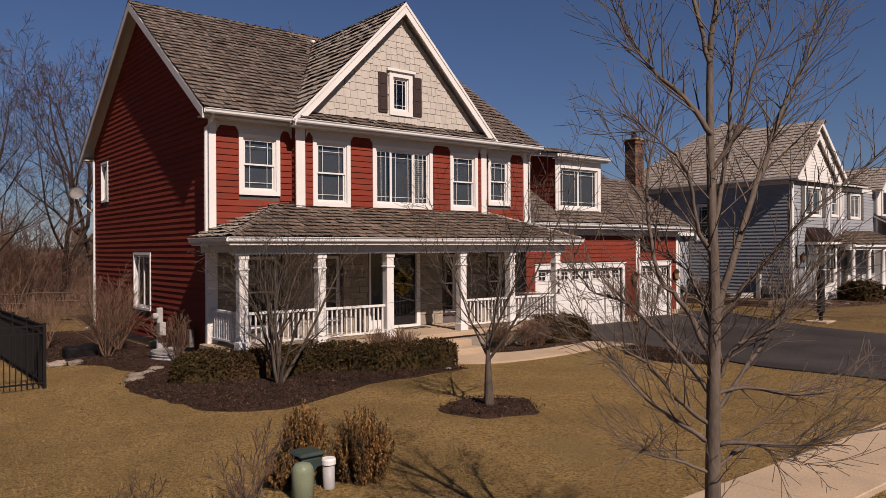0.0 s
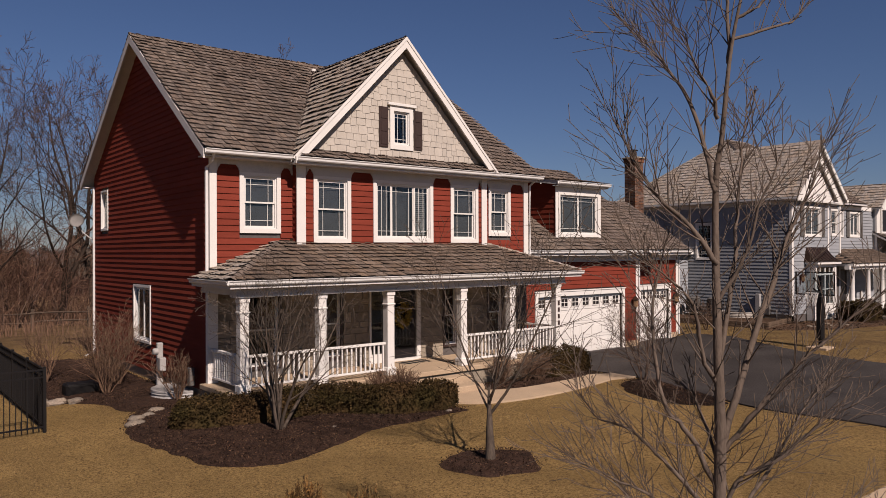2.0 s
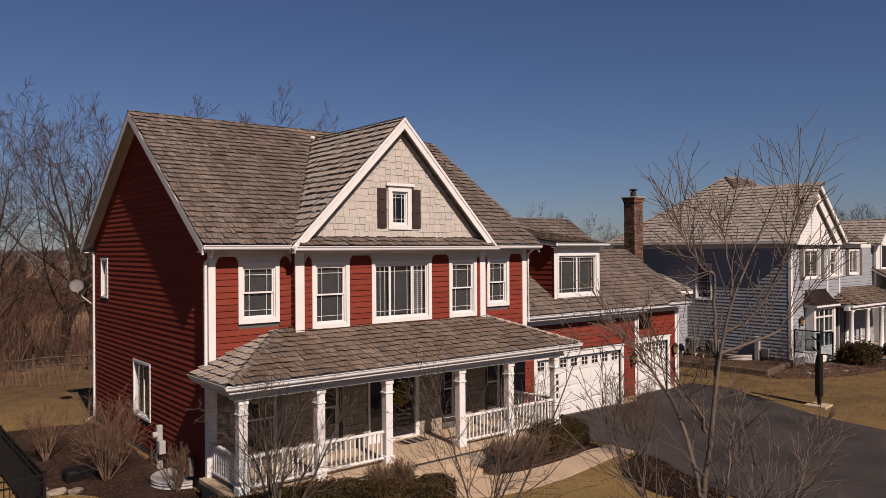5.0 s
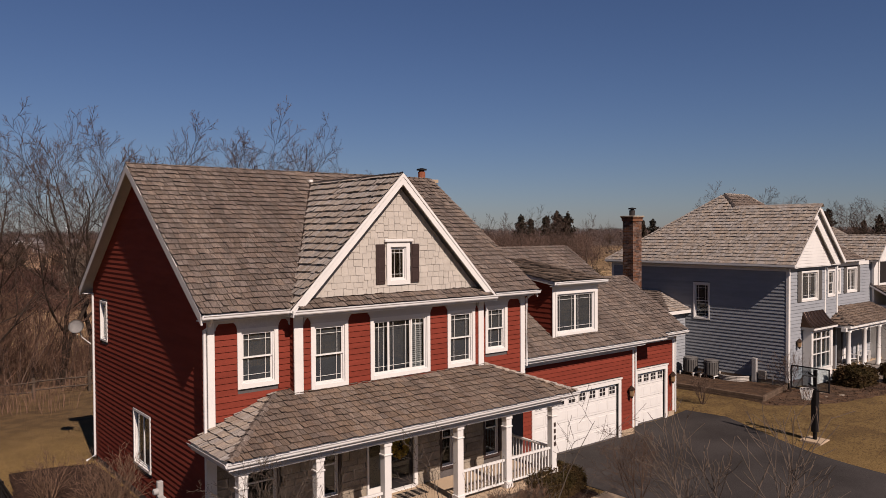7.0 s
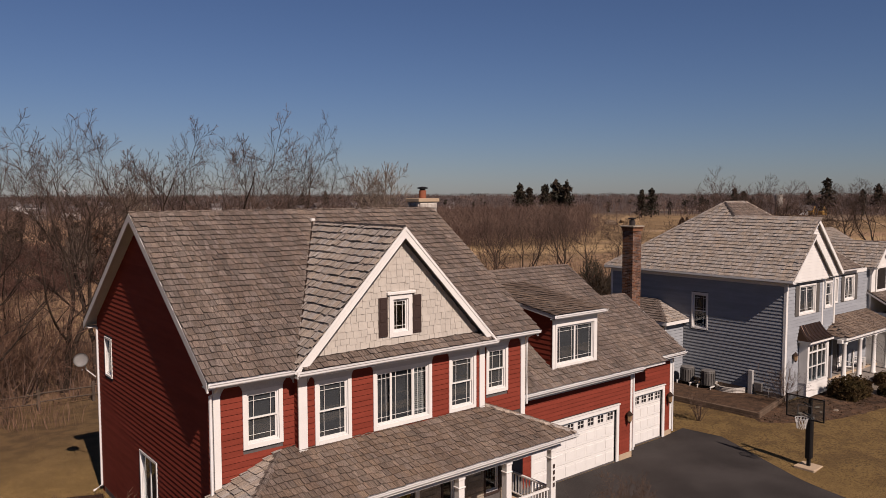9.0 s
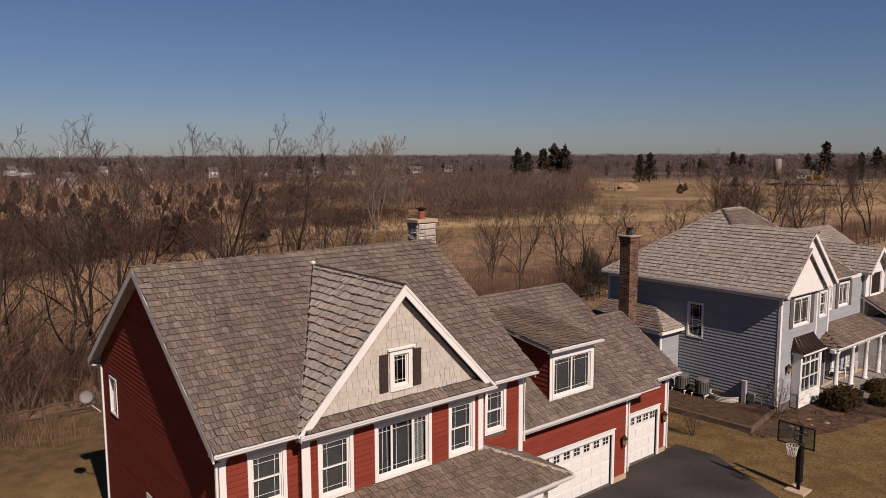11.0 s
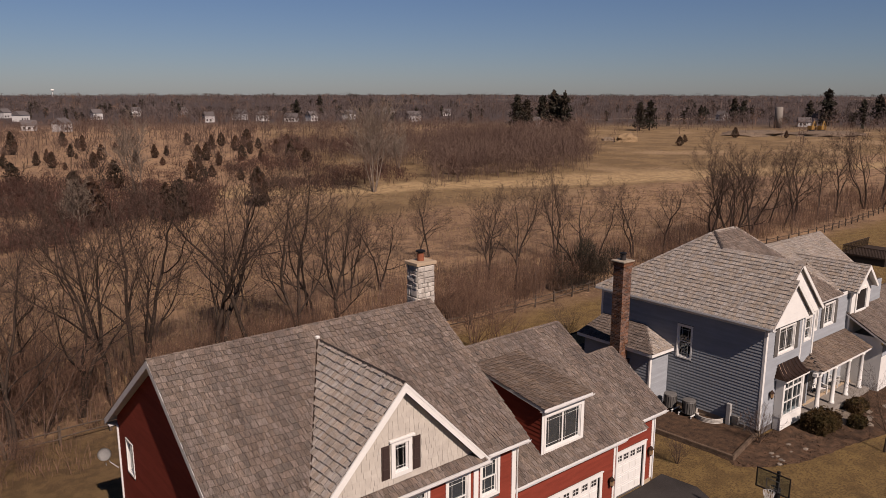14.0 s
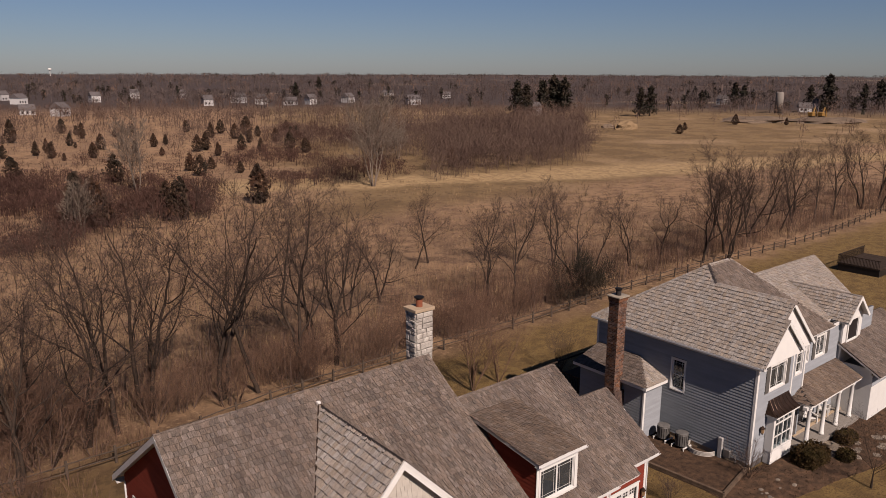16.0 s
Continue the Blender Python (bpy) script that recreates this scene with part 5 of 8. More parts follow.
# ---- the blue-grey house next door ----
NX, NY, NB, NE, NS = 30.35, 0.5, 11.4, 6.45, 0.95
villa = thing("blue_house", (36, 5, 0.15), "grey-blue lap-sided house with white trim and silvered shake roof", "house")
n_side, n_front = left_side(NX), front(NY)
NW = (4.90, 5.74, 3.36, 5.22)
U1, U2 = (31.75, 33.45, 4.55, 5.95), (36.8, 37.7, 4.55, 5.85)
part("wall", pierced(NY, NB, 0.0, 6.3, [NW], lambda u, z, d: n_side(u, z, d + 0.012), 0.16), DARKROOM, villa)
lap_boards(villa, lambda z: (NY + 0.1, NB), 0.55, 6.2, n_side, BLUE, [(NW[0] - 0.09, NW[1] + 0.09, NW[2] - 0.09, NW[3] + 0.12)], exposure=0.178, lip=0.034)
window(villa, n_side, *NW, style="hung", trim=0.09)
part("foundation", boxes((NX + 0.0, NX + 0.2, NY, NB, -0.2, 0.56), (NX + 0.2, 47.0, NY + 0.02, NY + 0.2, -0.2, 0.5)), CONCRETE, villa)
part("corner_board", soft(boxes((NX - 0.04, NX + 0.14, NY - 0.05, NY + 0.1, 0.5, 6.2)), 0.006), WHITE, villa)
part("corner_board", soft(boxes((NX - 0.04, NX + 0.05, NB - 0.1, NB + 0.04, 0.5, 6.2)), 0.006), WHITE, villa)
part("frieze_board", boxes((NX - 0.05, NX + 0.0, NY + 0.1, NB, 6.08, 6.3)), WHITE, villa)
part("wall", boxes((NX + 0.2, 40.0, NB - 0.16, NB, 0, 6.3), (40.0, 47.0, 9.3, 9.46, 0, 6.2), (46.84, 47.0, NY + 3, NB, 0, 6.2)), BLUE, villa)
# front: a projecting bay of two gables, then the recessed range with the porch
GX1, IX1, RECESS = 36.1, 34.4, 1.2
f_mid = front(NY + 0.12)
N1 = (35.0, 35.72, 4.62, 5.9)
part("wall", pierced(NX, IX1, 0.0, 6.3, [U1], lambda u, z, d: n_front(u, z, d + 0.012), 0.16), DARKROOM, villa)
part("wall", pierced(IX1, GX1, 0.0, 6.3, [N1], lambda u, z, d: f_mid(u, z, d + 0.012), 0.16), DARKROOM, villa)
lap_boards(villa, lambda z: (IX1, GX1 - 0.1), 3.3, 6.3, f_mid, BLUE, [(N1[0] - 0.1, N1[1] + 0.1, N1[2] - 0.1, N1[3] + 0.12)], exposure=0.178, lip=0.034)
window(villa, f_mid, *N1, trim=0.1)
part("corner_board", soft(boxes((IX1 - 0.1, IX1 + 0.03, NY - 0.04, NY + 0.12, 0.5, 6.3)), 0.006), WHITE, villa)
lap_boards(villa, lambda z: (NX + 0.14, IX1 - 0.1), 0.55, 6.3, n_front, BLUE, [(U1[0] - 0.5, U1[1] + 0.5, U1[2] - 0.1, U1[3] + 0.12)], exposure=0.178, lip=0.034)
window(villa, n_front, *U1, style="pair", trim=0.09)
for a in (U1[0] - 0.48, U1[1] + 0.1):
    part("shutter", soft(boxes((a, a + 0.38, NY - 0.06, NY - 0.02, U1[2] - 0.08, U1[3] + 0.08)), 0.006), ACMETAL, villa, "grey shutter")
part("corner_board", soft(boxes((GX1 - 0.12, GX1 + 0.03, NY + 0.07, NY + 0.22, 3.0, 6.3)), 0.006), WHITE, villa)
part("wall", boxes((GX1 - 0.16, GX1, NY + 0.1, RECESS, 0, 6.3)), BLUE, villa)
f_rec = front(RECESS)
N2, N3 = (37.15, 37.75, 4.6, 5.88), (38.75, 39.95, 4.6, 5.88)
part("wall", pierced(GX1, 47.0, 0.0, 6.3, [N2, N3, (37.2, 38.2, 0.5, 2.6)], lambda u, z, d: f_rec(u, z, d + 0.012), 0.16), DARKROOM, villa)
lap_boards(villa, lambda z: (GX1, 47.0), 0.55, 6.3, f_rec, BLUE, [(N2[0] - 0.1, N2[1] + 0.1, N2[2] - 0.1, N2[3] + 0.12), (N3[0] - 0.5, N3[1] + 0.5, N3[2] - 0.1, N3[3] + 0.12), (37.1, 38.3, 0.3, 2.7)], exposure=0.178, lip=0.034)
window(villa, f_rec, *N2, trim=0.1)
window(villa, f_rec, *N3, style="pair", trim=0.1)
for a in (N3[0] - 0.47, N3[1] + 0.1):
    part("shutter", soft(boxes((a, a + 0.36, RECESS - 0.06, RECESS - 0.02, N3[2] - 0.08, N3[3] + 0.08)), 0.006), ACMETAL, villa, "grey shutter")
part("frieze_board", boxes((GX1, 42.0, RECESS - 0.045, RECESS - 0.005, 6.08, 6.3)), WHITE, villa)
part("door", soft(boxes((37.25, 38.15, RECESS + 0.03, RECESS + 0.08, 0.55, 2.58)), 0.006), DOOR, villa, "dark front door in the shade of the porch")
EXL = NX - 0.32


def n_plane(x):
    return NE + NS * (x - EXL)


PX, PZZ = (EXL + GX1 + 0.3) / 2, n_plane((EXL + GX1 + 0.3) / 2)
IXM = (EXL + IX1 + 0.3) / 2
IZ = n_plane(IXM)
RZ, RX = 10.3, EXL + (10.3 - NE) / NS
RY = 6.15
HIP = (NB + 0.32 - RY) / (RX - EXL)
KF = (RZ - NE) / (RY - RECESS + 0.4)
YV = RECESS - 0.4 + (PZZ - NE) / KF
up_n = unit((1, 0, NS))
n_roof = slab("roof", [(EXL, -0.02, NE - 0.02), (IXM, -0.02, IZ - 0.02), (IXM, 0.2, IZ - 0.02), (PX, 0.2, PZZ - 0.02), (PX, YV, PZZ - 0.02), (RX, RY, RZ - 0.02), (EXL, NB + 0.32, NE - 0.02)], 0.1, FASCIA, villa, "silvered cedar shake roof")
cn = up_n.x


def n_clip(v):
    x = v * cn
    lo = 0.0 if EXL + x < IXM else (0.22 if EXL + x < PX else min((EXL + x - PX) / max(RX - PX, 0.01), 1) * (RY - YV) + YV + 0.05)
    return (lo, NB + 0.32 - x * HIP + 0.02)


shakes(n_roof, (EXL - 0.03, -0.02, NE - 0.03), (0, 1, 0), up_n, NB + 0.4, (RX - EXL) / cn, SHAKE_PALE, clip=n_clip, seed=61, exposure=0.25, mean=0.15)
rx2, XC = 36.5, 40.2
slab("roof", [(RX, RY, RZ - 0.02), (rx2, RY, RZ - 0.02), (XC, RECESS - 0.4, NE - 0.02), (PX, RECESS - 0.4, NE - 0.02), (PX, YV, PZZ - 0.02)], 0.1, FASCIA, villa)
up_nf = unit((0, RY - RECESS + 0.4, RZ - NE))
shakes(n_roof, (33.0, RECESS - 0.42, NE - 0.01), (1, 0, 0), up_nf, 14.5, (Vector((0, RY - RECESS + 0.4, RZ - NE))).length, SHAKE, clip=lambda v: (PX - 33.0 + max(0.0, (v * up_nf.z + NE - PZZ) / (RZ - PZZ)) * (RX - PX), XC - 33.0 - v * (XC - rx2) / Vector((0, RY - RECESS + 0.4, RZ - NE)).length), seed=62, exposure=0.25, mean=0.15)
slab("roof", [(RX, RY, RZ - 0.02), (EXL, NB + 0.32, NE - 0.02), (XC, NB + 0.32, NE - 0.02), (rx2, RY, RZ - 0.02)], 0.1, FASCIA, villa)
slab("roof", [(rx2, RY, RZ - 0.02), (XC, NB + 0.32, NE - 0.02), (XC, RECESS - 0.4, NE - 0.02)], 0.1, FASCIA, villa)
for (gx, gz, gy, xr) in ((PX, PZZ, 0.30, GX1 + 0.3), (IXM, IZ, 0.06, IX1 + 0.3)):
    depth = YV - 0.1 if gx == PX else 0.6
    slab("gable_roof", [(gx, gy, gz - 0.02), (xr, gy, NE - 0.02), (xr, gy + depth * 0.35, NE - 0.02), (gx, gy + depth, gz - 0.02)], 0.1, FASCIA, villa)
    shakes(n_roof, (xr, gy - 0.02, NE - 0.01), (0, 1, 0), unit((-1, 0, NS)), depth, (xr - gx) / cn, SHAKE_PALE, clip=lambda v, d=depth: (0, d * (0.35 + 0.65 * v * cn / (xr - gx))), seed=63, exposure=0.25)
    for xe, sg in ((EXL, -1), (xr, 1)):
        part("rake_board", prism([(xe, gy - 0.05, NE - 0.02), (gx, gy - 0.05, gz + 0.0), (gx, gy - 0.05, gz - 0.24), (xe - sg * 0.16, gy - 0.05, NE - 0.12)], (0, 0.05, 0)), WHITE, villa)
    part("gable_wall", prism([(EXL + 0.12, gy + 0.16, NE - 0.2), (xr - 0.12, gy + 0.16, NE - 0.2), (gx, gy + 0.16, gz - 0.15)], (0, 0.1, 0)), WHITE, villa)
    span = lambda z, gx=gx, gz=gz: ((gx - (gz - 0.25 - z) / NS, gx + (gz - 0.25 - z) / NS) if gz - 0.25 - z > 0.05 else None)
    lap_boards(villa, span, NE - 0.15, gz - 0.3, front(gy + 0.16), WHITE, lip=0.02)
caps(n_roof, (PX, 0.1, PZZ), (PX, YV, PZZ), SHAKE_PALE, tilt=NS)
caps(n_roof, (PX, YV, PZZ), (RX, RY, RZ), CAP, tilt=0.3, wide=0.1)
caps(n_roof, (EXL, NB + 0.32, NE), (RX, RY, RZ), SHAKE_PALE, tilt=0.4)
caps(n_roof, (RX, RY, RZ), (rx2, RY, RZ), SHAKE_PALE, tilt=0.6)
caps(n_roof, (rx2, RY, RZ), (XC, RECESS - 0.4, NE), SHAKE_PALE, tilt=0.4)
# the lower wing beyond
WZ, WY, WE = 8.3, 6.9, 6.35
slab("roof", [(37.0, 1.7, WE), (46.2, 1.7, WE), (50.0, WY, WZ), (37.0, WY, WZ)], 0.1, FASCIA, villa)
slab("roof", [(37.0, 9.7, WE), (50.6, 9.7, WE), (50.0, WY, WZ), (37.0, WY, WZ)], 0.1, FASCIA, villa)
slab("roof", [(46.2, 1.7, WE), (50.6, 9.7, WE), (50.0, WY, WZ)], 0.1, FASCIA, villa)
up_w = unit((0, WY - 1.7, WZ - WE))
shakes(n_roof, (38.2, 1.68, WE + 0.01), (1, 0, 0), up_w, 13.0, math.hypot(WY - 1.7, WZ - WE), SHAKE_PALE, clip=lambda v: (0, 8.0 + v * 0.68), seed=64, exposure=0.25, mean=0.15)
caps(n_roof, (38.2, WY, WZ), (50.0, WY, WZ), SHAKE_PALE, tilt=0.4)
caps(n_roof, (50.0, WY, WZ), (46.2, 1.7, WE), SHAKE_PALE, tilt=0.3)
part("gutter", prism([(EXL - 0.1, -0.02, NE - 0.03), (EXL - 0.1, -0.02, NE - 0.13), (EXL + 0.02, -0.02, NE - 0.16), (EXL + 0.02, -0.02, NE - 0.03)], (0, NB + 0.3, 0)), GUTTER, villa)
part("soffit", boxes((EXL + 0.02, NX, 0.0, NB + 0.3, NE - 0.2, NE - 0.17)), FASCIA, villa)
# second front gable with its window, further along
FGX, FGH, FGY = 43.3, 1.6, 0.95
part("gable_wall", prism([(FGX - FGH + 0.2, FGY, 3.4), (FGX + FGH - 0.2, FGY, 3.4), (FGX + FGH - 0.2, FGY, 6.35), (FGX, FGY, 7.6), (FGX - FGH + 0.2, FGY, 6.35)], (0, 0.1, 0)), WHITE, villa)
part("gable_cheek", boxes((FGX - FGH + 0.2, FGX - FGH + 0.3, FGY + 0.1, 3.0, 3.4, 6.35)), BLUE, villa)
window(villa, front(FGY - 0.02), FGX - 0.72, FGX + 0.72, 4.85, 6.2, style="pair", trim=0.14)
part("window_panel", boxes((FGX - 0.7, FGX + 0.7, FGY - 0.012, FGY - 0.004, 4.87, 6.18)), DOOR, villa)
for sg in (-1, 1):
    e = FGX + sg * FGH
    slab("gable_roof", [(e, FGY - 0.35, 6.3), (FGX, FGY - 0.35, 7.8), (FGX, 6.3, 7.8), (e, 2.4, 6.3)], 0.1, FASCIA, villa)
    shakes(n_roof, (e, FGY - 0.37, 6.31), (0, 1, 0), unit((-sg * FGH, 0, 1.5)), 5.7, 2.2, SHAKE_PALE, clip=lambda v: (0, 1.8 + v * 1.75), seed=66 + sg)
    part("rake_board", prism([(e, FGY - 0.4, 6.29), (FGX, FGY - 0.4, 7.81), (FGX, FGY - 0.4, 7.56), (e - sg * 0.16, FGY - 0.4, 6.2)], (0, 0.05, 0)), WHITE, villa)
caps(n_roof, (FGX, FGY - 0.35, 7.8), (FGX, 6.3, 7.8), SHAKE_PALE, tilt=0.9)
g_low = slab("garage_roof", [(41.8, -1.6, 3.3), (50.5, -1.6, 3.3), (50.5, 2.0, 5.3), (41.8, 2.0, 5.3)], 0.12, FASCIA, villa)
shakes(n_roof, (41.8, -1.65, 3.31), (1, 0, 0), unit((0, 3.6, 2.0)), 8.7, 4.1, SHAKE, seed=69, mean=0.15)
part("garage_front", boxes((42.0, 50.3, -1.1, -1.0, 0, 3.2), (42.0, 42.1, -1.0, 2.0, 0, 3.6)), WHITE, villa)
lap_boards(villa, lambda z: (42.0, 50.3), 2.5, 3.2, front(-1.1), BLUE, exposure=0.178, lip=0.034)
# porch roof and columns
NPE, NPZ = 3.05, 3.05 + 0.42 * (RECESS + 0.6)
np_roof = slab("porch_roof", [(34.9, -0.6, NPE), (41.7, -0.6, NPE), (41.7, RECESS, NPZ), (36.3, RECESS, NPZ)], 0.14, WHITE, villa)
slab("porch_roof", [(34.9, -0.6, NPE), (36.3, RECESS, NPZ), (34.9, RECESS, NPE)], 0.14, WHITE, villa)
shakes(n_roof, (34.9, -0.65, NPE + 0.01), (1, 0, 0), unit((0, 1, 0.42)), 6.85, (RECESS + 0.6) * 1.085, SHAKE_BROWN, clip=lambda v: (v * 0.72, 6.85), seed=71, mean=0.15)
shakes(n_roof, (34.87, -0.6, NPE + 0.01), (0, 1, 0), unit((1.4, 0, NPZ - NPE)), RECESS + 0.6, 1.58, SHAKE_BROWN, clip=lambda v: (v * 1.15, RECESS + 0.6), seed=72, mean=0.15)
part("porch_floor", soft(boxes((34.6, 41.7, -0.75, RECESS, 0.0, 0.45)), 0.02), MORTAR, villa, "grey stone porch floor")
part("porch_beam", boxes((34.7, 41.6, -0.45, -0.2, 2.75, 2.95)), WHITE, villa)
for x in (35.35, 37.35, 39.25, 41.15):
    c = part("porch_column", lathe([(0.17, 0.45), (0.17, 0.55), (0.13, 0.6), (0.11, 2.6), (0.15, 2.66), (0.15, 2.75)], (x, -0.32, 0), 14), WHITE, villa, "round white porch column", True)
# bay window with a curved metal roof
BX0, BX1, BY = 31.8, 34.2, 0.0
bay = part("bay_window", boxes((BX0, BX1, BY, NY - 0.05, 0.95, 1.02), (BX0, BX0 + 0.2, BY, NY - 0.05, 1.02, 2.9), (BX1 - 0.2, BX1, BY, NY - 0.05, 1.02, 2.9), (BX0, BX1, BY, NY - 0.05, 2.9, 3.06)), WHITE, villa, "white bay window under a curved metal roof")
part("apron", boxes((BX0 + 0.02, BX1 - 0.02, BY + 0.03, NY - 0.05, 0.2, 0.95)), FASCIA, bay)
for k in range(4):
    part("apron_board", prism([(BX0, BY + 0.0, 0.22 + 0.18 * k), (BX0, BY + 0.028, 0.22 + 0.18 * k), (BX0, BY + 0.028, 0.39 + 0.18 * k)], (BX1 - BX0, 0, 0)), WHITE, bay)
part("bay_pane", boxes((BX0 + 0.2, BX1 - 0.2, BY + 0.09, BY + 0.1, 1.02, 2.9)), GLASS, bay)
part("bay_backing", boxes((BX0 + 0.2, BX1 - 0.2, NY - 0.2, NY - 0.18, 1.02, 2.9)), PANE_TONE, bay)
for u, w in ((BX0 + 0.2, 0.07), (32.95, 0.1), (BX1 - 0.27, 0.07), (32.45, 0.03), (33.52, 0.03)):
    part("bay_bar", boxes((u, u + w, BY + 0.04, BY + 0.085, 1.02, 2.9)), WHITE, bay)
for z, h in ((2.5, 0.07), (1.75, 0.04)):
    part("bay_bar", boxes((BX0 + 0.2, BX1 - 0.2, BY + 0.035, BY + 0.082, z, z + h)), WHITE, bay)
seg, vs, fs = 8, [], []
for k in range(seg + 1):
    t = k / seg
    y, z = -0.25 + 0.75 * t, 3.2 + 0.75 * (t ** 1.9)
    ins = 0.25 * t
    vs += [(31.6 + ins, y, z), (34.4 - ins, y, z)]
    if k:
        i = 2 * k
        fs.append((i - 2, i - 1, i + 1, i))
vs += [(31.6, NY, 3.2), (34.4, NY, 3.2)]
fs += [tuple(range(0, 2 * seg + 2, 2)) + (2 * seg + 2,), tuple(range(1, 2 * seg + 2, 2)) + (2 * seg + 3,)]
bay_roof = raw("bay_roof", vs, fs, COPPER, villa, "brown standing-seam bay roof")
for k in range(7):
    u = 31.75 + k * 0.41
    part("seam", tube([(u + (33.0 - u) * 0.2 * t, -0.25 + 0.75 * t, 3.215 + 0.75 * t ** 1.9) for t in (0, 0.25, 0.5, 0.75, 1)], 0.016, 5), COPPER, bay_roof)
part("bay_fascia", boxes((31.66, 34.34, -0.2, NY - 0.05, 3.06, 3.19)), WHITE, bay)
# side bump-out behind the brick chimney
part("bump_out", boxes((28.55, NX, 6.35, 11.2, 0.0, 3.65)), BLUE, villa)
lap_boards(villa, lambda z: (28.65, NX), 0.3, 3.6, front(6.35), BLUE, exposure=0.178, lip=0.034)
lap_boards(villa, lambda z: (6.4, 11.2), 0.3, 3.6, left_side(28.55), BLUE, exposure=0.178, lip=0.034)
part("corner_board", boxes((28.5, 28.66, 6.3, 6.4, 0.2, 3.62)), WHITE, villa)
part("bump_fascia", boxes((28.18, NX, 5.97, 6.02, 3.58, 3.76), (28.18, 28.23, 6.02, 11.55, 3.58, 3.76), (28.23, NX, 6.02, 6.35, 3.58, 3.61), (28.23, 28.55, 6.35, 11.55, 3.58, 3.61)), WHITE, villa)
slab("bump_roof", [(28.2, 6.0, 3.76), (NX, 6.0, 3.76), (NX, 8.1, 4.68)], 0.1, WHITE, villa)
slab("bump_roof", [(28.2, 6.0, 3.76), (NX, 8.1, 4.68), (NX, 11.2, 4.68), (28.2, 11.55, 3.76)], 0.1, WHITE, villa)
ub, us = unit((0, 2.1, 0.92)), unit((2.15, 0, 0.92))
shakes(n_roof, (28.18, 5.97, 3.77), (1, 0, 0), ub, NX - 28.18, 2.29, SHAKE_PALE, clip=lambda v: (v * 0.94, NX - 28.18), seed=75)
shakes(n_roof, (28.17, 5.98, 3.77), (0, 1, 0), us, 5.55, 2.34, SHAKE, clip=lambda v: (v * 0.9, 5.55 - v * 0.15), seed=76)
caps(n_roof, (28.2, 6.0, 3.78), (NX, 8.1, 4.7), SHAKE, tilt=0.3, wide=0.1)
brick_stack = thing("brick_chimney", (28.0, 8.2, 0.1), "tall brown brick chimney with a clay flue against the blue house", "chimney")
part("shaft", boxes((27.62, 28.53, 7.75, 8.65, 0.0, 3.0)), BRICK, brick_stack)
coursed_stack(brick_stack, 27.62, 28.38, 7.85, 8.55, 3.0, 8.85, BRICK, 0.085, 0.26, 8, "brick")
part("cap", soft(boxes((27.50, 28.50, 7.73, 8.67, 8.92, 9.0)), 0.015), STONE, brick_stack, "tan stone cap")
part("crown", soft(boxes((27.54, 28.46, 7.77, 8.63, 8.85, 8.92), (27.57, 28.43, 7.8, 8.6, 8.7, 8.85)), 0.012), BRICK, brick_stack)
part("flue", lathe([(0.16, 9.0), (0.16, 9.3), (0.13, 9.3), (0.13, 9.1)], (28.0, 8.2, 0), 14), CAP, brick_stack)
part("flue_hood", lathe([(0.1, 9.3), (0.1, 9.36), (0.22, 9.36), (0.22, 9.42), (0.04, 9.46)], (28.0, 8.2, 0), 14), BLACK, brick_stack)
deck = thing("deck", (30.5, 13.5, 0), "dark wooden deck with railing behind the blue house", "deck")
part("deck_floor", boxes((29.6, 33.5, 11.5, 15.0, 0.9, 1.05)), BARK_DARK, deck)
part("deck_rail", boxes((29.55, 29.65, 11.5, 15.0, 1.95, 2.03), (29.55, 33.5, 15.0, 15.08, 1.95, 2.03)), BARK_DARK, deck)
for k in range(24):
    part("deck_baluster", boxes((29.58, 29.62, 11.55 + k * 0.145, 11.58 + k * 0.145, 1.05, 1.95)), BLACK, deck)
for p in ((29.6, 11.6), (29.6, 14.95), (33.4, 14.95)):
    part("deck_post", boxes((p[0] - 0.06, p[0] + 0.06, p[1] - 0.06, p[1] + 0.06, -0.3, 2.0)), BARK_DARK, deck)

# the next garden's dark deck, behind a stone edge
nd = thing("deck", (82.00, 14.5, land(82.00, 14.5)), "dark wooden deck with a railing in the next garden", "deck")
dz = land(82.00, 14.5)
part("deck_floor", boxes((79.50, 86.50, 12.5, 17.0, dz + 0.75, dz + 0.9)), BARK_DARK, nd)
part("skirt", boxes((79.55, 79.60, 12.55, 16.95, dz - 0.3, dz + 0.75), (79.60, 86.50, 16.9, 16.95, dz - 0.3, dz + 0.75), (79.60, 86.50, 12.55, 12.6, dz - 0.3, dz + 0.75)), DOOR, nd)
part("deck_rail", boxes((79.50, 79.58, 12.5, 17.0, dz + 1.75, dz + 1.83), (79.58, 86.50, 16.92, 17.0, dz + 1.75, dz + 1.83)), BARK_DARK, nd)
for k in range(30):
    part("deck_baluster", boxes((79.52, 79.56, 12.6 + k * 0.15, 12.64 + k * 0.15, dz + 0.9, dz + 1.75)), BARK_DARK, nd)
for k in range(40):
    part("deck_baluster", boxes((79.70 + k * 0.17, 79.74 + k * 0.17, 16.94, 16.98, dz + 0.9, dz + 1.75)), BARK_DARK, nd)


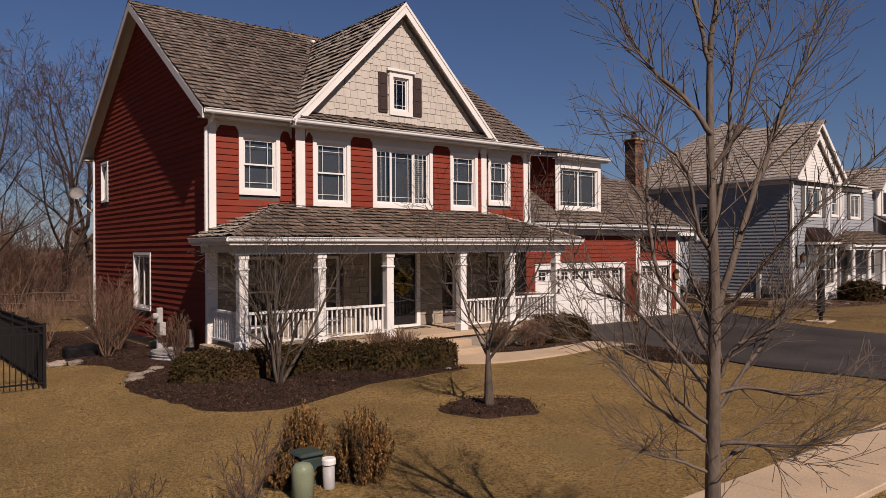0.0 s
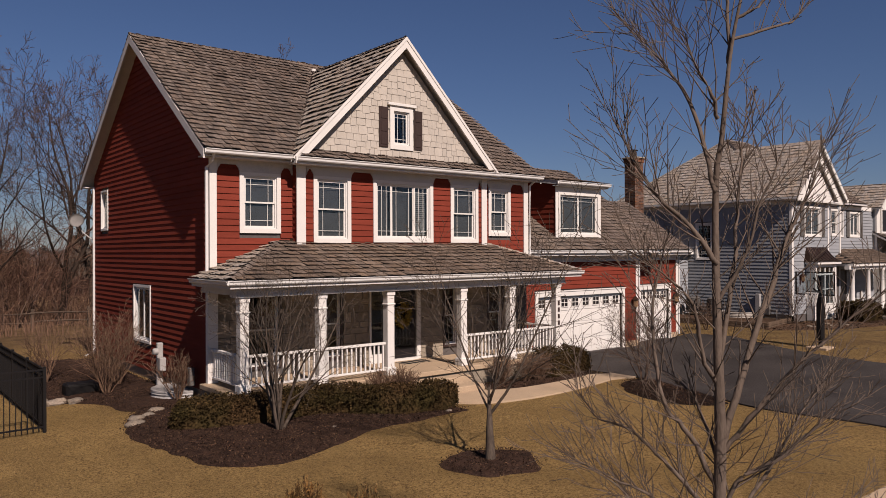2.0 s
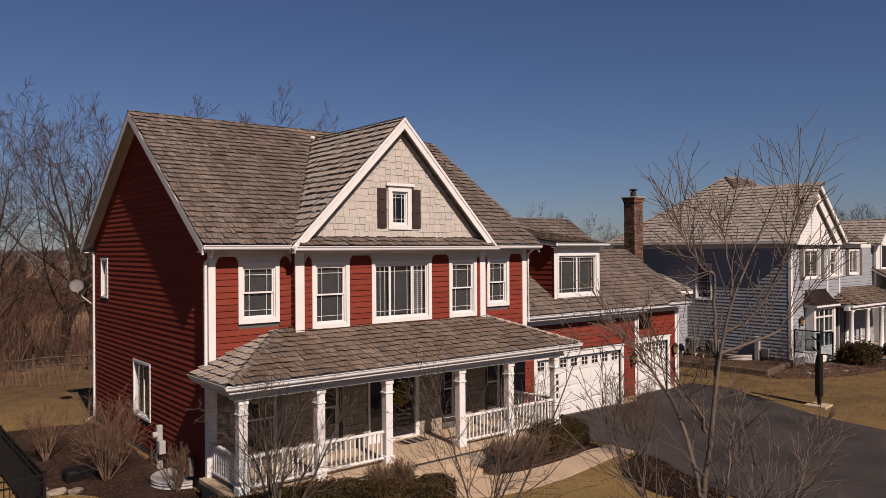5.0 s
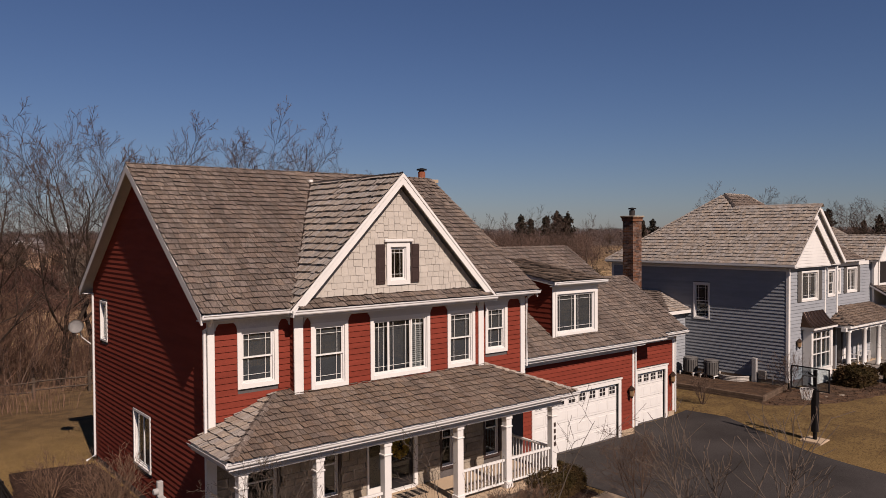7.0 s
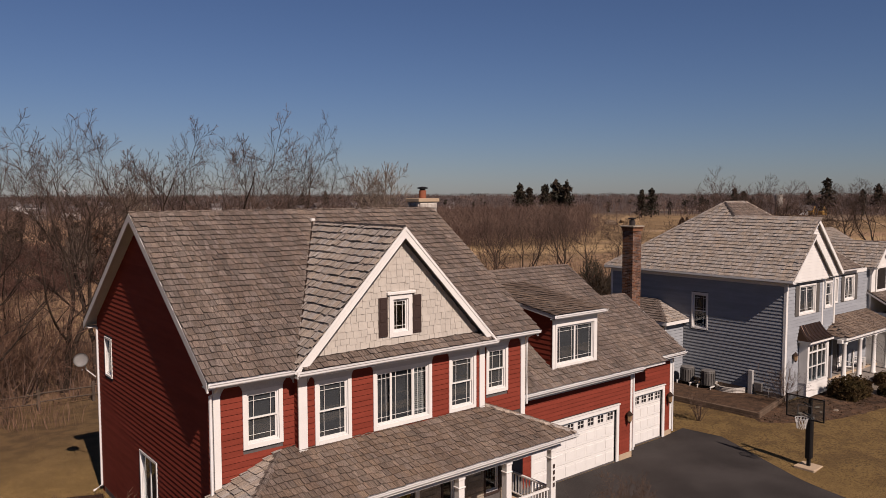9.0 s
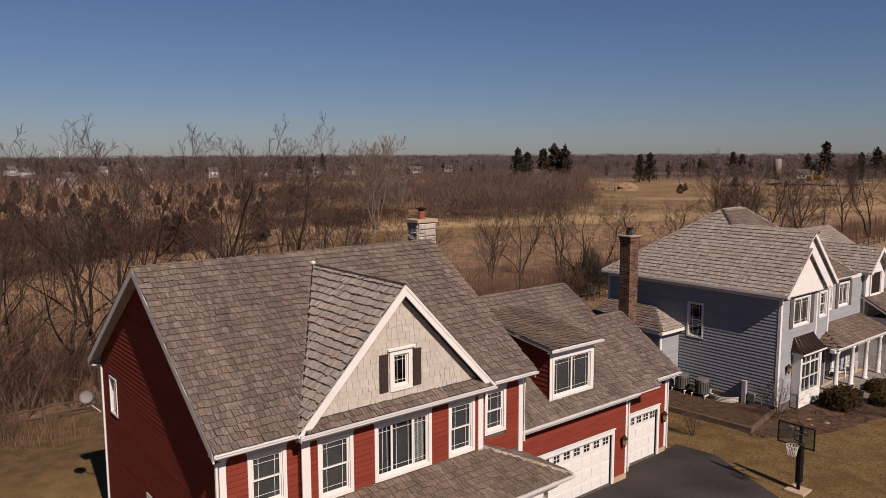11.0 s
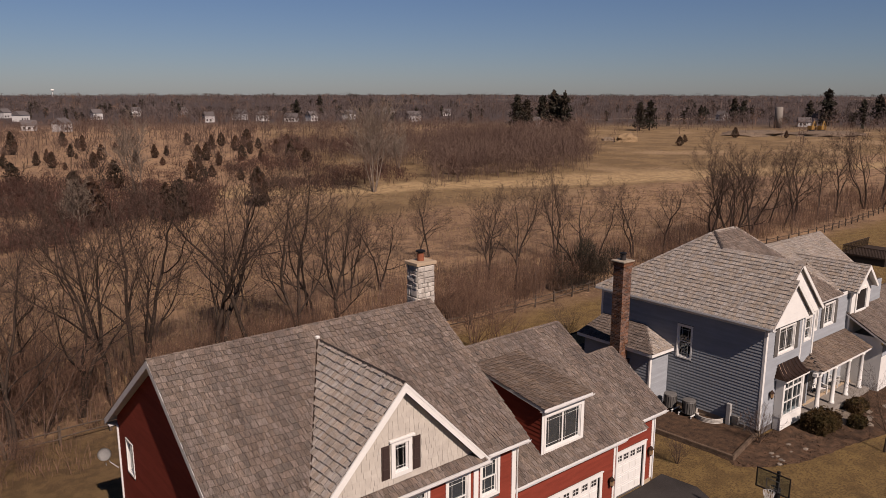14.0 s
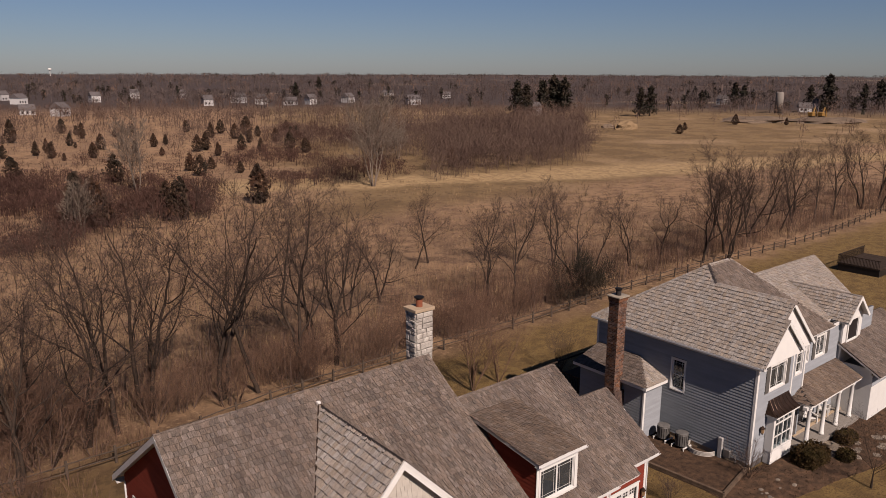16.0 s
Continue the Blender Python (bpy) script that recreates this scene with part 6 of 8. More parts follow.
# ---- trees and shrubs ----
class Wood:
    """Collects limbs as tapered tubes, thick ones and twigs apart."""

    def __init__(self, seed, stout=0):
        self.r = random.Random(seed)
        self.stout = stout
        self.parts = {"trunk": ([], []), "crown": ([], [])}

    def limb(self, pts, rads, where, sides):
        vs, fs = self.parts[where]
        base = len(vs)
        for i, p in enumerate(pts):
            way = (pts[min(i + 1, len(pts) - 1)] - pts[max(i - 1, 0)])
            if way.length < 1e-6:
                way = Vector((0, 0, 1))
            way.normalize()
            side = way.orthogonal().normalized()
            up = way.cross(side)
            for k in range(sides):
                a = 2 * math.pi * k / sides
                vs.append(p + (side * math.cos(a) + up * math.sin(a)) * rads[i])
        for i in range(len(pts) - 1):
            for k in range(sides):
                a, b = base + i * sides + k, base + i * sides + (k + 1) % sides
                fs.append((a, b, b + sides, a + sides))

    def grow(self, p, d, length, rad, level, spec):
        """One limb and, along it, its own limbs. spec: for each level (steps, wobble, lift, count, from, angle, ratio, sides)."""
        r = self.r
        steps, wob, lift, count, start, angle, ratio, sides = spec[level]
        pts, rads, dirs = [p.copy()], [rad], [d.copy()]
        for k in range(steps):
            d = (d + Vector((r.gauss(0, wob), r.gauss(0, wob), r.gauss(0, wob) + lift))).normalized()
            p = p + d * (length / steps)
            pts.append(p.copy())
            dirs.append(d.copy())
            rads.append(max(rad * (1 - 0.85 * (k + 1) / steps), spec[-1]))
        self.limb(pts, rads, "trunk" if level <= self.stout else "crown", sides)
        if level + 2 >= len(spec):
            return
        turn = r.random() * 6.28
        for c in range(count):
            t = start + (1 - start) * (c + r.random()) / count
            i = min(int(t * steps), steps - 1)
            f = t * steps - i
            q = pts[i].lerp(pts[i + 1], f)
            turn += 2.4 + r.uniform(-0.5, 0.5)
            ax = dirs[i + 1]
            side = ax.orthogonal().normalized()
            side = side * math.cos(turn) + ax.cross(side) * math.sin(turn)
            ang = radians(angle * r.uniform(0.75, 1.25))
            nd = (ax * math.cos(ang) + side * math.sin(ang)).normalized()
            nl = length * ratio * (1.15 - 0.65 * t) * r.uniform(0.75, 1.2)
            nr = max((rads[i] * (1 - f) + rads[i + 1] * f) * r.uniform(0.45, 0.65), spec[-1])
            self.grow(q, nd, nl, nr, level + 1, spec)

    def build(self, owner, bark, twig):
        for name, (vs, fs) in self.parts.items():
            if vs:
                raw(name, vs, fs, bark if name == "trunk" else twig, owner, smooth=True)


def tree(name, at, label, seed, height, rad, spec, bark=BARK, twig=BARK, lean=(0, 0, 1), stems=1, group=""):
    x, y = at
    z = land(x, y)
    t = thing(name, (x, y, z), label, "shrub" if "shrub" in name else "tree", group)
    w = Wood(seed)
    for s in range(stems):
        d = Vector(lean)
        if stems > 1:
            a = s * 6.28 / stems + w.r.uniform(-0.4, 0.4)
            tilt = w.r.uniform(0.1, 0.6)
            d = Vector((math.cos(a) * tilt, math.sin(a) * tilt, 1)).normalized()
        w.grow(Vector((x + d.x * 0.1, y + d.y * 0.1, z - 0.05)), d.normalized(), height * w.r.uniform(0.85, 1.1) if stems > 1 else height, rad, 0, spec)
    w.build(t, bark, twig)
    return t


# steps, wobble, lift, count, from, angle, ratio, sides ... and the thinnest radius
SPUR = [(0,) * 8, (0,) * 8, (5, 0.05, 0.04, 4, 0.25, 34, 0.5, 4), (3, 0.06, 0.04, 0, 0, 0, 0, 3), 0.0026]
PEAR = [(5, 0.03, 0.03, 9, 0.62, 40, 3.9, 9), (9, 0.08, 0.04, 11, 0.12, 42, 0.42, 6), (5, 0.13, 0.04, 6, 0.15, 40, 0.5, 3), (3, 0.12, 0.03, 0, 0, 0, 0, 3), 0.0035]
BUSH = [(7, 0.10, 0.03, 7, 0.25, 34, 0.55, 6), (5, 0.14, 0.03, 6, 0.2, 36, 0.55, 4), (4, 0.15, 0.02, 4, 0.2, 38, 0.55, 3), (3, 0.12, 0.02, 0, 0, 0, 0, 3), 0.003]
TWIGGY = [(6, 0.10, 0.02, 7, 0.2, 28, 0.5, 4), (4, 0.13, 0.03, 4, 0.2, 30, 0.5, 3), (3, 0.12, 0.02, 0, 0, 0, 0, 3), 0.004]
ELM = [(14, 0.13, 0.04, 8, 0.25, 42, 0.58, 7), (9, 0.15, 0.08, 7, 0.18, 38, 0.55, 5), (6, 0.13, 0.07, 5, 0.15, 36, 0.54, 4), (4, 0.09, 0.05, 3, 0.1, 34, 0.55, 3), (2, 0.05, 0.02, 0, 0, 0, 0, 3), 0.0085]
SAPLING = [(7, 0.12, 0.03, 8, 0.15, 38, 0.48, 4), (5, 0.16, 0.04, 6, 0.15, 40, 0.5, 3), (3, 0.14, 0.02, 0, 0, 0, 0, 3), 0.006]
FAN = [(9, 0.05, 0.06, 10, 0.25, 34, 0.5, 6), (7, 0.08, 0.07, 7, 0.15, 32, 0.5, 4), (5, 0.10, 0.05, 6, 0.2, 30, 0.5, 3), (3, 0.12, 0.03, 0, 0, 0, 0, 3), 0.03]



def street_tree(at, label):
    """A leader that bends over near its tip, with boughs of their own courses: thickness, drift into the depth, then (aside, height) points."""
    x, y = at
    z = land(x, y)
    t = thing("street_tree", (x, y, z), label, "tree")
    w = Wood(7)
    right, deep = Vector((0.777, -0.629, 0)), Vector((0.629, 0.777, 0))

    def bough(thick, drift, *course):
        line = curve(course, 5)
        n = len(line) - 1
        pts = [Vector((x, y, h)) + right * (a + w.r.gauss(0, 0.006)) + deep * (drift * (k / n) ** 1.2) for k, (a, h) in enumerate(line)]
        rads = [max(1.08 * thick * (1 - k / n) ** 0.75, 0.0032) for k in range(n + 1)]
        w.limb(pts, rads, "crown", 7)
        for k in range(2, n):
            for _ in range(3 if k > n * 0.4 else 1):
                if w.r.random() < 0.65:
                    way = (pts[k + 1] - pts[k]).normalized()
                    side = Vector((w.r.gauss(0, 1), w.r.gauss(0, 1), w.r.gauss(0.3, 0.7))).normalized()
                    w.grow(pts[k].copy(), (way + side * 0.8).normalized(), w.r.uniform(0.15, 0.85) * (1.2 - 0.5 * k / n), max(rads[k] * 0.42, 0.0038), 2, SPUR)

    lead = curve([(0.0, z - 0.1), (0.0, 1.8), (0.01, 2.5), (0.0, 3.4), (0.0, 4.3), (0.04, 4.6), (0.09, 5.15), (0.15, 5.5), (0.22, 5.75), (0.35, 6.05), (0.55, 6.5)], 3)
    n = len(lead) - 1
    w.limb([Vector((x, y, h)) + right * a + deep * (0.02 * math.sin(h * 2)) for a, h in lead],
           [0.004 + 0.066 * (1 - max(h - z, 0) / 6.6) ** 1.25 + (0.02 if k == 0 else 0) for k, (a, h) in enumerate(lead)], "trunk", 12)
    bough(0.030, 0.25, (0.03, 2.41), (0.11, 2.65), (0.29, 3.18), (0.46, 3.59), (0.58, 3.91), (0.80, 4.32), (0.88, 4.68))
    bough(0.019, -0.30, (0.02, 2.34), (0.21, 2.61), (0.50, 2.98), (0.86, 3.34), (1.23, 3.71))
    bough(0.020, 0.30, (0.00, 3.71), (-0.18, 3.99), (-0.36, 4.16), (-0.48, 4.36), (-0.60, 4.60), (-0.70, 4.93))
    bough(0.018, -0.30, (0.01, 2.81), (-0.12, 3.06), (-0.22, 3.42), (-0.40, 3.61), (-0.70, 3.81))
    bough(0.021, 0.20, (-0.02, 2.12), (-0.20, 2.47), (-0.38, 2.73), (-0.44, 3.30), (-0.35, 3.75), (-0.24, 4.12))
    bough(0.018, -0.20, (0.05, 1.96), (0.15, 2.18), (0.35, 2.30), (0.66, 2.57), (1.15, 2.89))
    bough(0.020, -0.25, (0.02, 1.46), (0.13, 1.50), (0.54, 1.49), (0.78, 1.57), (1.27, 1.66))
    bough(0.013, 0.30, (0.03, 1.30), (0.21, 1.42), (0.37, 1.43), (0.62, 1.31), (0.90, 1.23))
    bough(0.020, 0.35, (-0.02, 1.49), (-0.24, 1.63), (-0.44, 1.77), (-0.68, 2.04), (-1.03, 2.25))
    bough(0.017, -0.35, (-0.02, 1.61), (-0.28, 1.82), (-0.52, 2.08), (-0.81, 2.24), (-1.11, 2.41))
    bough(0.019, 0.20, (-0.02, 1.84), (-0.20, 2.08), (-0.38, 2.28), (-0.60, 2.49), (-0.85, 2.59), (-1.03, 2.89))
    bough(0.017, 0.40, (0.04, 1.73), (0.29, 2.04), (0.58, 2.41), (0.78, 2.65), (0.98, 2.77))
    bough(0.013, -0.30, (-0.03, 1.27), (-0.28, 1.38), (-0.44, 1.43), (-0.62, 1.52))
    bough(0.019, 0.30, (0.02, 3.02), (0.13, 3.59), (0.20, 4.07), (0.27, 4.56), (0.35, 4.93))
    bough(0.016, -0.20, (0.02, 3.46), (0.17, 3.75), (0.29, 4.20), (0.48, 4.68))
    bough(0.016, 0.10, (0.03, 1.84), (0.25, 1.88), (0.58, 1.82), (0.90, 1.84), (1.23, 1.92))
    bough(0.015, 0.50, (0.04, 2.08), (-0.03, 2.49), (-0.13, 2.77), (-0.28, 2.89))
    bough(0.017, 0.20, (-0.01, 4.23), (-0.14, 4.80), (-0.28, 5.08), (-0.45, 5.33), (-0.57, 5.45))
    bough(0.014, 0.20, (0.09, 5.16), (0.10, 5.53), (0.10, 5.90), (0.04, 5.94), (-0.08, 6.18), (-0.10, 6.30))
    bough(0.012, -0.20, (0.16, 5.49), (0.33, 5.59), (0.49, 5.86), (0.61, 6.26), (0.65, 6.47))
    bough(0.012, 0.20, (0.12, 5.33), (0.49, 5.45), (0.65, 5.53), (0.83, 5.90))
    bough(0.014, -0.30, (0.01, 4.76), (-0.08, 4.96), (-0.22, 5.12), (-0.33, 5.33))
    bough(0.010, 0.10, (0.21, 5.73), (0.20, 6.06), (0.16, 6.30))
    for _ in range(26):
        h, a = w.r.uniform(1.0, 5.0), w.r.random() * 6.28
        w.grow(Vector((x, y, h)), Vector((math.cos(a), math.sin(a), 0.8)).normalized(), w.r.uniform(0.2, 0.6), 0.006, 2, SPUR)
    w.build(t, BARK_YOUNG, BARK_YOUNG)


street_tree((-1.66, -14.55), "young bare street tree with rising grey-brown limbs")
tree("lawn_tree", (2.26, -7.86), "small bare ornamental tree in a round mulch ring", 21, 1.35, 0.10, PEAR, BARK, BARK)
tree("porch_shrub", (0.45, -3.45), "leafless many-stemmed shrub before the porch", 5, 2.9, 0.042, BUSH, BARK, BARK, stems=7)
tree("drive_shrub", (11.4, -4.4), "bare twiggy shrub beside the driveway", 9, 2.0, 0.022, BUSH, TWIG, TWIG, stems=9)
for i, (x, y, h, n) in enumerate(((-1.2, 3.0, 1.9, 12), (-0.6, 4.1, 1.8, 8), (-0.1, 0.9, 1.15, 6), (-2.0, 6.2, 1.5, 6))):
    tree("lilac_shrub", (x, y), "bare brown twiggy shrub along the house side", 30 + i, h, 0.017, TWIGGY, TWIG_TAN, TWIG_TAN, stems=n + 7, group="side shrubs")
for i, (x, y) in enumerate(((3.6, -2.55), (4.25, -2.5), (7.6, -2.5), (8.3, -2.75), (8.75, -2.85))):
    tree("spirea_shrub", (x, y), "low bare spirea shrub at the porch edge", 40 + i, 0.7, 0.008, TWIGGY, TWIG_TAN, TWIG_TAN, stems=30, group="porch shrubs")
tree("yard_shrub", (24.3, 1.5), "bare twiggy shrub beyond the driveway", 47, 1.3, 0.014, TWIGGY, TWIG, TWIG, stems=12)
tree("corner_shrub", (29.6, 0.0), "bare twiggy shrub at the blue house's corner", 48, 1.9, 0.014, TWIGGY, TWIG, TWIG, stems=12)
tree("yard_tree", (33.8, -4.6), "slender bare tree before the blue house", 49, 1.3, 0.07, PEAR, BARK_DARK, BARK_DARK)
tree("birch_tree", (25.6, 18.2), "bare brown clump of slender multi-stemmed birch", 51, 5.8, 0.042, BUSH, TWIG_TAN, TWIG_RUST, stems=11, group="birches")
tree("birch_tree", (28.0, 18.2), "bare brown clump of slender multi-stemmed birch", 52, 4.8, 0.04, BUSH, TWIG_TAN, TWIG_RUST, stems=7, group="birches")
tree("yard_shrub", (33.0, 16.8), "bare twiggy shrub behind the blue house", 53, 3.0, 0.018, TWIGGY, TWIG, TWIG, stems=14)
for i, (x, y, h, n) in enumerate(((-4.6, -10.9, 0.75, 6), (-4.0, -11.6, 0.7, 6), (-3.4, -10.6, 0.85, 5), (-5.0, -12.0, 0.6, 6))):
    tree("twig_shrub", (x, y), "few bare brown stems in the front lawn", 60 + i, h, 0.010, TWIGGY, TWIG, TWIG, stems=n, group="front stems")

# the row of old trees beyond the split-rail fence: six forms, repeated
ELMS = []
for k in range(6):
    t = thing("field_tree", (0, 0, 0), "bare old field tree with crooked dark limbs", "tree", "field edge trees")
    w = Wood(100 + k, 3)
    stems = 1 + (k % 3 == 0) + (k % 3 == 1)
    for s in range(stems):
        a = w.r.random() * 6.28
        lean = 0.30 if stems > 1 else 0.06
        w.grow(Vector((0.15 * math.cos(a), 0.15 * math.sin(a), -0.3)), Vector((lean * math.cos(a + s * 3), lean * math.sin(a + s * 3), 1)).normalized(), 11.8 * w.r.uniform(0.9, 1.1), 0.165, 0, ELM)
    w.build(t, BARK_DARK, TWIG_DARK)
    ELMS.append(t)
rnd = random.Random(77)
SPOTS = [(2.6, 26.8, 1.0), (-1.6, 23.6, 0.85), (4.6, 27.2, 1.04), (7.2, 28.7, 1.08), (11.5, 28.1, 1.1), (14.2, 27.5, 1.08), (17.7, 28.1, 1.0), (21.0, 29.0, 0.92), (1.5, 35.8, 0.7), (-4.8, 27.0, 1.1),
         (9.5, 36.0, 0.6), (-7.0, 31.0, 1.05), (15.5, 37.0, 0.55), (22.5, 35.0, 0.8), (42.9, 31.8, 0.78), (40.9, 33.3, 0.68), (52.0, 31.5, 0.72), (45.2, 50.7, 0.62), (48.3, 51.9, 0.58), (54.1, 48.1, 0.55),
         (55.6, 44.2, 0.78), (58.0, 40.5, 0.7), (64.3, 33.9, 0.72), (68.0, 32.4, 0.85), (71.5, 28.9, 0.9)]
FAR_ROW = [(74.9, 27.6, 0.95), (77.7, 29.5, 1.0), (82.5, 32.0, 0.85), (89.8, 33.3, 0.95), (97.0, 32.5, 0.8), (105.2, 34.6, 0.85), (110.9, 37.5, 0.88), (111.9, 34.4, 0.8), (116.6, 33.5, 0.85), (125.5, 32.8, 0.98),
           (127.4, 30.8, 0.9), (138.0, 35.0, 1.0), (150.0, 38.0, 1.05), (162.0, 36.0, 1.05), (28.5, 38.5, 0.7), (33.5, 41.0, 0.65), (93.0, 39.0, 0.75), (101.0, 36.5, 0.7), (86.0, 36.0, 0.7), (61.0, 36.5, 0.6)]
used = set()
for i, (x, y, s) in enumerate(SPOTS + FAR_ROW):
    k = i % 6
    m = pose(x, y, land(x, y), 0, 0, rnd.uniform(0, 360)) @ Matrix.Diagonal((s, s, s * rnd.uniform(0.9, 1.1), 1))
    if k not in used:
        used.add(k)
        ELMS[k].matrix_basis = m
    else:
        c = copy_thing(ELMS[k], pose(x, y, land(x, y), 0, 0, rnd.uniform(0, 360)))
        c.scale = (s, s, s * rnd.uniform(0.9, 1.1))


# saplings and tangled shrubs along the field edge: five forms, repeated
rnd = random.Random(78)
FORMS = []
for k in range(5):
    t = thing("sapling_shrub", (0, 0, 0), "tangled red-brown leafless shrub at the meadow's edge", "shrub", "field edge shrubs")
    w = Wood(140 + k)
    for q in range(6):
        a, lean = q * 1.05 + w.r.uniform(-0.4, 0.4), w.r.uniform(0.1, 0.55)
        w.grow(Vector((0.25 * math.cos(a), 0.25 * math.sin(a), -0.1)), Vector((lean * math.cos(a), lean * math.sin(a), 1)).normalized(), 3.1 * w.r.uniform(0.6, 1.15), 0.026, 0, SAPLING)
    w.build(t, TWIG_DARK, TWIG_RUST)
    FORMS.append(t)
shrubs = [(rnd.uniform(-13, 3), rnd.uniform(24.5, 35), rnd.uniform(0.8, 1.9)) for _ in range(34)]
shrubs += [(rnd.uniform(3, 26), 26.6 + abs(rnd.gauss(0, 2.6)), rnd.uniform(0.55, 1.25)) for _ in range(40)]
shrubs += [(rnd.uniform(24, 46), 27.3 + abs(rnd.gauss(0, 1.8)), rnd.uniform(0.6, 1.35)) for _ in range(30)]
shrubs += [(rnd.uniform(46, 80), 29.0 + abs(rnd.gauss(0, 2.5)), rnd.uniform(0.5, 1.1)) for _ in range(16)]
shrubs += [(rnd.uniform(-10, 0), rnd.uniform(20.5, 25), rnd.uniform(0.35, 0.8)) for _ in range(22)]
for i, (x, y, k) in enumerate(shrubs):
    m = pose(x, y, land(x, y), 0, 0, rnd.uniform(0, 360))
    if i < 5:
        FORMS[i].matrix_basis = m
        FORMS[i].scale = (k, k, k)
    else:
        c = copy_thing(FORMS[i % 5], m)
        c.scale = (k * rnd.uniform(0.9, 1.2), k * rnd.uniform(0.9, 1.2), k)


# hedges and evergreens: many small leaves over a rounded body
def leaves(verts, faces, place, size, rnd, tall=1.6, rise=0.5):
    a = Vector((rnd.gauss(0, 1), rnd.gauss(0, 1), rnd.gauss(0, 0.7) + rise)).normalized()
    b = a.orthogonal().normalized()
    b = b * math.cos(rnd.random() * 6.28) + a.cross(b) * math.sin(rnd.random() * 6.28)
    i = len(verts)
    verts += [place - b * size * 0.5, place + a * size * tall * 0.5 + b * size * 0.0, place + b * size * 0.5, place - a * size * tall * 0.6]
    faces.append((i, i + 1, i + 2, i + 3))


def hedge(name, line, wide, high, label, seed, mat=HEDGE, size=0.032, density=2400):
    """A clipped hedge along a line of (x, y)."""
    rnd = random.Random(seed)
    pts = [Vector((*p, 0)) for p in curve(line, 6)]
    x, y = line[0]
    t = thing(name, (x, y, land(x, y)), label, "hedge")
    verts, faces, cv, cf = [], [], [], []
    total = 0.0
    for i, (p, q) in enumerate(zip(pts, pts[1:])):
        way = (q - p).normalized()
        side = Vector((-way.y, way.x, 0))
        total += (q - p).length
        for _ in range(int((q - p).length * density)):
            f = rnd.random()
            a = rnd.uniform(0, math.pi)
            bulge = 1 + 0.16 * noise.noise(Vector((p.x * 1.6, p.y * 1.6, a * 1.3))) + rnd.gauss(0, 0.05)
            c, s = math.cos(a), math.sin(a)
            u = wide / 2 * math.copysign(abs(c) ** 0.6, c) * bulge
            v = high * (abs(s) ** 0.55) * bulge
            o = p.lerp(q, f) + side * u + way * rnd.gauss(0, 0.03)
            leaves(verts, faces, Vector((o.x, o.y, land(o.x, o.y) + max(v, 0.03))), size * rnd.uniform(0.6, 1.4), rnd)
    for end, way in ((pts[0], pts[0] - pts[1]), (pts[-1], pts[-1] - pts[-2])):
        way.normalize()
        side = Vector((-way.y, way.x, 0))
        for _ in range(int(density * wide * 0.9)):
            a, e = rnd.uniform(0, math.pi), rnd.random()
            rr = math.sqrt(rnd.random())
            o = end + side * (wide / 2 * rr * math.cos(a)) + way * (0.22 * (1 - rr ** 3) + rnd.gauss(0, 0.03))
            leaves(verts, faces, Vector((o.x, o.y, land(o.x, o.y) + max(high * rr * math.sin(a) ** 0.6, 0.03))), size * rnd.uniform(0.6, 1.4), rnd)
    raw("foliage", verts, faces, mat, t)
    for i, p in enumerate(pts):
        way = (pts[min(i + 1, len(pts) - 1)] - pts[max(i - 1, 0)]).normalized()
        side = Vector((-way.y, way.x, 0))
        for k in range(9):
            a = math.pi * k / 8
            u, v = wide * 0.42 * math.copysign(abs(math.cos(a)) ** 0.6, math.cos(a)), high * 0.86 * abs(math.sin(a)) ** 0.55
            o = p + side * u
            cv.append((o.x, o.y, land(o.x, o.y) + v))
        if i:
            b = 9 * i
            cf += [(b - 9 + k, b - 8 + k, b + k + 1, b + k) for k in range(8)]
    cf += [tuple(range(9)), tuple(range(9 * (len(pts) - 1), 9 * len(pts)))]
    raw("inner_body", cv, cf, HEDGE, t)
    return t


hedge("hedge", [(-1.0, -1.95), (-0.1, -2.2), (0.7, -2.45), (1.5, -2.35), (2.2, -2.5), (2.8, -3.1), (3.4, -3.65), (4.15, -3.85), (4.6, -3.6)], 0.82, 0.60, "long clipped dark green boxwood hedge before the porch", 1)
hedge("hedge", [(9.3, -2.45), (10.5, -2.2), (11.5, -1.75)], 1.05, 0.72, "rounded dark green hedge beside the path", 2)
hedge("hedge", [(33.1, -1.2), (34.8, -1.3)], 1.5, 1.0, "dark rounded yew before the blue house", 3, density=600, size=0.07)
hedge("hedge", [(37.6, -1.5), (38.6, -1.5)], 1.0, 0.7, "low dark shrub at the blue house porch", 4, density=500, size=0.07)
hedge("hedge", [(35.6, -2.4), (36.2, -2.4)], 0.9, 0.6, "low dark shrub on the mulch", 6, density=500, size=0.07)


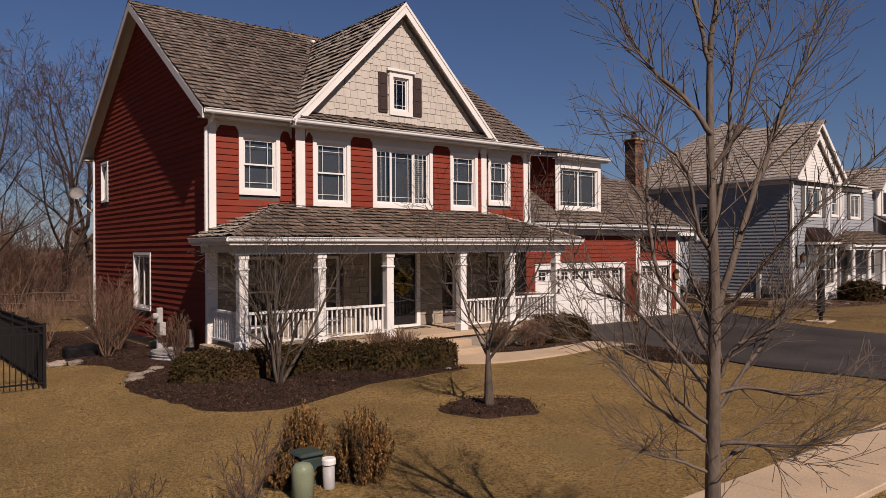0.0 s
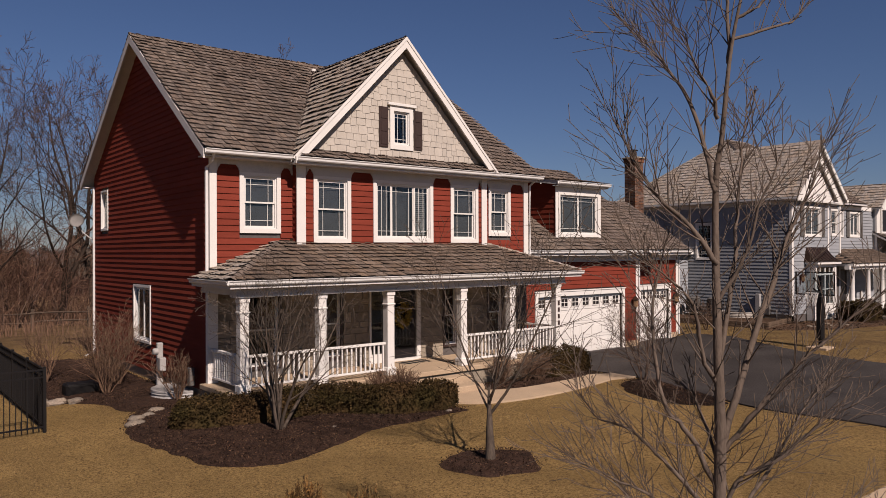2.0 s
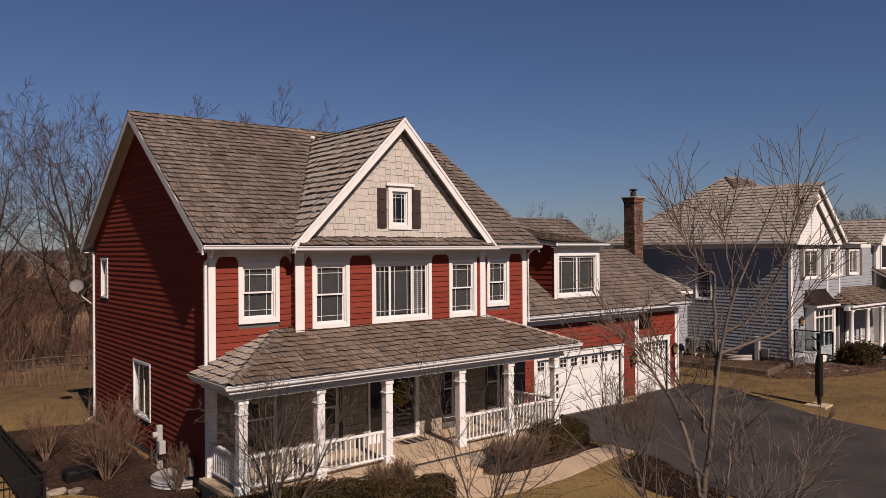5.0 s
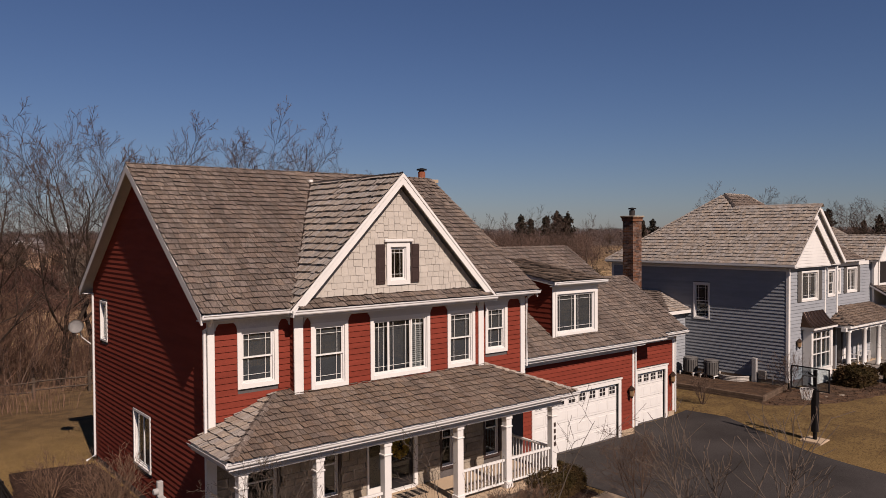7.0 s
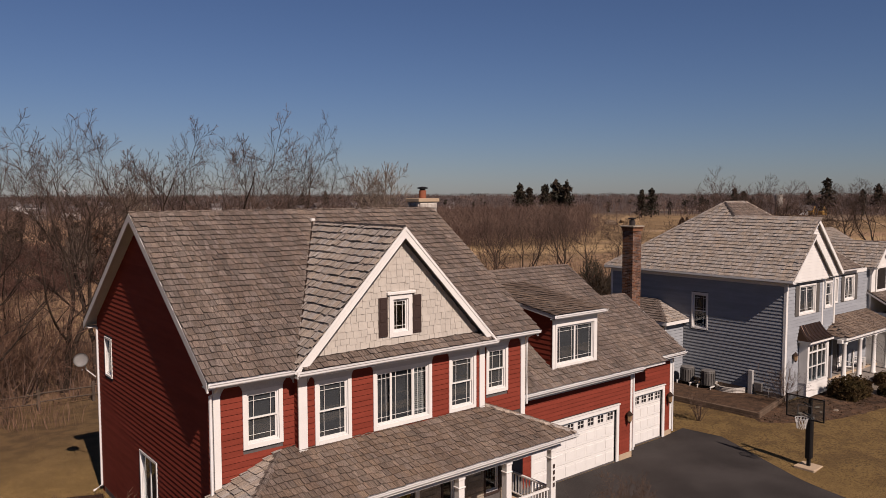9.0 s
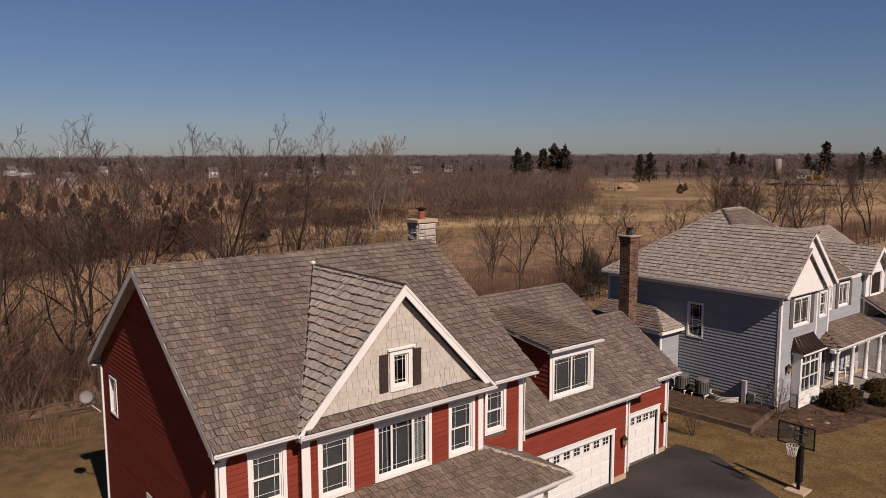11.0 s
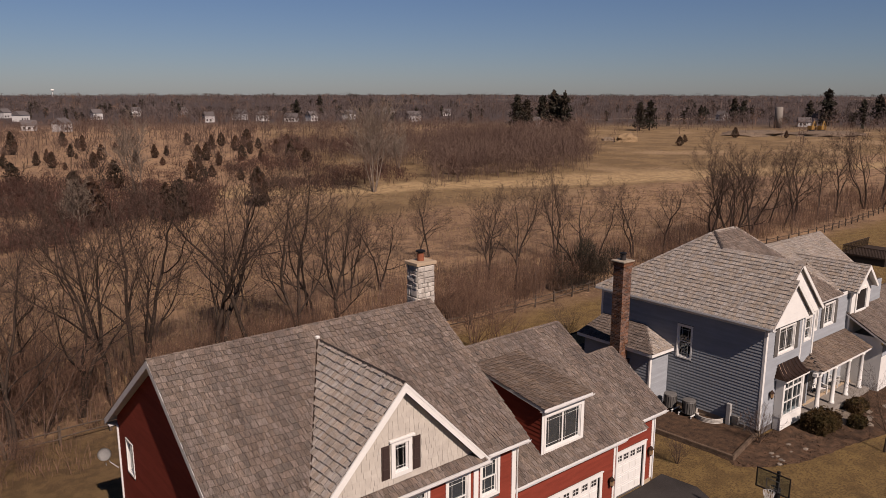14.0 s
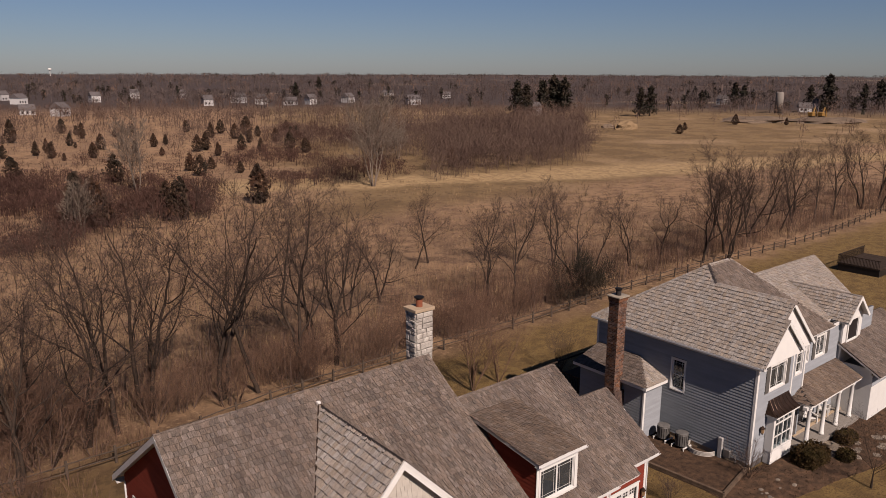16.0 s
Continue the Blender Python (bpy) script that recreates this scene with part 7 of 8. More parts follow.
def upright_evergreen(at, r, h, seed, label):
    rnd = random.Random(seed)
    x, y = at
    z = land(x, y)
    t = thing("evergreen_shrub", (x, y, z), label, "shrub", "evergreen shrubs")
    verts, faces = [], []
    for _ in range(int(900 * r)):
        a, d = rnd.random() * 6.28, r * math.sqrt(rnd.random())
        bx, by = x + d * math.cos(a), y + d * math.sin(a)
        top = h * rnd.uniform(0.6, 1.05) * (1.05 - 0.45 * (d / r) ** 2)
        sx, sy = rnd.gauss(0, 0.04) + 0.10 * math.cos(a) * d / r, rnd.gauss(0, 0.04) + 0.10 * math.sin(a) * d / r
        for k in range(46):
            f = k / 46
            w = 0.020 * (1.15 - f)
            leaves(verts, faces, Vector((bx + sx * f + rnd.gauss(0, w), by + sy * f + rnd.gauss(0, w), z + top * (0.05 + 0.95 * f))), 0.017, rnd, 2.6, 2.2)
    raw("foliage", verts, faces, YEW, t)
    part("stem", tube([(x, y, z - 0.05), (x, y, z + h * 0.5)], [0.03, 0.012], 6), BARK_DARK, t)


upright_evergreen((-2.05, -9.15), 0.2, 0.85, 1, "bronze-brown upright evergreen behind the utility boxes")
upright_evergreen((-1.7, -9.95), 0.26, 0.85, 2, "bronze-brown upright evergreen beside the utility boxes")
upright_evergreen((-2.5, -9.6), 0.18, 0.36, 3, "low dark evergreen at the utility boxes")


def conifer(x, y, h, wide, seed, mat, group, name="conifer"):
    rnd = random.Random(seed)
    z = land(x, y)
    t = thing(name, (x, y, z), "tall dark pine at the far wood", "tree", group)
    part("trunk", tube([(x, y, z - 0.2), (x, y, z + h * 0.9)], [0.03 * h, 0.008 * h], 6), BARK_DARK, t)
    verts, faces = [], []
    n = 900
    for k in range(n):
        f = (k / n) ** 0.8
        r = wide * (1 - f) ** 0.5 * rnd.uniform(0.2, 1.0) * (0.8 + 0.3 * math.sin(f * 23 + seed)) + 0.05
        a = rnd.random() * 6.28
        p = Vector((x + r * math.cos(a), y + r * math.sin(a), z + h * (0.06 + 0.92 * f) + rnd.gauss(0, h * 0.02)))
        leaves(verts, faces, p, h * 0.042 * rnd.uniform(0.6, 1.3), rnd, 2.2)
    raw("crown", verts, faces, mat, t)


def cedar(x, y, h, wide, seed):
    """A broad, uneven red cedar."""
    rnd = random.Random(seed)
    z = land(x, y)
    t = thing("cedar", (x, y, z), "bronzed dark red-cedar standing in the meadow", "tree", "meadow evergreens")
    part("trunk", tube([(x, y, z - 0.2), (x, y, z + h * 0.8)], [0.025 * h, 0.008 * h], 6), BARK_DARK, t)
    verts, faces = [], []
    lobes = [(rnd.random() * 6.28, rnd.uniform(0.1, 0.8), rnd.uniform(0.7, 1.15)) for _ in range(9)]
    for k in range(760):
        f = rnd.random() ** 1.15
        a, hh, grow = rnd.choice(lobes)
        a += rnd.gauss(0, 0.5)
        r = wide * (0.35 + 0.65 * min(f * 4, 1)) * (1 - f) ** 0.6 * grow * rnd.random() ** 0.35
        p = Vector((x + r * math.cos(a), y + r * math.sin(a), z + h * (0.05 + 0.95 * f) * (0.85 + 0.15 * grow)))
        leaves(verts, faces, p, h * 0.055 * rnd.uniform(0.6, 1.3), rnd, 2.0, 1.0)
    raw("crown", verts, faces, RUSTY, t)


rnd = random.Random(4)
cedar(54.9, 112.0, 7.2, 3.6, 1)
CEDARS = ((9.5, 300, 8.1), (10.9, 250, 4.3), (11.8, 240, 4.6), (13.0, 280, 4.3), (13.8, 308, 5.9), (12.6, 341, 5.9), (14.9, 260, 5.0), (15.6, 182, 6.3), (9.3, 184, 6.4),
          (13.0, 127, 9.3), (14.0, 129, 8.0), (19.6, 130, 6.6), (19.9, 143, 5.5), (18.9, 137, 5.8), (20.7, 196, 4.5), (21.4, 186, 5.0), (22.2, 199, 3.1), (24.2, 190, 2.9))
FAR_CEDARS = ((21.3, 245, 5.2), (21.9, 249, 5.7), (22.3, 298, 5.8), (20.6, 327, 5.0), (23.0, 318, 5.5), (24.0, 290, 5.6), (24.8, 309, 7.1), (25.8, 240, 4.2), (24.4, 246, 4.8),
              (26.9, 274, 4.8), (27.9, 248, 5.7), (34.6, 205, 4.2), (40.2, 196, 5.0), (41.0, 199, 4.5), (56.9, 323, 4.0), (57.2, 345, 3.4), (60.6, 392, 5.0), (63.9, 400, 3.6))
for i, (ang, d, h) in enumerate(CEDARS + FAR_CEDARS):
    cedar(-6.7 + d * math.sin(radians(ang)), -17.6 + d * math.cos(radians(ang)), h, h * rnd.uniform(0.36, 0.52), 150 + i)
for i in range(34):
    ang, dist = rnd.uniform(8, 30), rnd.uniform(225, 340)
    h = rnd.uniform(2.0, 4.6)
    cedar(-6.7 + dist * math.sin(radians(ang)), -17.6 + dist * math.cos(radians(ang)), h, h * rnd.uniform(0.34, 0.5), 200 + i)
for i, (ang, d, h) in enumerate(((45.0, 440, 20), (45.7, 446, 18), (46.9, 470, 20), (47.7, 476, 23), (48.5, 472, 22), (48.1, 480, 18), (54.0, 450, 16), (54.7, 456, 17), (66.3, 560, 24), (69.3, 600, 20), (70.1, 600, 22), (28.5, 640, 16), (30.2, 900, 18), (60.4, 600, 18), (61.0, 610, 16), (68.4, 640, 17), (65.2, 640, 16), (58.2, 560, 13))):
    conifer(-6.7 + d * math.sin(radians(ang)), -17.6 + d * math.cos(radians(ang)), h, h * 0.36, 400 + i, NEEDLE, "far pines", "pine_tree")


# ---- thickets, meadow and far woods ----
def thicket(name, spots, mat, label, seed, stems, tall, width, category="brush"):
    """Countless bare stems: each spot is x, y, spread, height."""
    rnd = random.Random(seed)
    verts, faces = [], []
    for x, y, spread_r, h in spots:
        z = land(x, y)
        for _ in range(stems):
            a, d = rnd.random() * 6.28, spread_r * math.sqrt(rnd.random()) * 0.5
            bx, by = x + d * math.cos(a), y + d * math.sin(a)
            lean = rnd.uniform(0.05, tall)
            b = a + rnd.gauss(0, 0.7)
            hh = h * rnd.uniform(0.55, 1.1)
            tip = Vector((bx + math.cos(b) * lean * hh, by + math.sin(b) * lean * hh, z + hh))
            mid = Vector((bx + math.cos(b) * lean * hh * 0.3, by + math.sin(b) * lean * hh * 0.3, z + hh * 0.5))
            c = rnd.random() * 6.28
            s = Vector((math.cos(c), math.sin(c), 0)) * width * rnd.uniform(0.6, 1.3)
            i = len(verts)
            verts += [Vector((bx, by, z - 0.05)) - s, Vector((bx, by, z - 0.05)) + s, mid + s * 0.8, mid - s * 0.8, tip]
            faces += [(i, i + 1, i + 2, i + 3), (i + 3, i + 2, i + 4)]
    ob = raw(name, verts, faces, mat)
    return tagged(ob, label, category, kind="stuff")


def crowns(name, spots, mat, label, seed, twigs, width, category="woods", rise=0.6, reach=1.0):
    """Bare crowns seen from afar: each spot x, y, spread, height is a stem and a cloud of fine twigs."""
    rnd = random.Random(seed)
    verts, faces = [], []
    for x, y, r, h in spots:
        z = land(x, y)
        lean = rnd.gauss(0, 0.06)
        for k in range(twigs):
            a, e = rnd.random() * 6.28, math.acos(rnd.uniform(-0.75, 1))
            q = rnd.random() ** 0.4
            u = Vector((math.sin(e) * math.cos(a), math.sin(e) * math.sin(a), math.cos(e)))
            c = Vector((x + lean * h + u.x * q * r, y + u.y * q * r, z + h * 0.55 + u.z * q * h * 0.43))
            d = (u * 0.8 + Vector((rnd.gauss(0, 0.6), rnd.gauss(0, 0.6), rise + rnd.gauss(0, 0.4)))).normalized() * h * rnd.uniform(0.06, 0.14) * reach
            b = rnd.random() * 6.28
            s = Vector((math.cos(b), math.sin(b), 0)) * width * rnd.uniform(0.6, 1.3)
            i = len(verts)
            verts += [c - d - s, c - d + s, c + d]
            faces.append((i, i + 1, i + 2))
        s = Vector((0.8, -0.6, 0)) * width * 1.4
        i = len(verts)
        verts += [Vector((x, y, z - 0.2)) - s, Vector((x, y, z - 0.2)) + s, Vector((x + lean * h, y, z + h * 0.8))]
        faces.append((i, i + 1, i + 2))
    return tagged(raw(name, verts, faces, mat), label, category, kind="stuff")


def polar(ang, d):
    return -6.7 + d * math.sin(radians(ang)), -17.6 + d * math.cos(radians(ang))


rnd = random.Random(8)
# brush under and behind the tree row
spots = []
for _ in range(1500):
    x = rnd.uniform(-14, 160)
    y = 28.0 + abs(rnd.gauss(0, 8)) + 0.02 * max(x, 0)
    spots.append((x, y, 1.6, rnd.uniform(0.8, 2.6)))
for _ in range(130):
    spots.append((rnd.uniform(-12, 6), rnd.uniform(20, 34), 1.4, rnd.uniform(0.6, 1.7)))
thicket("brush", spots, TWIG_RUST, "tangled bare brown brush along the field edge", 1, 18, 0.6, 0.011)
# a dark knot of vines and evergreen shoots beyond the fence
spots = [(49.3 + rnd.gauss(0, 1.6), 28.2 + rnd.gauss(0, 0.9), 1.3, rnd.uniform(1.8, 5.2)) for _ in range(14)]
crowns("vine_thicket", spots, NEEDLE, "dark vine-tangled thicket beyond the rail fence", 9, 420, 0.022, "thicket")
# saplings standing among the trees
spots = [(rnd.uniform(-12, 150), 28.5 + abs(rnd.gauss(0, 6)), 0.8, rnd.uniform(3.0, 5.8)) for _ in range(240)]
thicket("saplings", spots, TWIG_DARK, "thin bare saplings along the field edge", 2, 7, 0.3, 0.02)
# rough meadow
spots = []
for _ in range(5200):
    ang, d = rnd.uniform(4, 74), 48 + 130 * rnd.random() ** 1.3
    x, y = polar(ang, d)
    if y > 30 and (noise.noise(Vector((x * 0.03, y * 0.03, 3))) + rnd.gauss(0, 0.25) > -0.05):
        spots.append((x, y, 2.2, rnd.uniform(0.35, 0.9)))
thicket("meadow_grass", spots, STRAW, "dry straw-coloured meadow grass", 3, 9, 0.6, 0.035, "grass")
spots = []
for _ in range(3600):
    ang, d = rnd.uniform(4, 74), 46 + 80 * rnd.random()
    x, y = polar(ang, d)
    if y > 32:
        spots.append((x, y, 1.8, rnd.uniform(0.5, 1.5)))
thicket("meadow_weeds", spots, TWIG_WARM, "brown dead weeds in the meadow", 4, 6, 0.6, 0.014, "weeds")
# dark thickets in the middle distance
spots = []


def patch(a0, a1, d0, d1, n, h0, h1, r=2.6):
    for _ in range(n):
        ang, d = rnd.uniform(a0, a1), rnd.uniform(d0, d1)
        edge = min(1.0, 0.35 + 3.2 * min((ang - a0) / (a1 - a0), (a1 - ang) / (a1 - a0), (d - d0) / (d1 - d0) + 0.05))
        spots.append((*polar(ang + rnd.gauss(0, 0.4), d + rnd.gauss(0, 4)), r * rnd.uniform(0.5, 1.2), rnd.uniform(h0, h1) * edge))


for k in range(11):
    a0 = 39.0 + k
    front_d = 172 + 3.6 * k
    patch(a0 - 0.6, a0 + 1.6, front_d, front_d + 75, 62, 5.5, 9.0, 2.8)
    patch(a0 - 0.6, a0 + 1.6, front_d + 60, front_d + 140, 44, 8.0, 11.0, 3.2)
patch(33.5, 40.0, 205, 330, 330, 4.5, 8.0, 3.0)
patch(26.0, 37.0, 240, 330, 260, 3.0, 6.0, 3.2)
patch(6.0, 34.0, 250, 330, 260, 3.0, 6.5, 3.5)
crowns("thicket", spots, TWIG_DARK, "dense brown leafless thicket", 5, 110, 0.042, "thicket")
spots = []
patch(15.5, 22.0, 129, 144, 150, 2.2, 4.4, 2.4)
patch(6.5, 12.0, 148, 190, 190, 2.0, 4.4, 2.4)
patch(11.0, 15.5, 122, 137, 110, 2.6, 4.6, 2.2)
patch(25.0, 33.0, 166, 181, 110, 1.4, 2.8, 2.2)
patch(30.0, 37.0, 176, 200, 90, 2.0, 4.0, 2.4)
patch(8.0, 26.0, 190, 235, 120, 1.4, 3.4, 2.6)
patch(8.0, 16.0, 138, 165, 190, 2.0, 4.2, 2.4)
patch(16.0, 23.0, 140, 172, 170, 1.6, 3.8, 2.4)
patch(8.0, 12.5, 110, 122, 90, 1.4, 2.8, 2.2)
patch(23.0, 31.0, 195, 240, 170, 1.6, 3.6, 2.6)
patch(9.0, 20.0, 172, 190, 130, 1.2, 2.6, 2.4)
patch(26.0, 34.0, 250, 320, 200, 3.0, 6.0, 2.8)
crowns("brush", spots, TWIG_RED, "dark red-brown brush in the meadow", 6, 90, 0.06, "brush")


def pale_tree(ang, d, h, seed, stems, label):
    x, y = polar(ang, d)
    z = land(x, y)
    t = thing("meadow_tree", (x, y, z), label, "tree", "meadow trees")
    w = Wood(seed)
    for s in range(stems):
        a = s * 6.28 / stems
        w.grow(Vector((x + 0.3 * math.cos(a), y + 0.3 * math.sin(a), z - 0.2)), Vector((0.22 * math.cos(a), 0.22 * math.sin(a), 1)).normalized(), h * w.r.uniform(0.85, 1.05), 0.17, 0, FAN)
    w.build(t, TWIG_PALE, TWIG_PALE)


pale_tree(34.1, 163, 17.0, 500, 5, "pale grey bare tree standing alone in the meadow")
pale_tree(17.0, 162, 14.5, 501, 3, "pale grey bare tree among dark brush")
pale_tree(13.1, 124, 7.5, 502, 4, "pale grey bare sapling clump before dark cedars")
pale_tree(36.0, 215, 9.5, 503, 3, "pale grey bare tree at the thicket's edge")

# far woods, band after band to the skyline
BANDS = ((330, 520, 1500, 6, 11, 3.2, 70, 0.11, 1.0), (520, 900, 2000, 8, 13, 4.5, 60, 0.22, 0.9), (900, 1600, 1700, 9, 14, 8, 60, 0.5, 0.6), (1600, 3200, 1500, 9, 15, 20, 60, 1.2, 0.4))
light_spots, dark_spots = [], []
for k, (d0, d1, n, h0, h1, wide, twigs, wd, reach) in enumerate(BANDS):
    spots = []
    while len(spots) < n:
        ang, d = rnd.uniform(2, 76), rnd.uniform(d0, d1)
        x, y = polar(ang, d)
        open_land = noise.noise(Vector((x * 0.006, y * 0.006, 5.0)))
        if (k == 0 and 50 < ang < 73 and d < 480 and rnd.random() < 0.93) or (k and open_land > 0.32):
            n -= 1
            continue
        stand = 0.8 + 0.45 * noise.noise(Vector((x * 0.012, y * 0.012, 2.0)))
        spots.append((x, y, wide * rnd.uniform(0.7, 1.3), rnd.uniform(h0, h1) * stand))
    pick = [rnd.random() for _ in spots]
    light_spots += [(p, k) for p, q in zip(spots, pick) if q > 0.93]
    dark_spots += [p for p, q in zip(spots, pick) if q < 0.05 and k]
    spots = [p for p, q in zip(spots, pick) if q <= 0.93]
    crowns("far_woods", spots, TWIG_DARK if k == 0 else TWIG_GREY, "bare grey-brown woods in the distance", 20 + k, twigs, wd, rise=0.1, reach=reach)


for k in range(4):
    crowns("far_woods", [p for p, b in light_spots if b == k], TWIG_WARM, "paler bare crowns among the distant woods", 30 + k, 60, BANDS[k][7], rise=0.5, reach=BANDS[k][8])
crowns("far_woods", [(x, y, r * 0.5, h * 1.1) for x, y, r, h in dark_spots], NEEDLE, "dark evergreens scattered through the distant woods", 35, 70, 0.9, reach=0.6)


# far houses, a silo, a water tower, earth heaps and diggers
def far_house(ang, d, w, h, turn, wall, roof_mat, label):
    x, y = polar(ang, d)
    z = land(x, y)
    t = thing("far_house", (x, y, z), label, "house", "far houses")
    m = pose(x, y, z, 0, 0, turn)
    part("wall", turned(boxes((-w / 2, w / 2, -4, 4, -1, h)), m), wall, t)
    part("roof", turned(prism([(-w / 2 - 0.4, -4.4, h), (-w / 2 - 0.4, 4.4, h), (-w / 2 - 0.4, 0, h + 3.2)], (w + 0.8, 0, 0)), m), roof_mat, t)
    for k in range(int(w / 2.5)):
        for zz in (1.0, 3.8):
            if zz + 1.4 < h:
                part("window", turned(boxes((-w / 2 + 0.9 + k * 2.5, -w / 2 + 2.0 + k * 2.5, -4.06, -3.99, zz, zz + 1.4)), m), DOOR, t)


rnd = random.Random(12)
for i, (px, d) in enumerate(((60, 470), (118, 450), (180, 640), (375, 560), (430, 600), (470, 575), (520, 560), (555, 570), (620, 600), (733, 560), (790, 700), (690, 760), (330, 700), (250, 720), (48, 620), (20, 700), (940, 430), (1415, 520), (1440, 540), (1270, 620))):
    ang = 39.4 + math.degrees(math.atan((px - 784) / 1321))
    far_house(ang, d * 1.05, rnd.uniform(6, 10), rnd.choice((4.6, 5.0, 3.0)), rnd.uniform(-50, 50) - ang, rnd.choice((FARPAINT, FARPAINT, FASCIA)), FARROOF, "pale house far off among bare trees")
sx, sy = polar(63.3, 520)
silo = thing("silo", (sx, sy, land(sx, sy)), "grey concrete silo by the far wood", "silo")
part("shaft", lathe([(2.4, 0), (2.4, 12.5), (2.1, 12.9)], (sx, sy, land(sx, sy)), 20), MORTAR, silo, smooth=True)
wx, wy = polar(12.3, 2600)
tower = thing("water_tower", (wx, wy, land(wx, wy)), "white water tower on the skyline", "water tower")
part("tank", lathe([(1, 16), (4.5, 17.5), (6, 20), (4.5, 22), (1, 23)], (wx, wy, land(wx, wy)), 16), WHITE, tower, smooth=True)
part("stem", lathe([(1.2, 0), (0.9, 17)], (wx, wy, land(wx, wy)), 10), WHITE, tower)


def heap(ang, d, w, h, mat, label, seed):
    x, y = polar(ang, d)
    r = random.Random(seed)
    bm = bmesh.new()
    bmesh.ops.create_icosphere(bm, subdivisions=3, radius=1.0)
    for v in bm.verts:
        k = 1 + 0.35 * noise.noise(v.co * 2.2 + Vector((seed, 0, 0)))
        v.co = Vector((x + v.co.x * w * k, y + v.co.y * w * 0.6 * k, land(x, y) + max(v.co.z, -0.2) * h * k))
    tagged(part("earth_bank", bm, mat), label, "heap")


heap(53.1, 345, 6.5, 3.6, STRAW, "heap of pale straw-coloured earth", 3)
heap(51.8, 350, 4.0, 1.6, EARTH, "low heap of brown earth", 5)
heap(62.0, 430, 26, 2.3, EARTH, "long bank of bare brown earth", 7)
heap(66.5, 440, 26, 2.0, EARTH, "long bank of bare brown earth", 9)
YELLOW = material("yellow_machine_paint", (0.22, 0.12, 0.03), 0.5, 0.2, 2, 10, 0)
for ang, d in ((65.4, 445), (66.0, 450)):
    x, y = polar(ang, d)
    z = land(x, y) + 1.2
    ex = thing("excavator", (x, y, z), "yellow excavator on the earth bank", "excavator", "excavators")
    part("tracks", soft(boxes((x - 2, x + 2, y - 1.4, y + 1.4, z - 1.2, z + 1)), 0.3), BLACK, ex)
    part("cab", soft(boxes((x - 1.8, x + 1.2, y - 1.3, y + 1.3, z + 1.1, z + 3.2)), 0.2), YELLOW, ex)
    part("arm", tube([(x + 1, y, z + 2), (x + 3, y, z + 5.5), (x + 5.5, y, z + 3), (x + 5.2, y, z + 0.8)], [0.45, 0.4, 0.35, 0.5], 6), YELLOW, ex)

# split-rail fence along the back of the gardens
fence = thing("rail_fence", (30, 26, land(30, 26)), "weathered grey split-rail fence along the meadow", "fence")
prev = None
for k in range(62):
    x = -20 + k * 2.6
    y = 23.6 + 2.4 * smooth(0, 22, x) + 1.2 * smooth(35, 60, x) - 0.8 * smooth(70, 90, x) + 3.4 * smooth(90, 140, x)
    z = land(x, y)
    part("post", turned(soft(boxes((-0.07, 0.07, -0.06, 0.06, -0.3, 1.05)), 0.015), pose(x, y, z, rnd.uniform(-4, 4), rnd.uniform(-5, 5), rnd.uniform(-10, 10))), RAILWOOD, fence)
    if prev:
        for h in (0.42, 0.85):
            part("rail", tube([(prev[0] - 0.1, prev[1], prev[2] + h + rnd.uniform(-0.04, 0.04)), ((prev[0] + x) / 2, (prev[1] + y) / 2, (prev[2] + z) / 2 + h + rnd.uniform(-0.03, 0.03)), (x + 0.1, y, z + h + rnd.uniform(-0.09, 0.06))], 0.042, 5), RAILWOOD, fence)
    prev = (x, y, z)


# ---- things round the red house ----
box_t = thing("utility_box", (-2.25, -9.6, land(-2, -9.7)), "dark green utility box with a lid in the lawn", "utility box")
part("body", soft(boxes((-2.40, -2.12, -9.74, -9.46, 0.05, 0.46)), 0.02), PEDDARK, box_t)
part("lid", soft(boxes((-2.425, -2.095, -9.765, -9.435, 0.46, 0.52)), 0.025), PEDDARK, box_t)
ped = thing("pedestal", (-2.58, -10.1, land(-2.3, -10.2)), "pale green domed cable pedestal", "pedestal")
part("post", lathe([(0.122, -0.2), (0.122, 0.29), (0.114, 0.34), (0.085, 0.38), (0.03, 0.395)], (-2.58, -10.1, land(-2.3, -10.2)), 24), PEDGREEN, ped, smooth=True)
ped2 = thing("pedestal", (-2.18, -9.98, land(-1.9, -10.1)), "white cable pedestal with a flat cap", "pedestal")
part("post", lathe([(0.068, -0.2), (0.068, 0.29)], (-2.18, -9.98, land(-1.9, -10.1)), 20), PVC, ped2, smooth=True)
part("cap", lathe([(0.084, 0.28), (0.084, 0.33), (0.074, 0.35)], (-2.18, -9.98, land(-1.9, -10.1)), 20), WHITE, ped2, smooth=False)


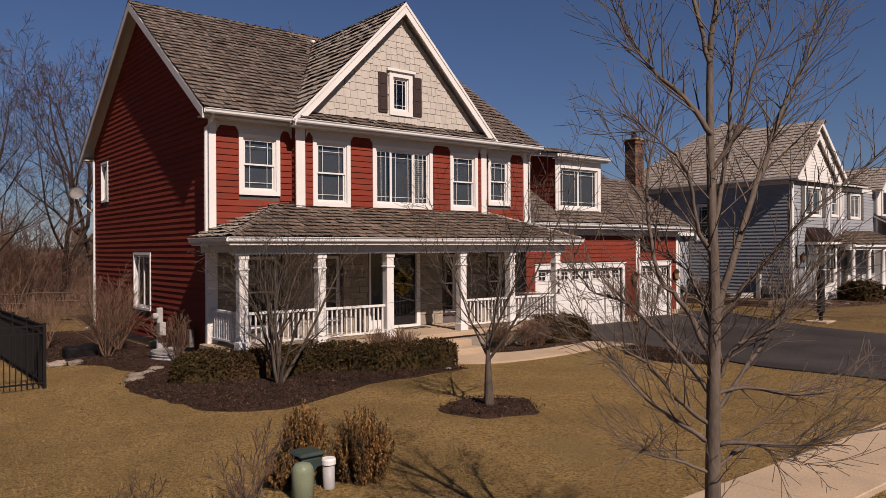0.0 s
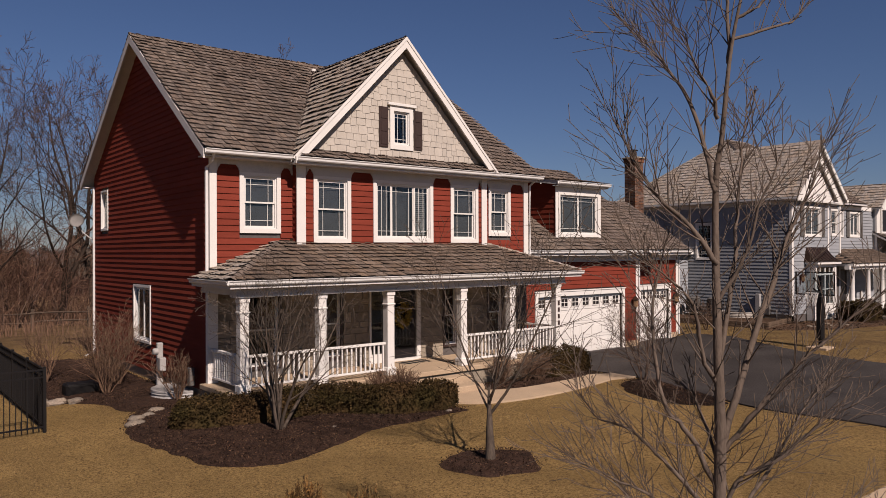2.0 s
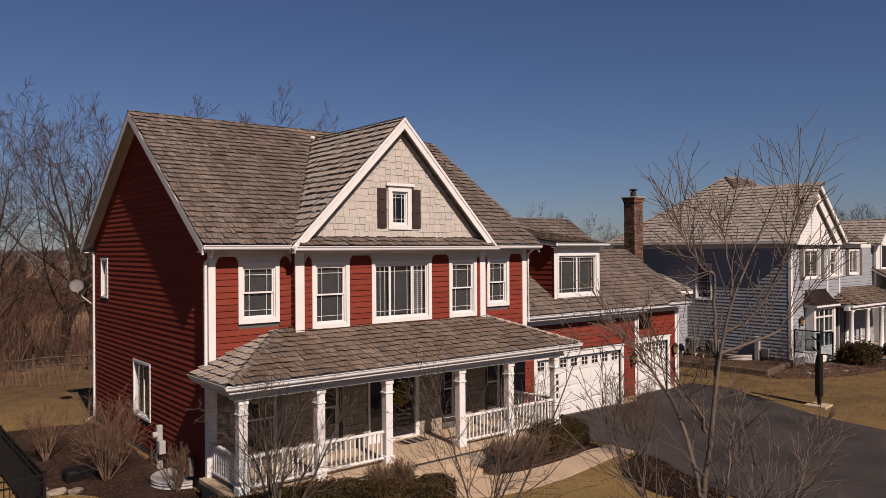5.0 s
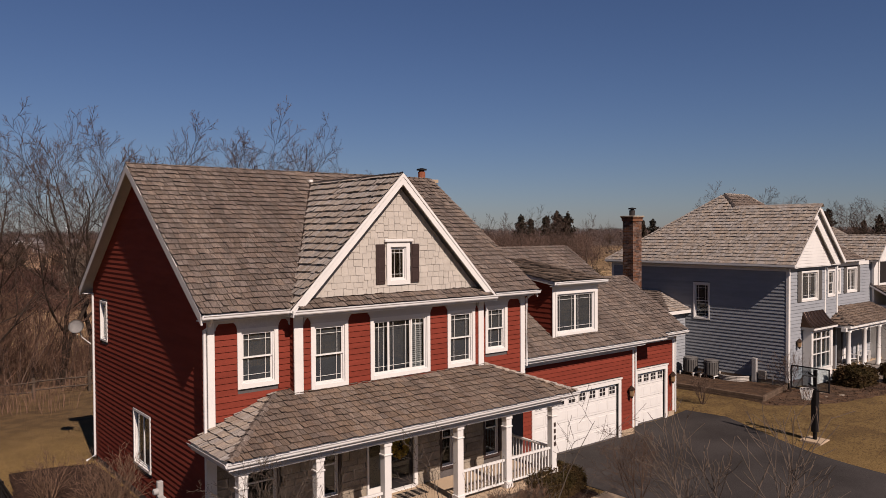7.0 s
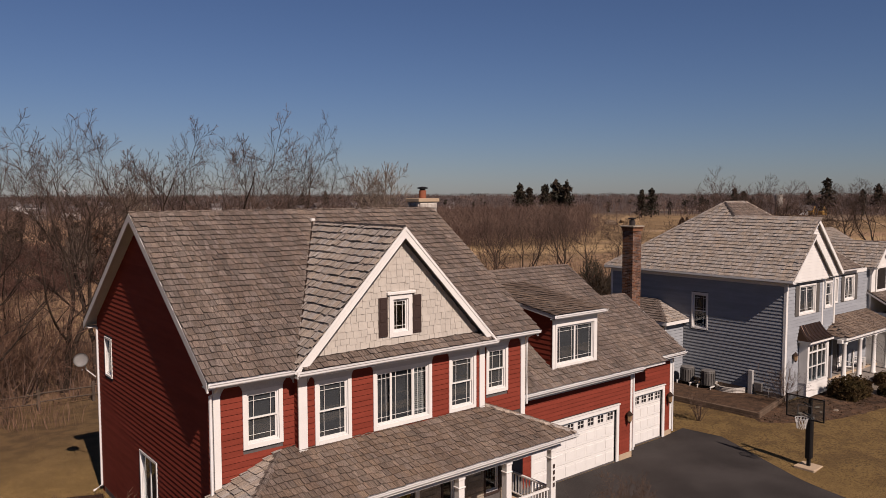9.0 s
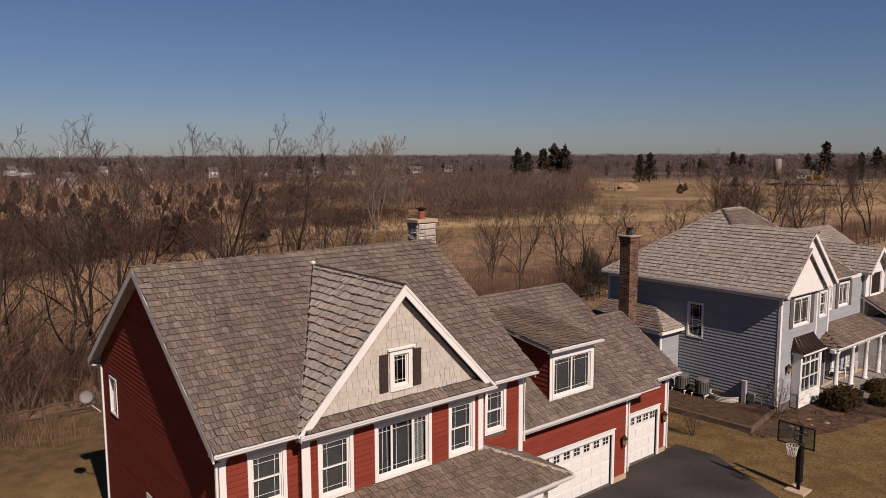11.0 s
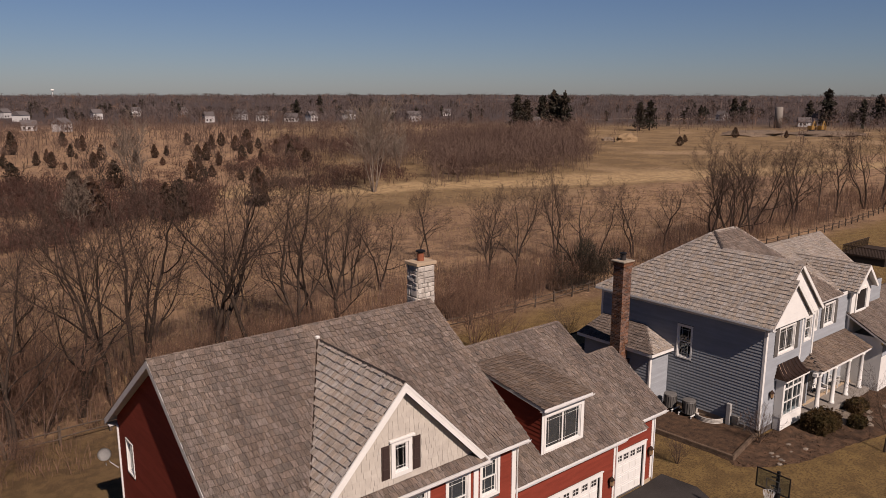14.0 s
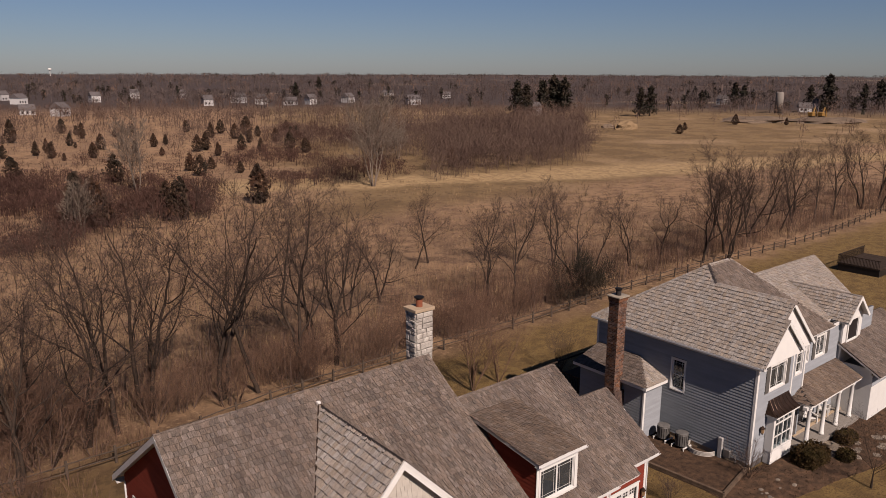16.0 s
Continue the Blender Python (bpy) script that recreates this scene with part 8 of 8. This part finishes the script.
def picket_fence(a, b, high, label):
    a, b = Vector((*a, 0)), Vector((*b, 0))
    n = int((b - a).length / 0.11)
    f = thing("metal_fence", (a.x, a.y, land(a.x, a.y)), label, "fence")
    way = (b - a).normalized()
    turn = math.degrees(math.atan2(way.y, way.x))
    for h in (0.12, high - 0.18, high - 0.02):
        part("rail", turned(boxes((0, (b - a).length, -0.015, 0.015, h, h + 0.035)), pose(a.x, a.y, land(a.x, a.y), 0, 0, turn)), BLACK, f)
    for k in range(n + 1):
        p = a + way * (k * 0.11)
        w = 0.03 if k % 17 == 0 else 0.009
        part("post" if w > 0.02 else "picket", turned(boxes((-w, w, -w, w, 0.0 if w > 0.02 else 0.04, high + (0.06 if w > 0.02 else 0.0))), pose(p.x, p.y, land(p.x, p.y), 0, 0, turn)), BLACK, f)


picket_fence((-3.15, 0.35), (-3.15, 9.4), 1.36, "black metal picket fence running back beside the garden")
picket_fence((-3.15, 0.35), (-9.2, 0.1), 1.36, "black metal picket fence across the side garden")


def window_well(x, y, r, label):
    t = thing("window_well", (x, y, land(x, y)), label, "window well")
    prof = [(r * math.cos(a), r * math.sin(a)) for a in (math.pi / 2 + math.pi * k / 14 for k in range(15))]
    z = land(x, y)
    for k in range(2):
        part("ring", tube([(x + u * 1.0, y + v, z + 0.05 + 0.085 * k) for u, v in prof], 0.045, 6), PVC, t)
    part("cover", prism([(x + u * 1.06, y + v * 1.06, z + 0.18) for u, v in prof], (0, 0, 0.04)), PVC, t, "pale translucent plastic cover")


window_well(0.28, 1.65, 0.72, "pale plastic window well cover beside the red wall")
well = thing("window_well", (30.3, 3.3, land(30.3, 3.3)), "pale corrugated metal window well at the blue house", "window well")
for k in range(5):
    part("ring", tube([(30.3 + 0.85 * math.cos(a), 3.3 + 0.85 * math.sin(a), 0.24 + 0.075 * k) for a in (math.pi / 2 + math.pi * q / 16 for q in range(17))], 0.042, 6), WELL, well)
part("floor", prism([(30.3 + 0.82 * math.cos(a), 3.3 + 0.82 * math.sin(a), 0.2) for a in (math.pi / 2 + math.pi * q / 16 for q in range(17))], (0, 0, 0.04)), BED, well)
conduit = thing("meter_post", (0.22, 3.2, land(0, 3.2)), "grey electric meter post against the red wall", "meter")
part("pipe", soft(boxes((0.14, 0.30, 3.14, 3.28, 0.0, 1.36)), 0.02), PVC, conduit)
part("meter", lathe([(0.09, 0), (0.09, 0.1), (0.07, 0.13)], (0, 0, 0), 16), PVC, conduit).matrix_basis = pose(0.1, 3.0, 1.15, 0, -90, 0)
part("meter_box", soft(boxes((0.12, 0.29, 2.88, 3.12, 0.62, 0.98)), 0.015), PVC, conduit)
spigot = thing("hose_bracket", (0.25, 0.9, land(0.2, 0.9)), "grey utility bracket on the red wall", "bracket")
part("plate", soft(boxes((0.16, 0.29, 0.8, 0.98, 0.5, 0.95)), 0.015), GREYMETAL, spigot)
dish = thing("satellite_dish", (0.22, 10.7, 4.4), "pale grey satellite dish on a bent arm", "satellite dish")
bm = bmesh.new()
rings = []
for i in range(5):
    rr = 0.25 * i / 4
    rings.append([bm.verts.new((rr * math.cos(a), rr * math.sin(a), 0.09 * (i / 4) ** 2)) for a in (2 * math.pi * k / 20 for k in range(20))] if i else [bm.verts.new((0, 0, 0))])
for k in range(20):
    bm.faces.new((rings[0][0], rings[1][k], rings[1][(k + 1) % 20]))
    for i in range(1, 4):
        bm.faces.new((rings[i][k], rings[i + 1][k], rings[i + 1][(k + 1) % 20], rings[i][(k + 1) % 20]))
bmesh.ops.solidify(bm, geom=bm.faces[:], thickness=0.012)
part("bowl", turned(bm, pose(-0.12, 10.75, 4.92, 68, 0, -20)), PVC, dish, smooth=True)
part("arm", tube([(0.3, 10.55, 4.3), (0.05, 10.75, 4.55), (-0.05, 10.8, 4.9)], 0.025, 6), GREYMETAL, dish)
part("feed", tube([(-0.1, 10.75, 4.55), (-0.22, 10.2, 4.72)], 0.018, 5), GREYMETAL, dish)
bin_t = thing("drain_box", (-1.7, 3.6, land(-1.7, 3.6)), "low dark drain box among the shrubs", "drain box")
part("body", soft(boxes((-2.05, -1.25, 3.45, 4.0, 0.05, 0.42)), 0.05), BLACK, bin_t)

rnd = random.Random(31)


def rock(x, y, r, h, seed, group="edging stones"):
    bm = bmesh.new()
    bmesh.ops.create_icosphere(bm, subdivisions=2, radius=1.0)
    for v in bm.verts:
        k = 1 + 0.3 * noise.noise(v.co * 1.7 + Vector((seed * 3.1, 0, 0)))
        v.co = Vector((x + v.co.x * r * k, y + v.co.y * r * 0.75 * k, land(x, y) + 0.03 + v.co.z * h * k))
    tagged(part("edging_stone", bm, ROCK), "flat tan fieldstone edging the mulch bed", "stone", group)


for i, (x, y, r) in enumerate(((-2.35, 3.1, 0.28), (-2.0, 2.75, 0.22), (-2.6, 3.6, 0.2), (-1.5, -0.5, 0.2), (-1.2, -0.35, 0.16), (-1.65, -0.95, 0.22), (-0.9, 0.05, 0.2), (-2.75, 4.2, 0.2), (1.4, -4.0, 0.07), (4.2, -4.35, 0.09))):
    rock(x, y, r, r * 0.4, i)


def wall_lamp(x, y, z, owner_label):
    t = thing("wall_lamp", (x, y, z), owner_label, "lamp", "wall lanterns")
    part("bracket", boxes((x - 0.05, x + 0.05, y - 0.02, y + 0.02, z - 0.1, z + 0.12)), COPPER, t)
    part("cage", lathe([(0.05, -0.18), (0.09, -0.16), (0.11, 0.1), (0.03, 0.12)], (x, y - 0.14, z), 6), LAMPGLASS, t)
    part("roof", lathe([(0.15, 0.1), (0.13, 0.13), (0.02, 0.26)], (x, y - 0.14, z), 6), COPPER, t)
    part("foot", lathe([(0.03, -0.26), (0.07, -0.18)], (x, y - 0.14, z), 6), COPPER, t)


wall_lamp(17.92, YG1 - 0.03, 1.75, "brown metal lantern beside the wide garage door")
wall_lamp(31.2, NY - 0.03, 2.4, "dark metal lantern beside the bay window of the blue house")
wall_lamp(21.70, YG2 - 0.03, 1.75, "brown metal lantern beside the small garage door")
wr = thing("wreath", (6.1, -0.12, 1.95), "yellow dried-flower wreath on the front door", "wreath")
verts, faces = [], []
for _ in range(700):
    a, rr = rnd.random() * 6.28, 0.22 + rnd.gauss(0, 0.055)
    leaves(verts, faces, Vector((6.02 + rr * math.cos(a), -0.10 + rnd.gauss(0, 0.03), 1.98 + rr * 1.15 * math.sin(a))), 0.05, rnd)
raw("flower_mass", verts, faces, WREATH, wr)
mat_t = thing("door_mat", (6.1, -0.5, PF), "striped mat before the front door", "door mat")
for k in range(8):
    part("stripe", boxes((5.6 + k * 0.12, 5.7 + k * 0.12, -0.75, -0.3, PF + 0.001, PF + 0.014)), BLACK if k % 2 else ROCK, mat_t)
num = thing("number_plate", (10.54, PB - 0.12, 2.0), "dark bars in place of a house number on the column", "sign")
for k in range(4):
    part("bar", boxes((10.5, 10.58, PB - 0.122, PB - 0.116, 1.55 + k * 0.2, 1.68 + k * 0.2)), SHUTTER, num)

# ---- basketball hoop beside the driveway ----
bx, by = 22.55, -4.4
bz = land(bx, by)
hoop = thing("basketball_hoop", (bx, by, bz), "black basketball hoop with a clear backboard beside the driveway", "basketball hoop")
part("base_slab", soft(boxes((bx - 0.4, bx + 0.4, by - 0.4, by + 0.4, bz - 0.1, bz + 0.06)), 0.02), CONCRETE, hoop)
part("pole", soft(boxes((bx - 0.06, bx + 0.06, by - 0.06, by + 0.06, bz, bz + 2.75)), 0.01), BLACK, hoop)
part("pole_pad", soft(boxes((bx - 0.12, bx + 0.12, by - 0.12, by + 0.12, bz + 0.34, bz + 2.0)), 0.04), BLACK, hoop)
for z in (2.3, 2.7):
    part("arm", tube([(bx, by, bz + z - 0.25), (bx - 0.56, by, bz + z)], 0.03, 6), BLACK, hoop)
u0, u1, v0, v1 = by - 0.8, by + 0.66, bz + 2.05, bz + 2.93
brd = part("backboard_frame", boxes((bx - 0.62, bx - 0.57, u0, u0 + 0.04, v0, v1), (bx - 0.62, bx - 0.57, u1 - 0.04, u1, v0, v1),
                                    (bx - 0.62, bx - 0.57, u0 + 0.04, u1 - 0.04, v0, v0 + 0.04), (bx - 0.62, bx - 0.57, u0 + 0.04, u1 - 0.04, v1 - 0.04, v1)), BLACK, hoop)
part("backboard_pane", boxes((bx - 0.6, bx - 0.59, u0 + 0.04, u1 - 0.04, v0 + 0.04, v1 - 0.04)), GLASS, brd)
uc = (u0 + u1) / 2
part("target_frame", boxes((bx - 0.615, bx - 0.602, uc - 0.28, uc + 0.28, v0 + 0.52, v0 + 0.55), (bx - 0.615, bx - 0.602, uc - 0.28, uc + 0.28, v0 + 0.12, v0 + 0.15),
                           (bx - 0.615, bx - 0.602, uc - 0.28, uc - 0.25, v0 + 0.15, v0 + 0.52), (bx - 0.615, bx - 0.602, uc + 0.25, uc + 0.28, v0 + 0.15, v0 + 0.52)), ACMETAL, brd)
rx0, rz0 = bx - 0.86, bz + 2.14
ring = [(rx0 + 0.23 * math.cos(a), uc + 0.23 * math.sin(a), rz0) for a in (2 * math.pi * k / 20 for k in range(21))]
part("rim", tube(ring, 0.014, 6, caps=False), PVC, hoop, "pale metal rim")
net = []
for k in range(12):
    for s in (-1, 1):
        a, b = 2 * math.pi * k / 12, 2 * math.pi * (k + s) / 12
        net.append(tube([(rx0 + 0.23 * math.cos(a), uc + 0.23 * math.sin(a), rz0), (rx0 + 0.15 * math.cos(b), uc + 0.15 * math.sin(b), rz0 - 0.4)], 0.008, 4))
part("net", join(*net), WHITE, hoop, "white net")

# ---- round the blue house ----


def condenser(x, y):
    z = land(x, y)
    t = thing("condenser", (x, y, z), "round grey condenser on a low stand at the blue wall", "air conditioner", "condensers")
    part("stand", boxes((x - 0.42, x + 0.42, y - 0.42, y - 0.36, z + 0.28, z + 0.33), (x - 0.42, x + 0.42, y + 0.36, y + 0.42, z + 0.28, z + 0.33)), WHITE, t)
    for sx in (-0.4, 0.36):
        for sy in (-0.42, 0.38):
            part("leg", boxes((x + sx, x + sx + 0.04, y + sy, y + sy + 0.04, z, z + 0.3)), WHITE, t)
    part("cabinet", lathe([(0.36, 0.33), (0.37, 0.36), (0.37, 1.02), (0.34, 1.06)], (x, y, z), 18), ACMETAL, t)
    part("top_grille", lathe([(0.37, 1.06), (0.37, 1.1), (0.28, 1.13), (0.1, 1.14)], (x, y, z), 18), GREYMETAL, t)
    for k in range(18):
        a = 2 * math.pi * k / 18
        part("fin", tube([(x + 0.375 * math.cos(a), y + 0.375 * math.sin(a), z + 0.38), (x + 0.375 * math.cos(a), y + 0.375 * math.sin(a), z + 1.0)], 0.012, 4), BLACK, t)


condenser(29.55, 5.5)
condenser(29.55, 4.25)
m2 = thing("meter_post", (30.22, 1.9, 0.2), "grey meter box and conduit on the blue wall", "meter")
part("pipe", soft(boxes((30.12, 30.3, 2.05, 2.3, 0.1, 1.55)), 0.02), PVC, m2)
part("meter_box", soft(boxes((30.14, 30.3, 1.55, 1.95, 0.5, 0.95)), 0.02), GREYMETAL, m2)
part("gas_pipe", tube([(30.2, 1.2, 0.2), (30.2, 1.2, 0.75), (30.2, 1.6, 0.75)], 0.035, 6), GREYMETAL, m2)
for i, (a, b) in enumerate((((26.45, 7.4), (26.4, 4.9)), ((26.4, 4.9), (26.8, -0.1)), ((26.8, -0.1), (30.1, 0.5)))):
    d = Vector((b[0] - a[0], b[1] - a[1], 0))
    t = thing("timber_edge", (*a, land(*a)), "weathered timber edge of the raised bed", "timber", "bed timbers")
    for k in range(2):
        part("timber", turned(soft(boxes((-0.05, d.length + 0.05, -0.08, 0.08, -0.05 + 0.17 * k, 0.11 + 0.17 * k)), 0.015), pose(*a, land(*a), 0, 0, math.degrees(math.atan2(d.y, d.x)))), TIMBER, t)


def deck_chair(x, y, turn):
    z = 0.45
    t = thing("garden_chair", (x, y, z), "white slatted wooden garden chair on the porch", "chair", "porch chairs")
    m = pose(x, y, z, 0, 0, turn)
    for k in range(5):
        part("seat_slat", turned(boxes((-0.26, 0.26, -0.3 + k * 0.11, -0.21 + k * 0.11, 0.33 - k * 0.02, 0.36 - k * 0.02)), m), WHITE, t)
        part("back_slat", turned(boxes((-0.27 + k * 0.11, -0.18 + k * 0.11, 0.24, 0.27, 0.25, 1.0 - abs(k - 2) * 0.05)), m), WHITE, t)
    for s in (-0.32, 0.26):
        part("arm", turned(boxes((s, s + 0.08, -0.38, 0.26, 0.52, 0.55)), m), WHITE, t)
        part("leg", turned(boxes((s, s + 0.06, -0.36, -0.28, 0, 0.52)), m), WHITE, t)
        part("leg", turned(boxes((s, s + 0.06, 0.2, 0.28, 0, 0.52)), m), WHITE, t)


deck_chair(38.4, 0.9, -25)
deck_chair(40.3, 0.9, 15)
for i, (x, y) in enumerate(((36.4, -1.2), (38.2, -1.0))):
    t = thing("planter", (x, y, land(x, y)), "low tan garden planter", "planter", "planters")
    part("pot", lathe([(0.14, 0), (0.24, 0.28), (0.26, 0.34), (0.22, 0.34), (0.2, 0.26)], (x, y, land(x, y) + 0.03), 16), ROCK, t)
pp = sheet("garden_path", curve([(35.3, -0.9), (36.0, -2.6), (38.0, -3.6), (41.5, -3.4)]) + curve([(41.5, -2.2), (38.6, -2.2), (37.4, -1.6), (37.0, -0.9)]), 0.03, MORTAR, 0.8, "grey flagstone path to the blue house porch", "path")
for k in range(46):
    x, y = 35.3 + rnd.random() * 6.2, -3.5 + rnd.random() * 2.6
    if y < -3.4 + 0 or (x < 36.3 and y < -2.2) or (x > 38.5 and y > -2.3):
        continue
    n = rnd.randint(5, 7)
    r0 = rnd.uniform(0.22, 0.4)
    part("flagstone", prism([(x + r0 * rnd.uniform(0.75, 1.1) * math.cos(6.283 * i / n), y + r0 * rnd.uniform(0.75, 1.1) * math.sin(6.283 * i / n), land(x, y) + 0.03) for i in range(n)], (0, 0, 0.03 + 0.002 * (k % 7))), ROCK, pp)
for i in range(9):
    rock(29.2 + rnd.uniform(-1.2, 2), -1.6 + rnd.uniform(-0.5, 0.6), rnd.uniform(0.08, 0.2), 0.07, 20 + i, "garden stones")

# loose bark on the beds, and the lawn's dry blades
verts, faces, pale_v, pale_f = [], [], [], []
rnd = random.Random(41)


def inside(x, y, outline):
    hit = False
    for (x0, y0), (x1, y1) in zip(outline, outline[1:] + outline[:1]):
        if (y0 > y) != (y1 > y) and x < x0 + (y - y0) * (x1 - x0) / (y1 - y0):
            hit = not hit
    return hit


for k, outline in enumerate(BEDS):
    x0, x1 = min(p[0] for p in outline), max(p[0] for p in outline)
    y0, y1 = min(p[1] for p in outline), max(p[1] for p in outline)
    far = x0 > 20
    for _ in range(int((x1 - x0 + 0.3) * (y1 - y0 + 0.3) * (150 if far else 900))):
        x, y = rnd.uniform(x0 - 0.15, x1 + 0.15), rnd.uniform(y0 - 0.15, y1 + 0.15)
        if inside(x + rnd.gauss(0, 0.07), y + rnd.gauss(0, 0.07), outline):
            brown = far or rnd.random() < 0.3
            leaves(pale_v if brown else verts, pale_f if brown else faces, Vector((x, y, land(x, y) + 0.03 + rnd.random() * 0.03)), rnd.uniform(0.012, 0.03) * (2.4 if far else 1), rnd, 1.5, 0.0)
tagged(raw("bark_chips", verts, faces, MULCH), "loose dark bark chips on the beds", "mulch", kind="stuff")
tagged(raw("bark_chips", pale_v, pale_f, BED), "loose brown bark chips on the beds", "mulch", kind="stuff")
LAWN_OUT = [o for o in BEDS if min(p[0] for p in o) < 11]
LAWN_BOX = [(min(p[0] for p in o), max(p[0] for p in o), min(p[1] for p in o), max(p[1] for p in o)) for o in LAWN_OUT]


def in_bed(x, y):
    if -14.06 < y < -12.84 or x > 9.6 or (4.6 < x and -5.1 < y):
        return True
    return any(a < x < b and c < y < d and inside(x, y, o) for o, (a, b, c, d) in zip(LAWN_OUT, LAWN_BOX))


verts, faces = [], []
for _ in range(210000):
    f = rnd.random()
    x, y = rnd.uniform(-8, 9.6), -15.1 + 15.5 * f ** 1.3
    clump = noise.noise(Vector((x * 2.2, y * 2.2, 9.0)))
    if clump + rnd.gauss(0, 0.5) < -0.3 or in_bed(x, y):
        continue
    z = land(x, y)
    a, h = rnd.random() * 6.28, rnd.uniform(0.012, 0.036) * (1 + 0.4 * clump)
    s = Vector((math.cos(a), math.sin(a), 0)) * 0.0035
    i = len(verts)
    verts += [Vector((x, y, z - 0.005)) - s, Vector((x, y, z - 0.005)) + s, Vector((x + rnd.gauss(0, 0.02), y + rnd.gauss(0, 0.02), z + h))]
    faces.append((i, i + 1, i + 2))
LAWNBLADE = material("dry_lawn_blades", (0.308, 0.21, 0.0924), 0.9, 0.35, 0.6, 12, 0, second=(0.196, 0.133, 0.056), piece=0.4)
tagged(raw("grass", verts, faces, LAWNBLADE), "short dormant tan lawn grass", "grass", kind="stuff")
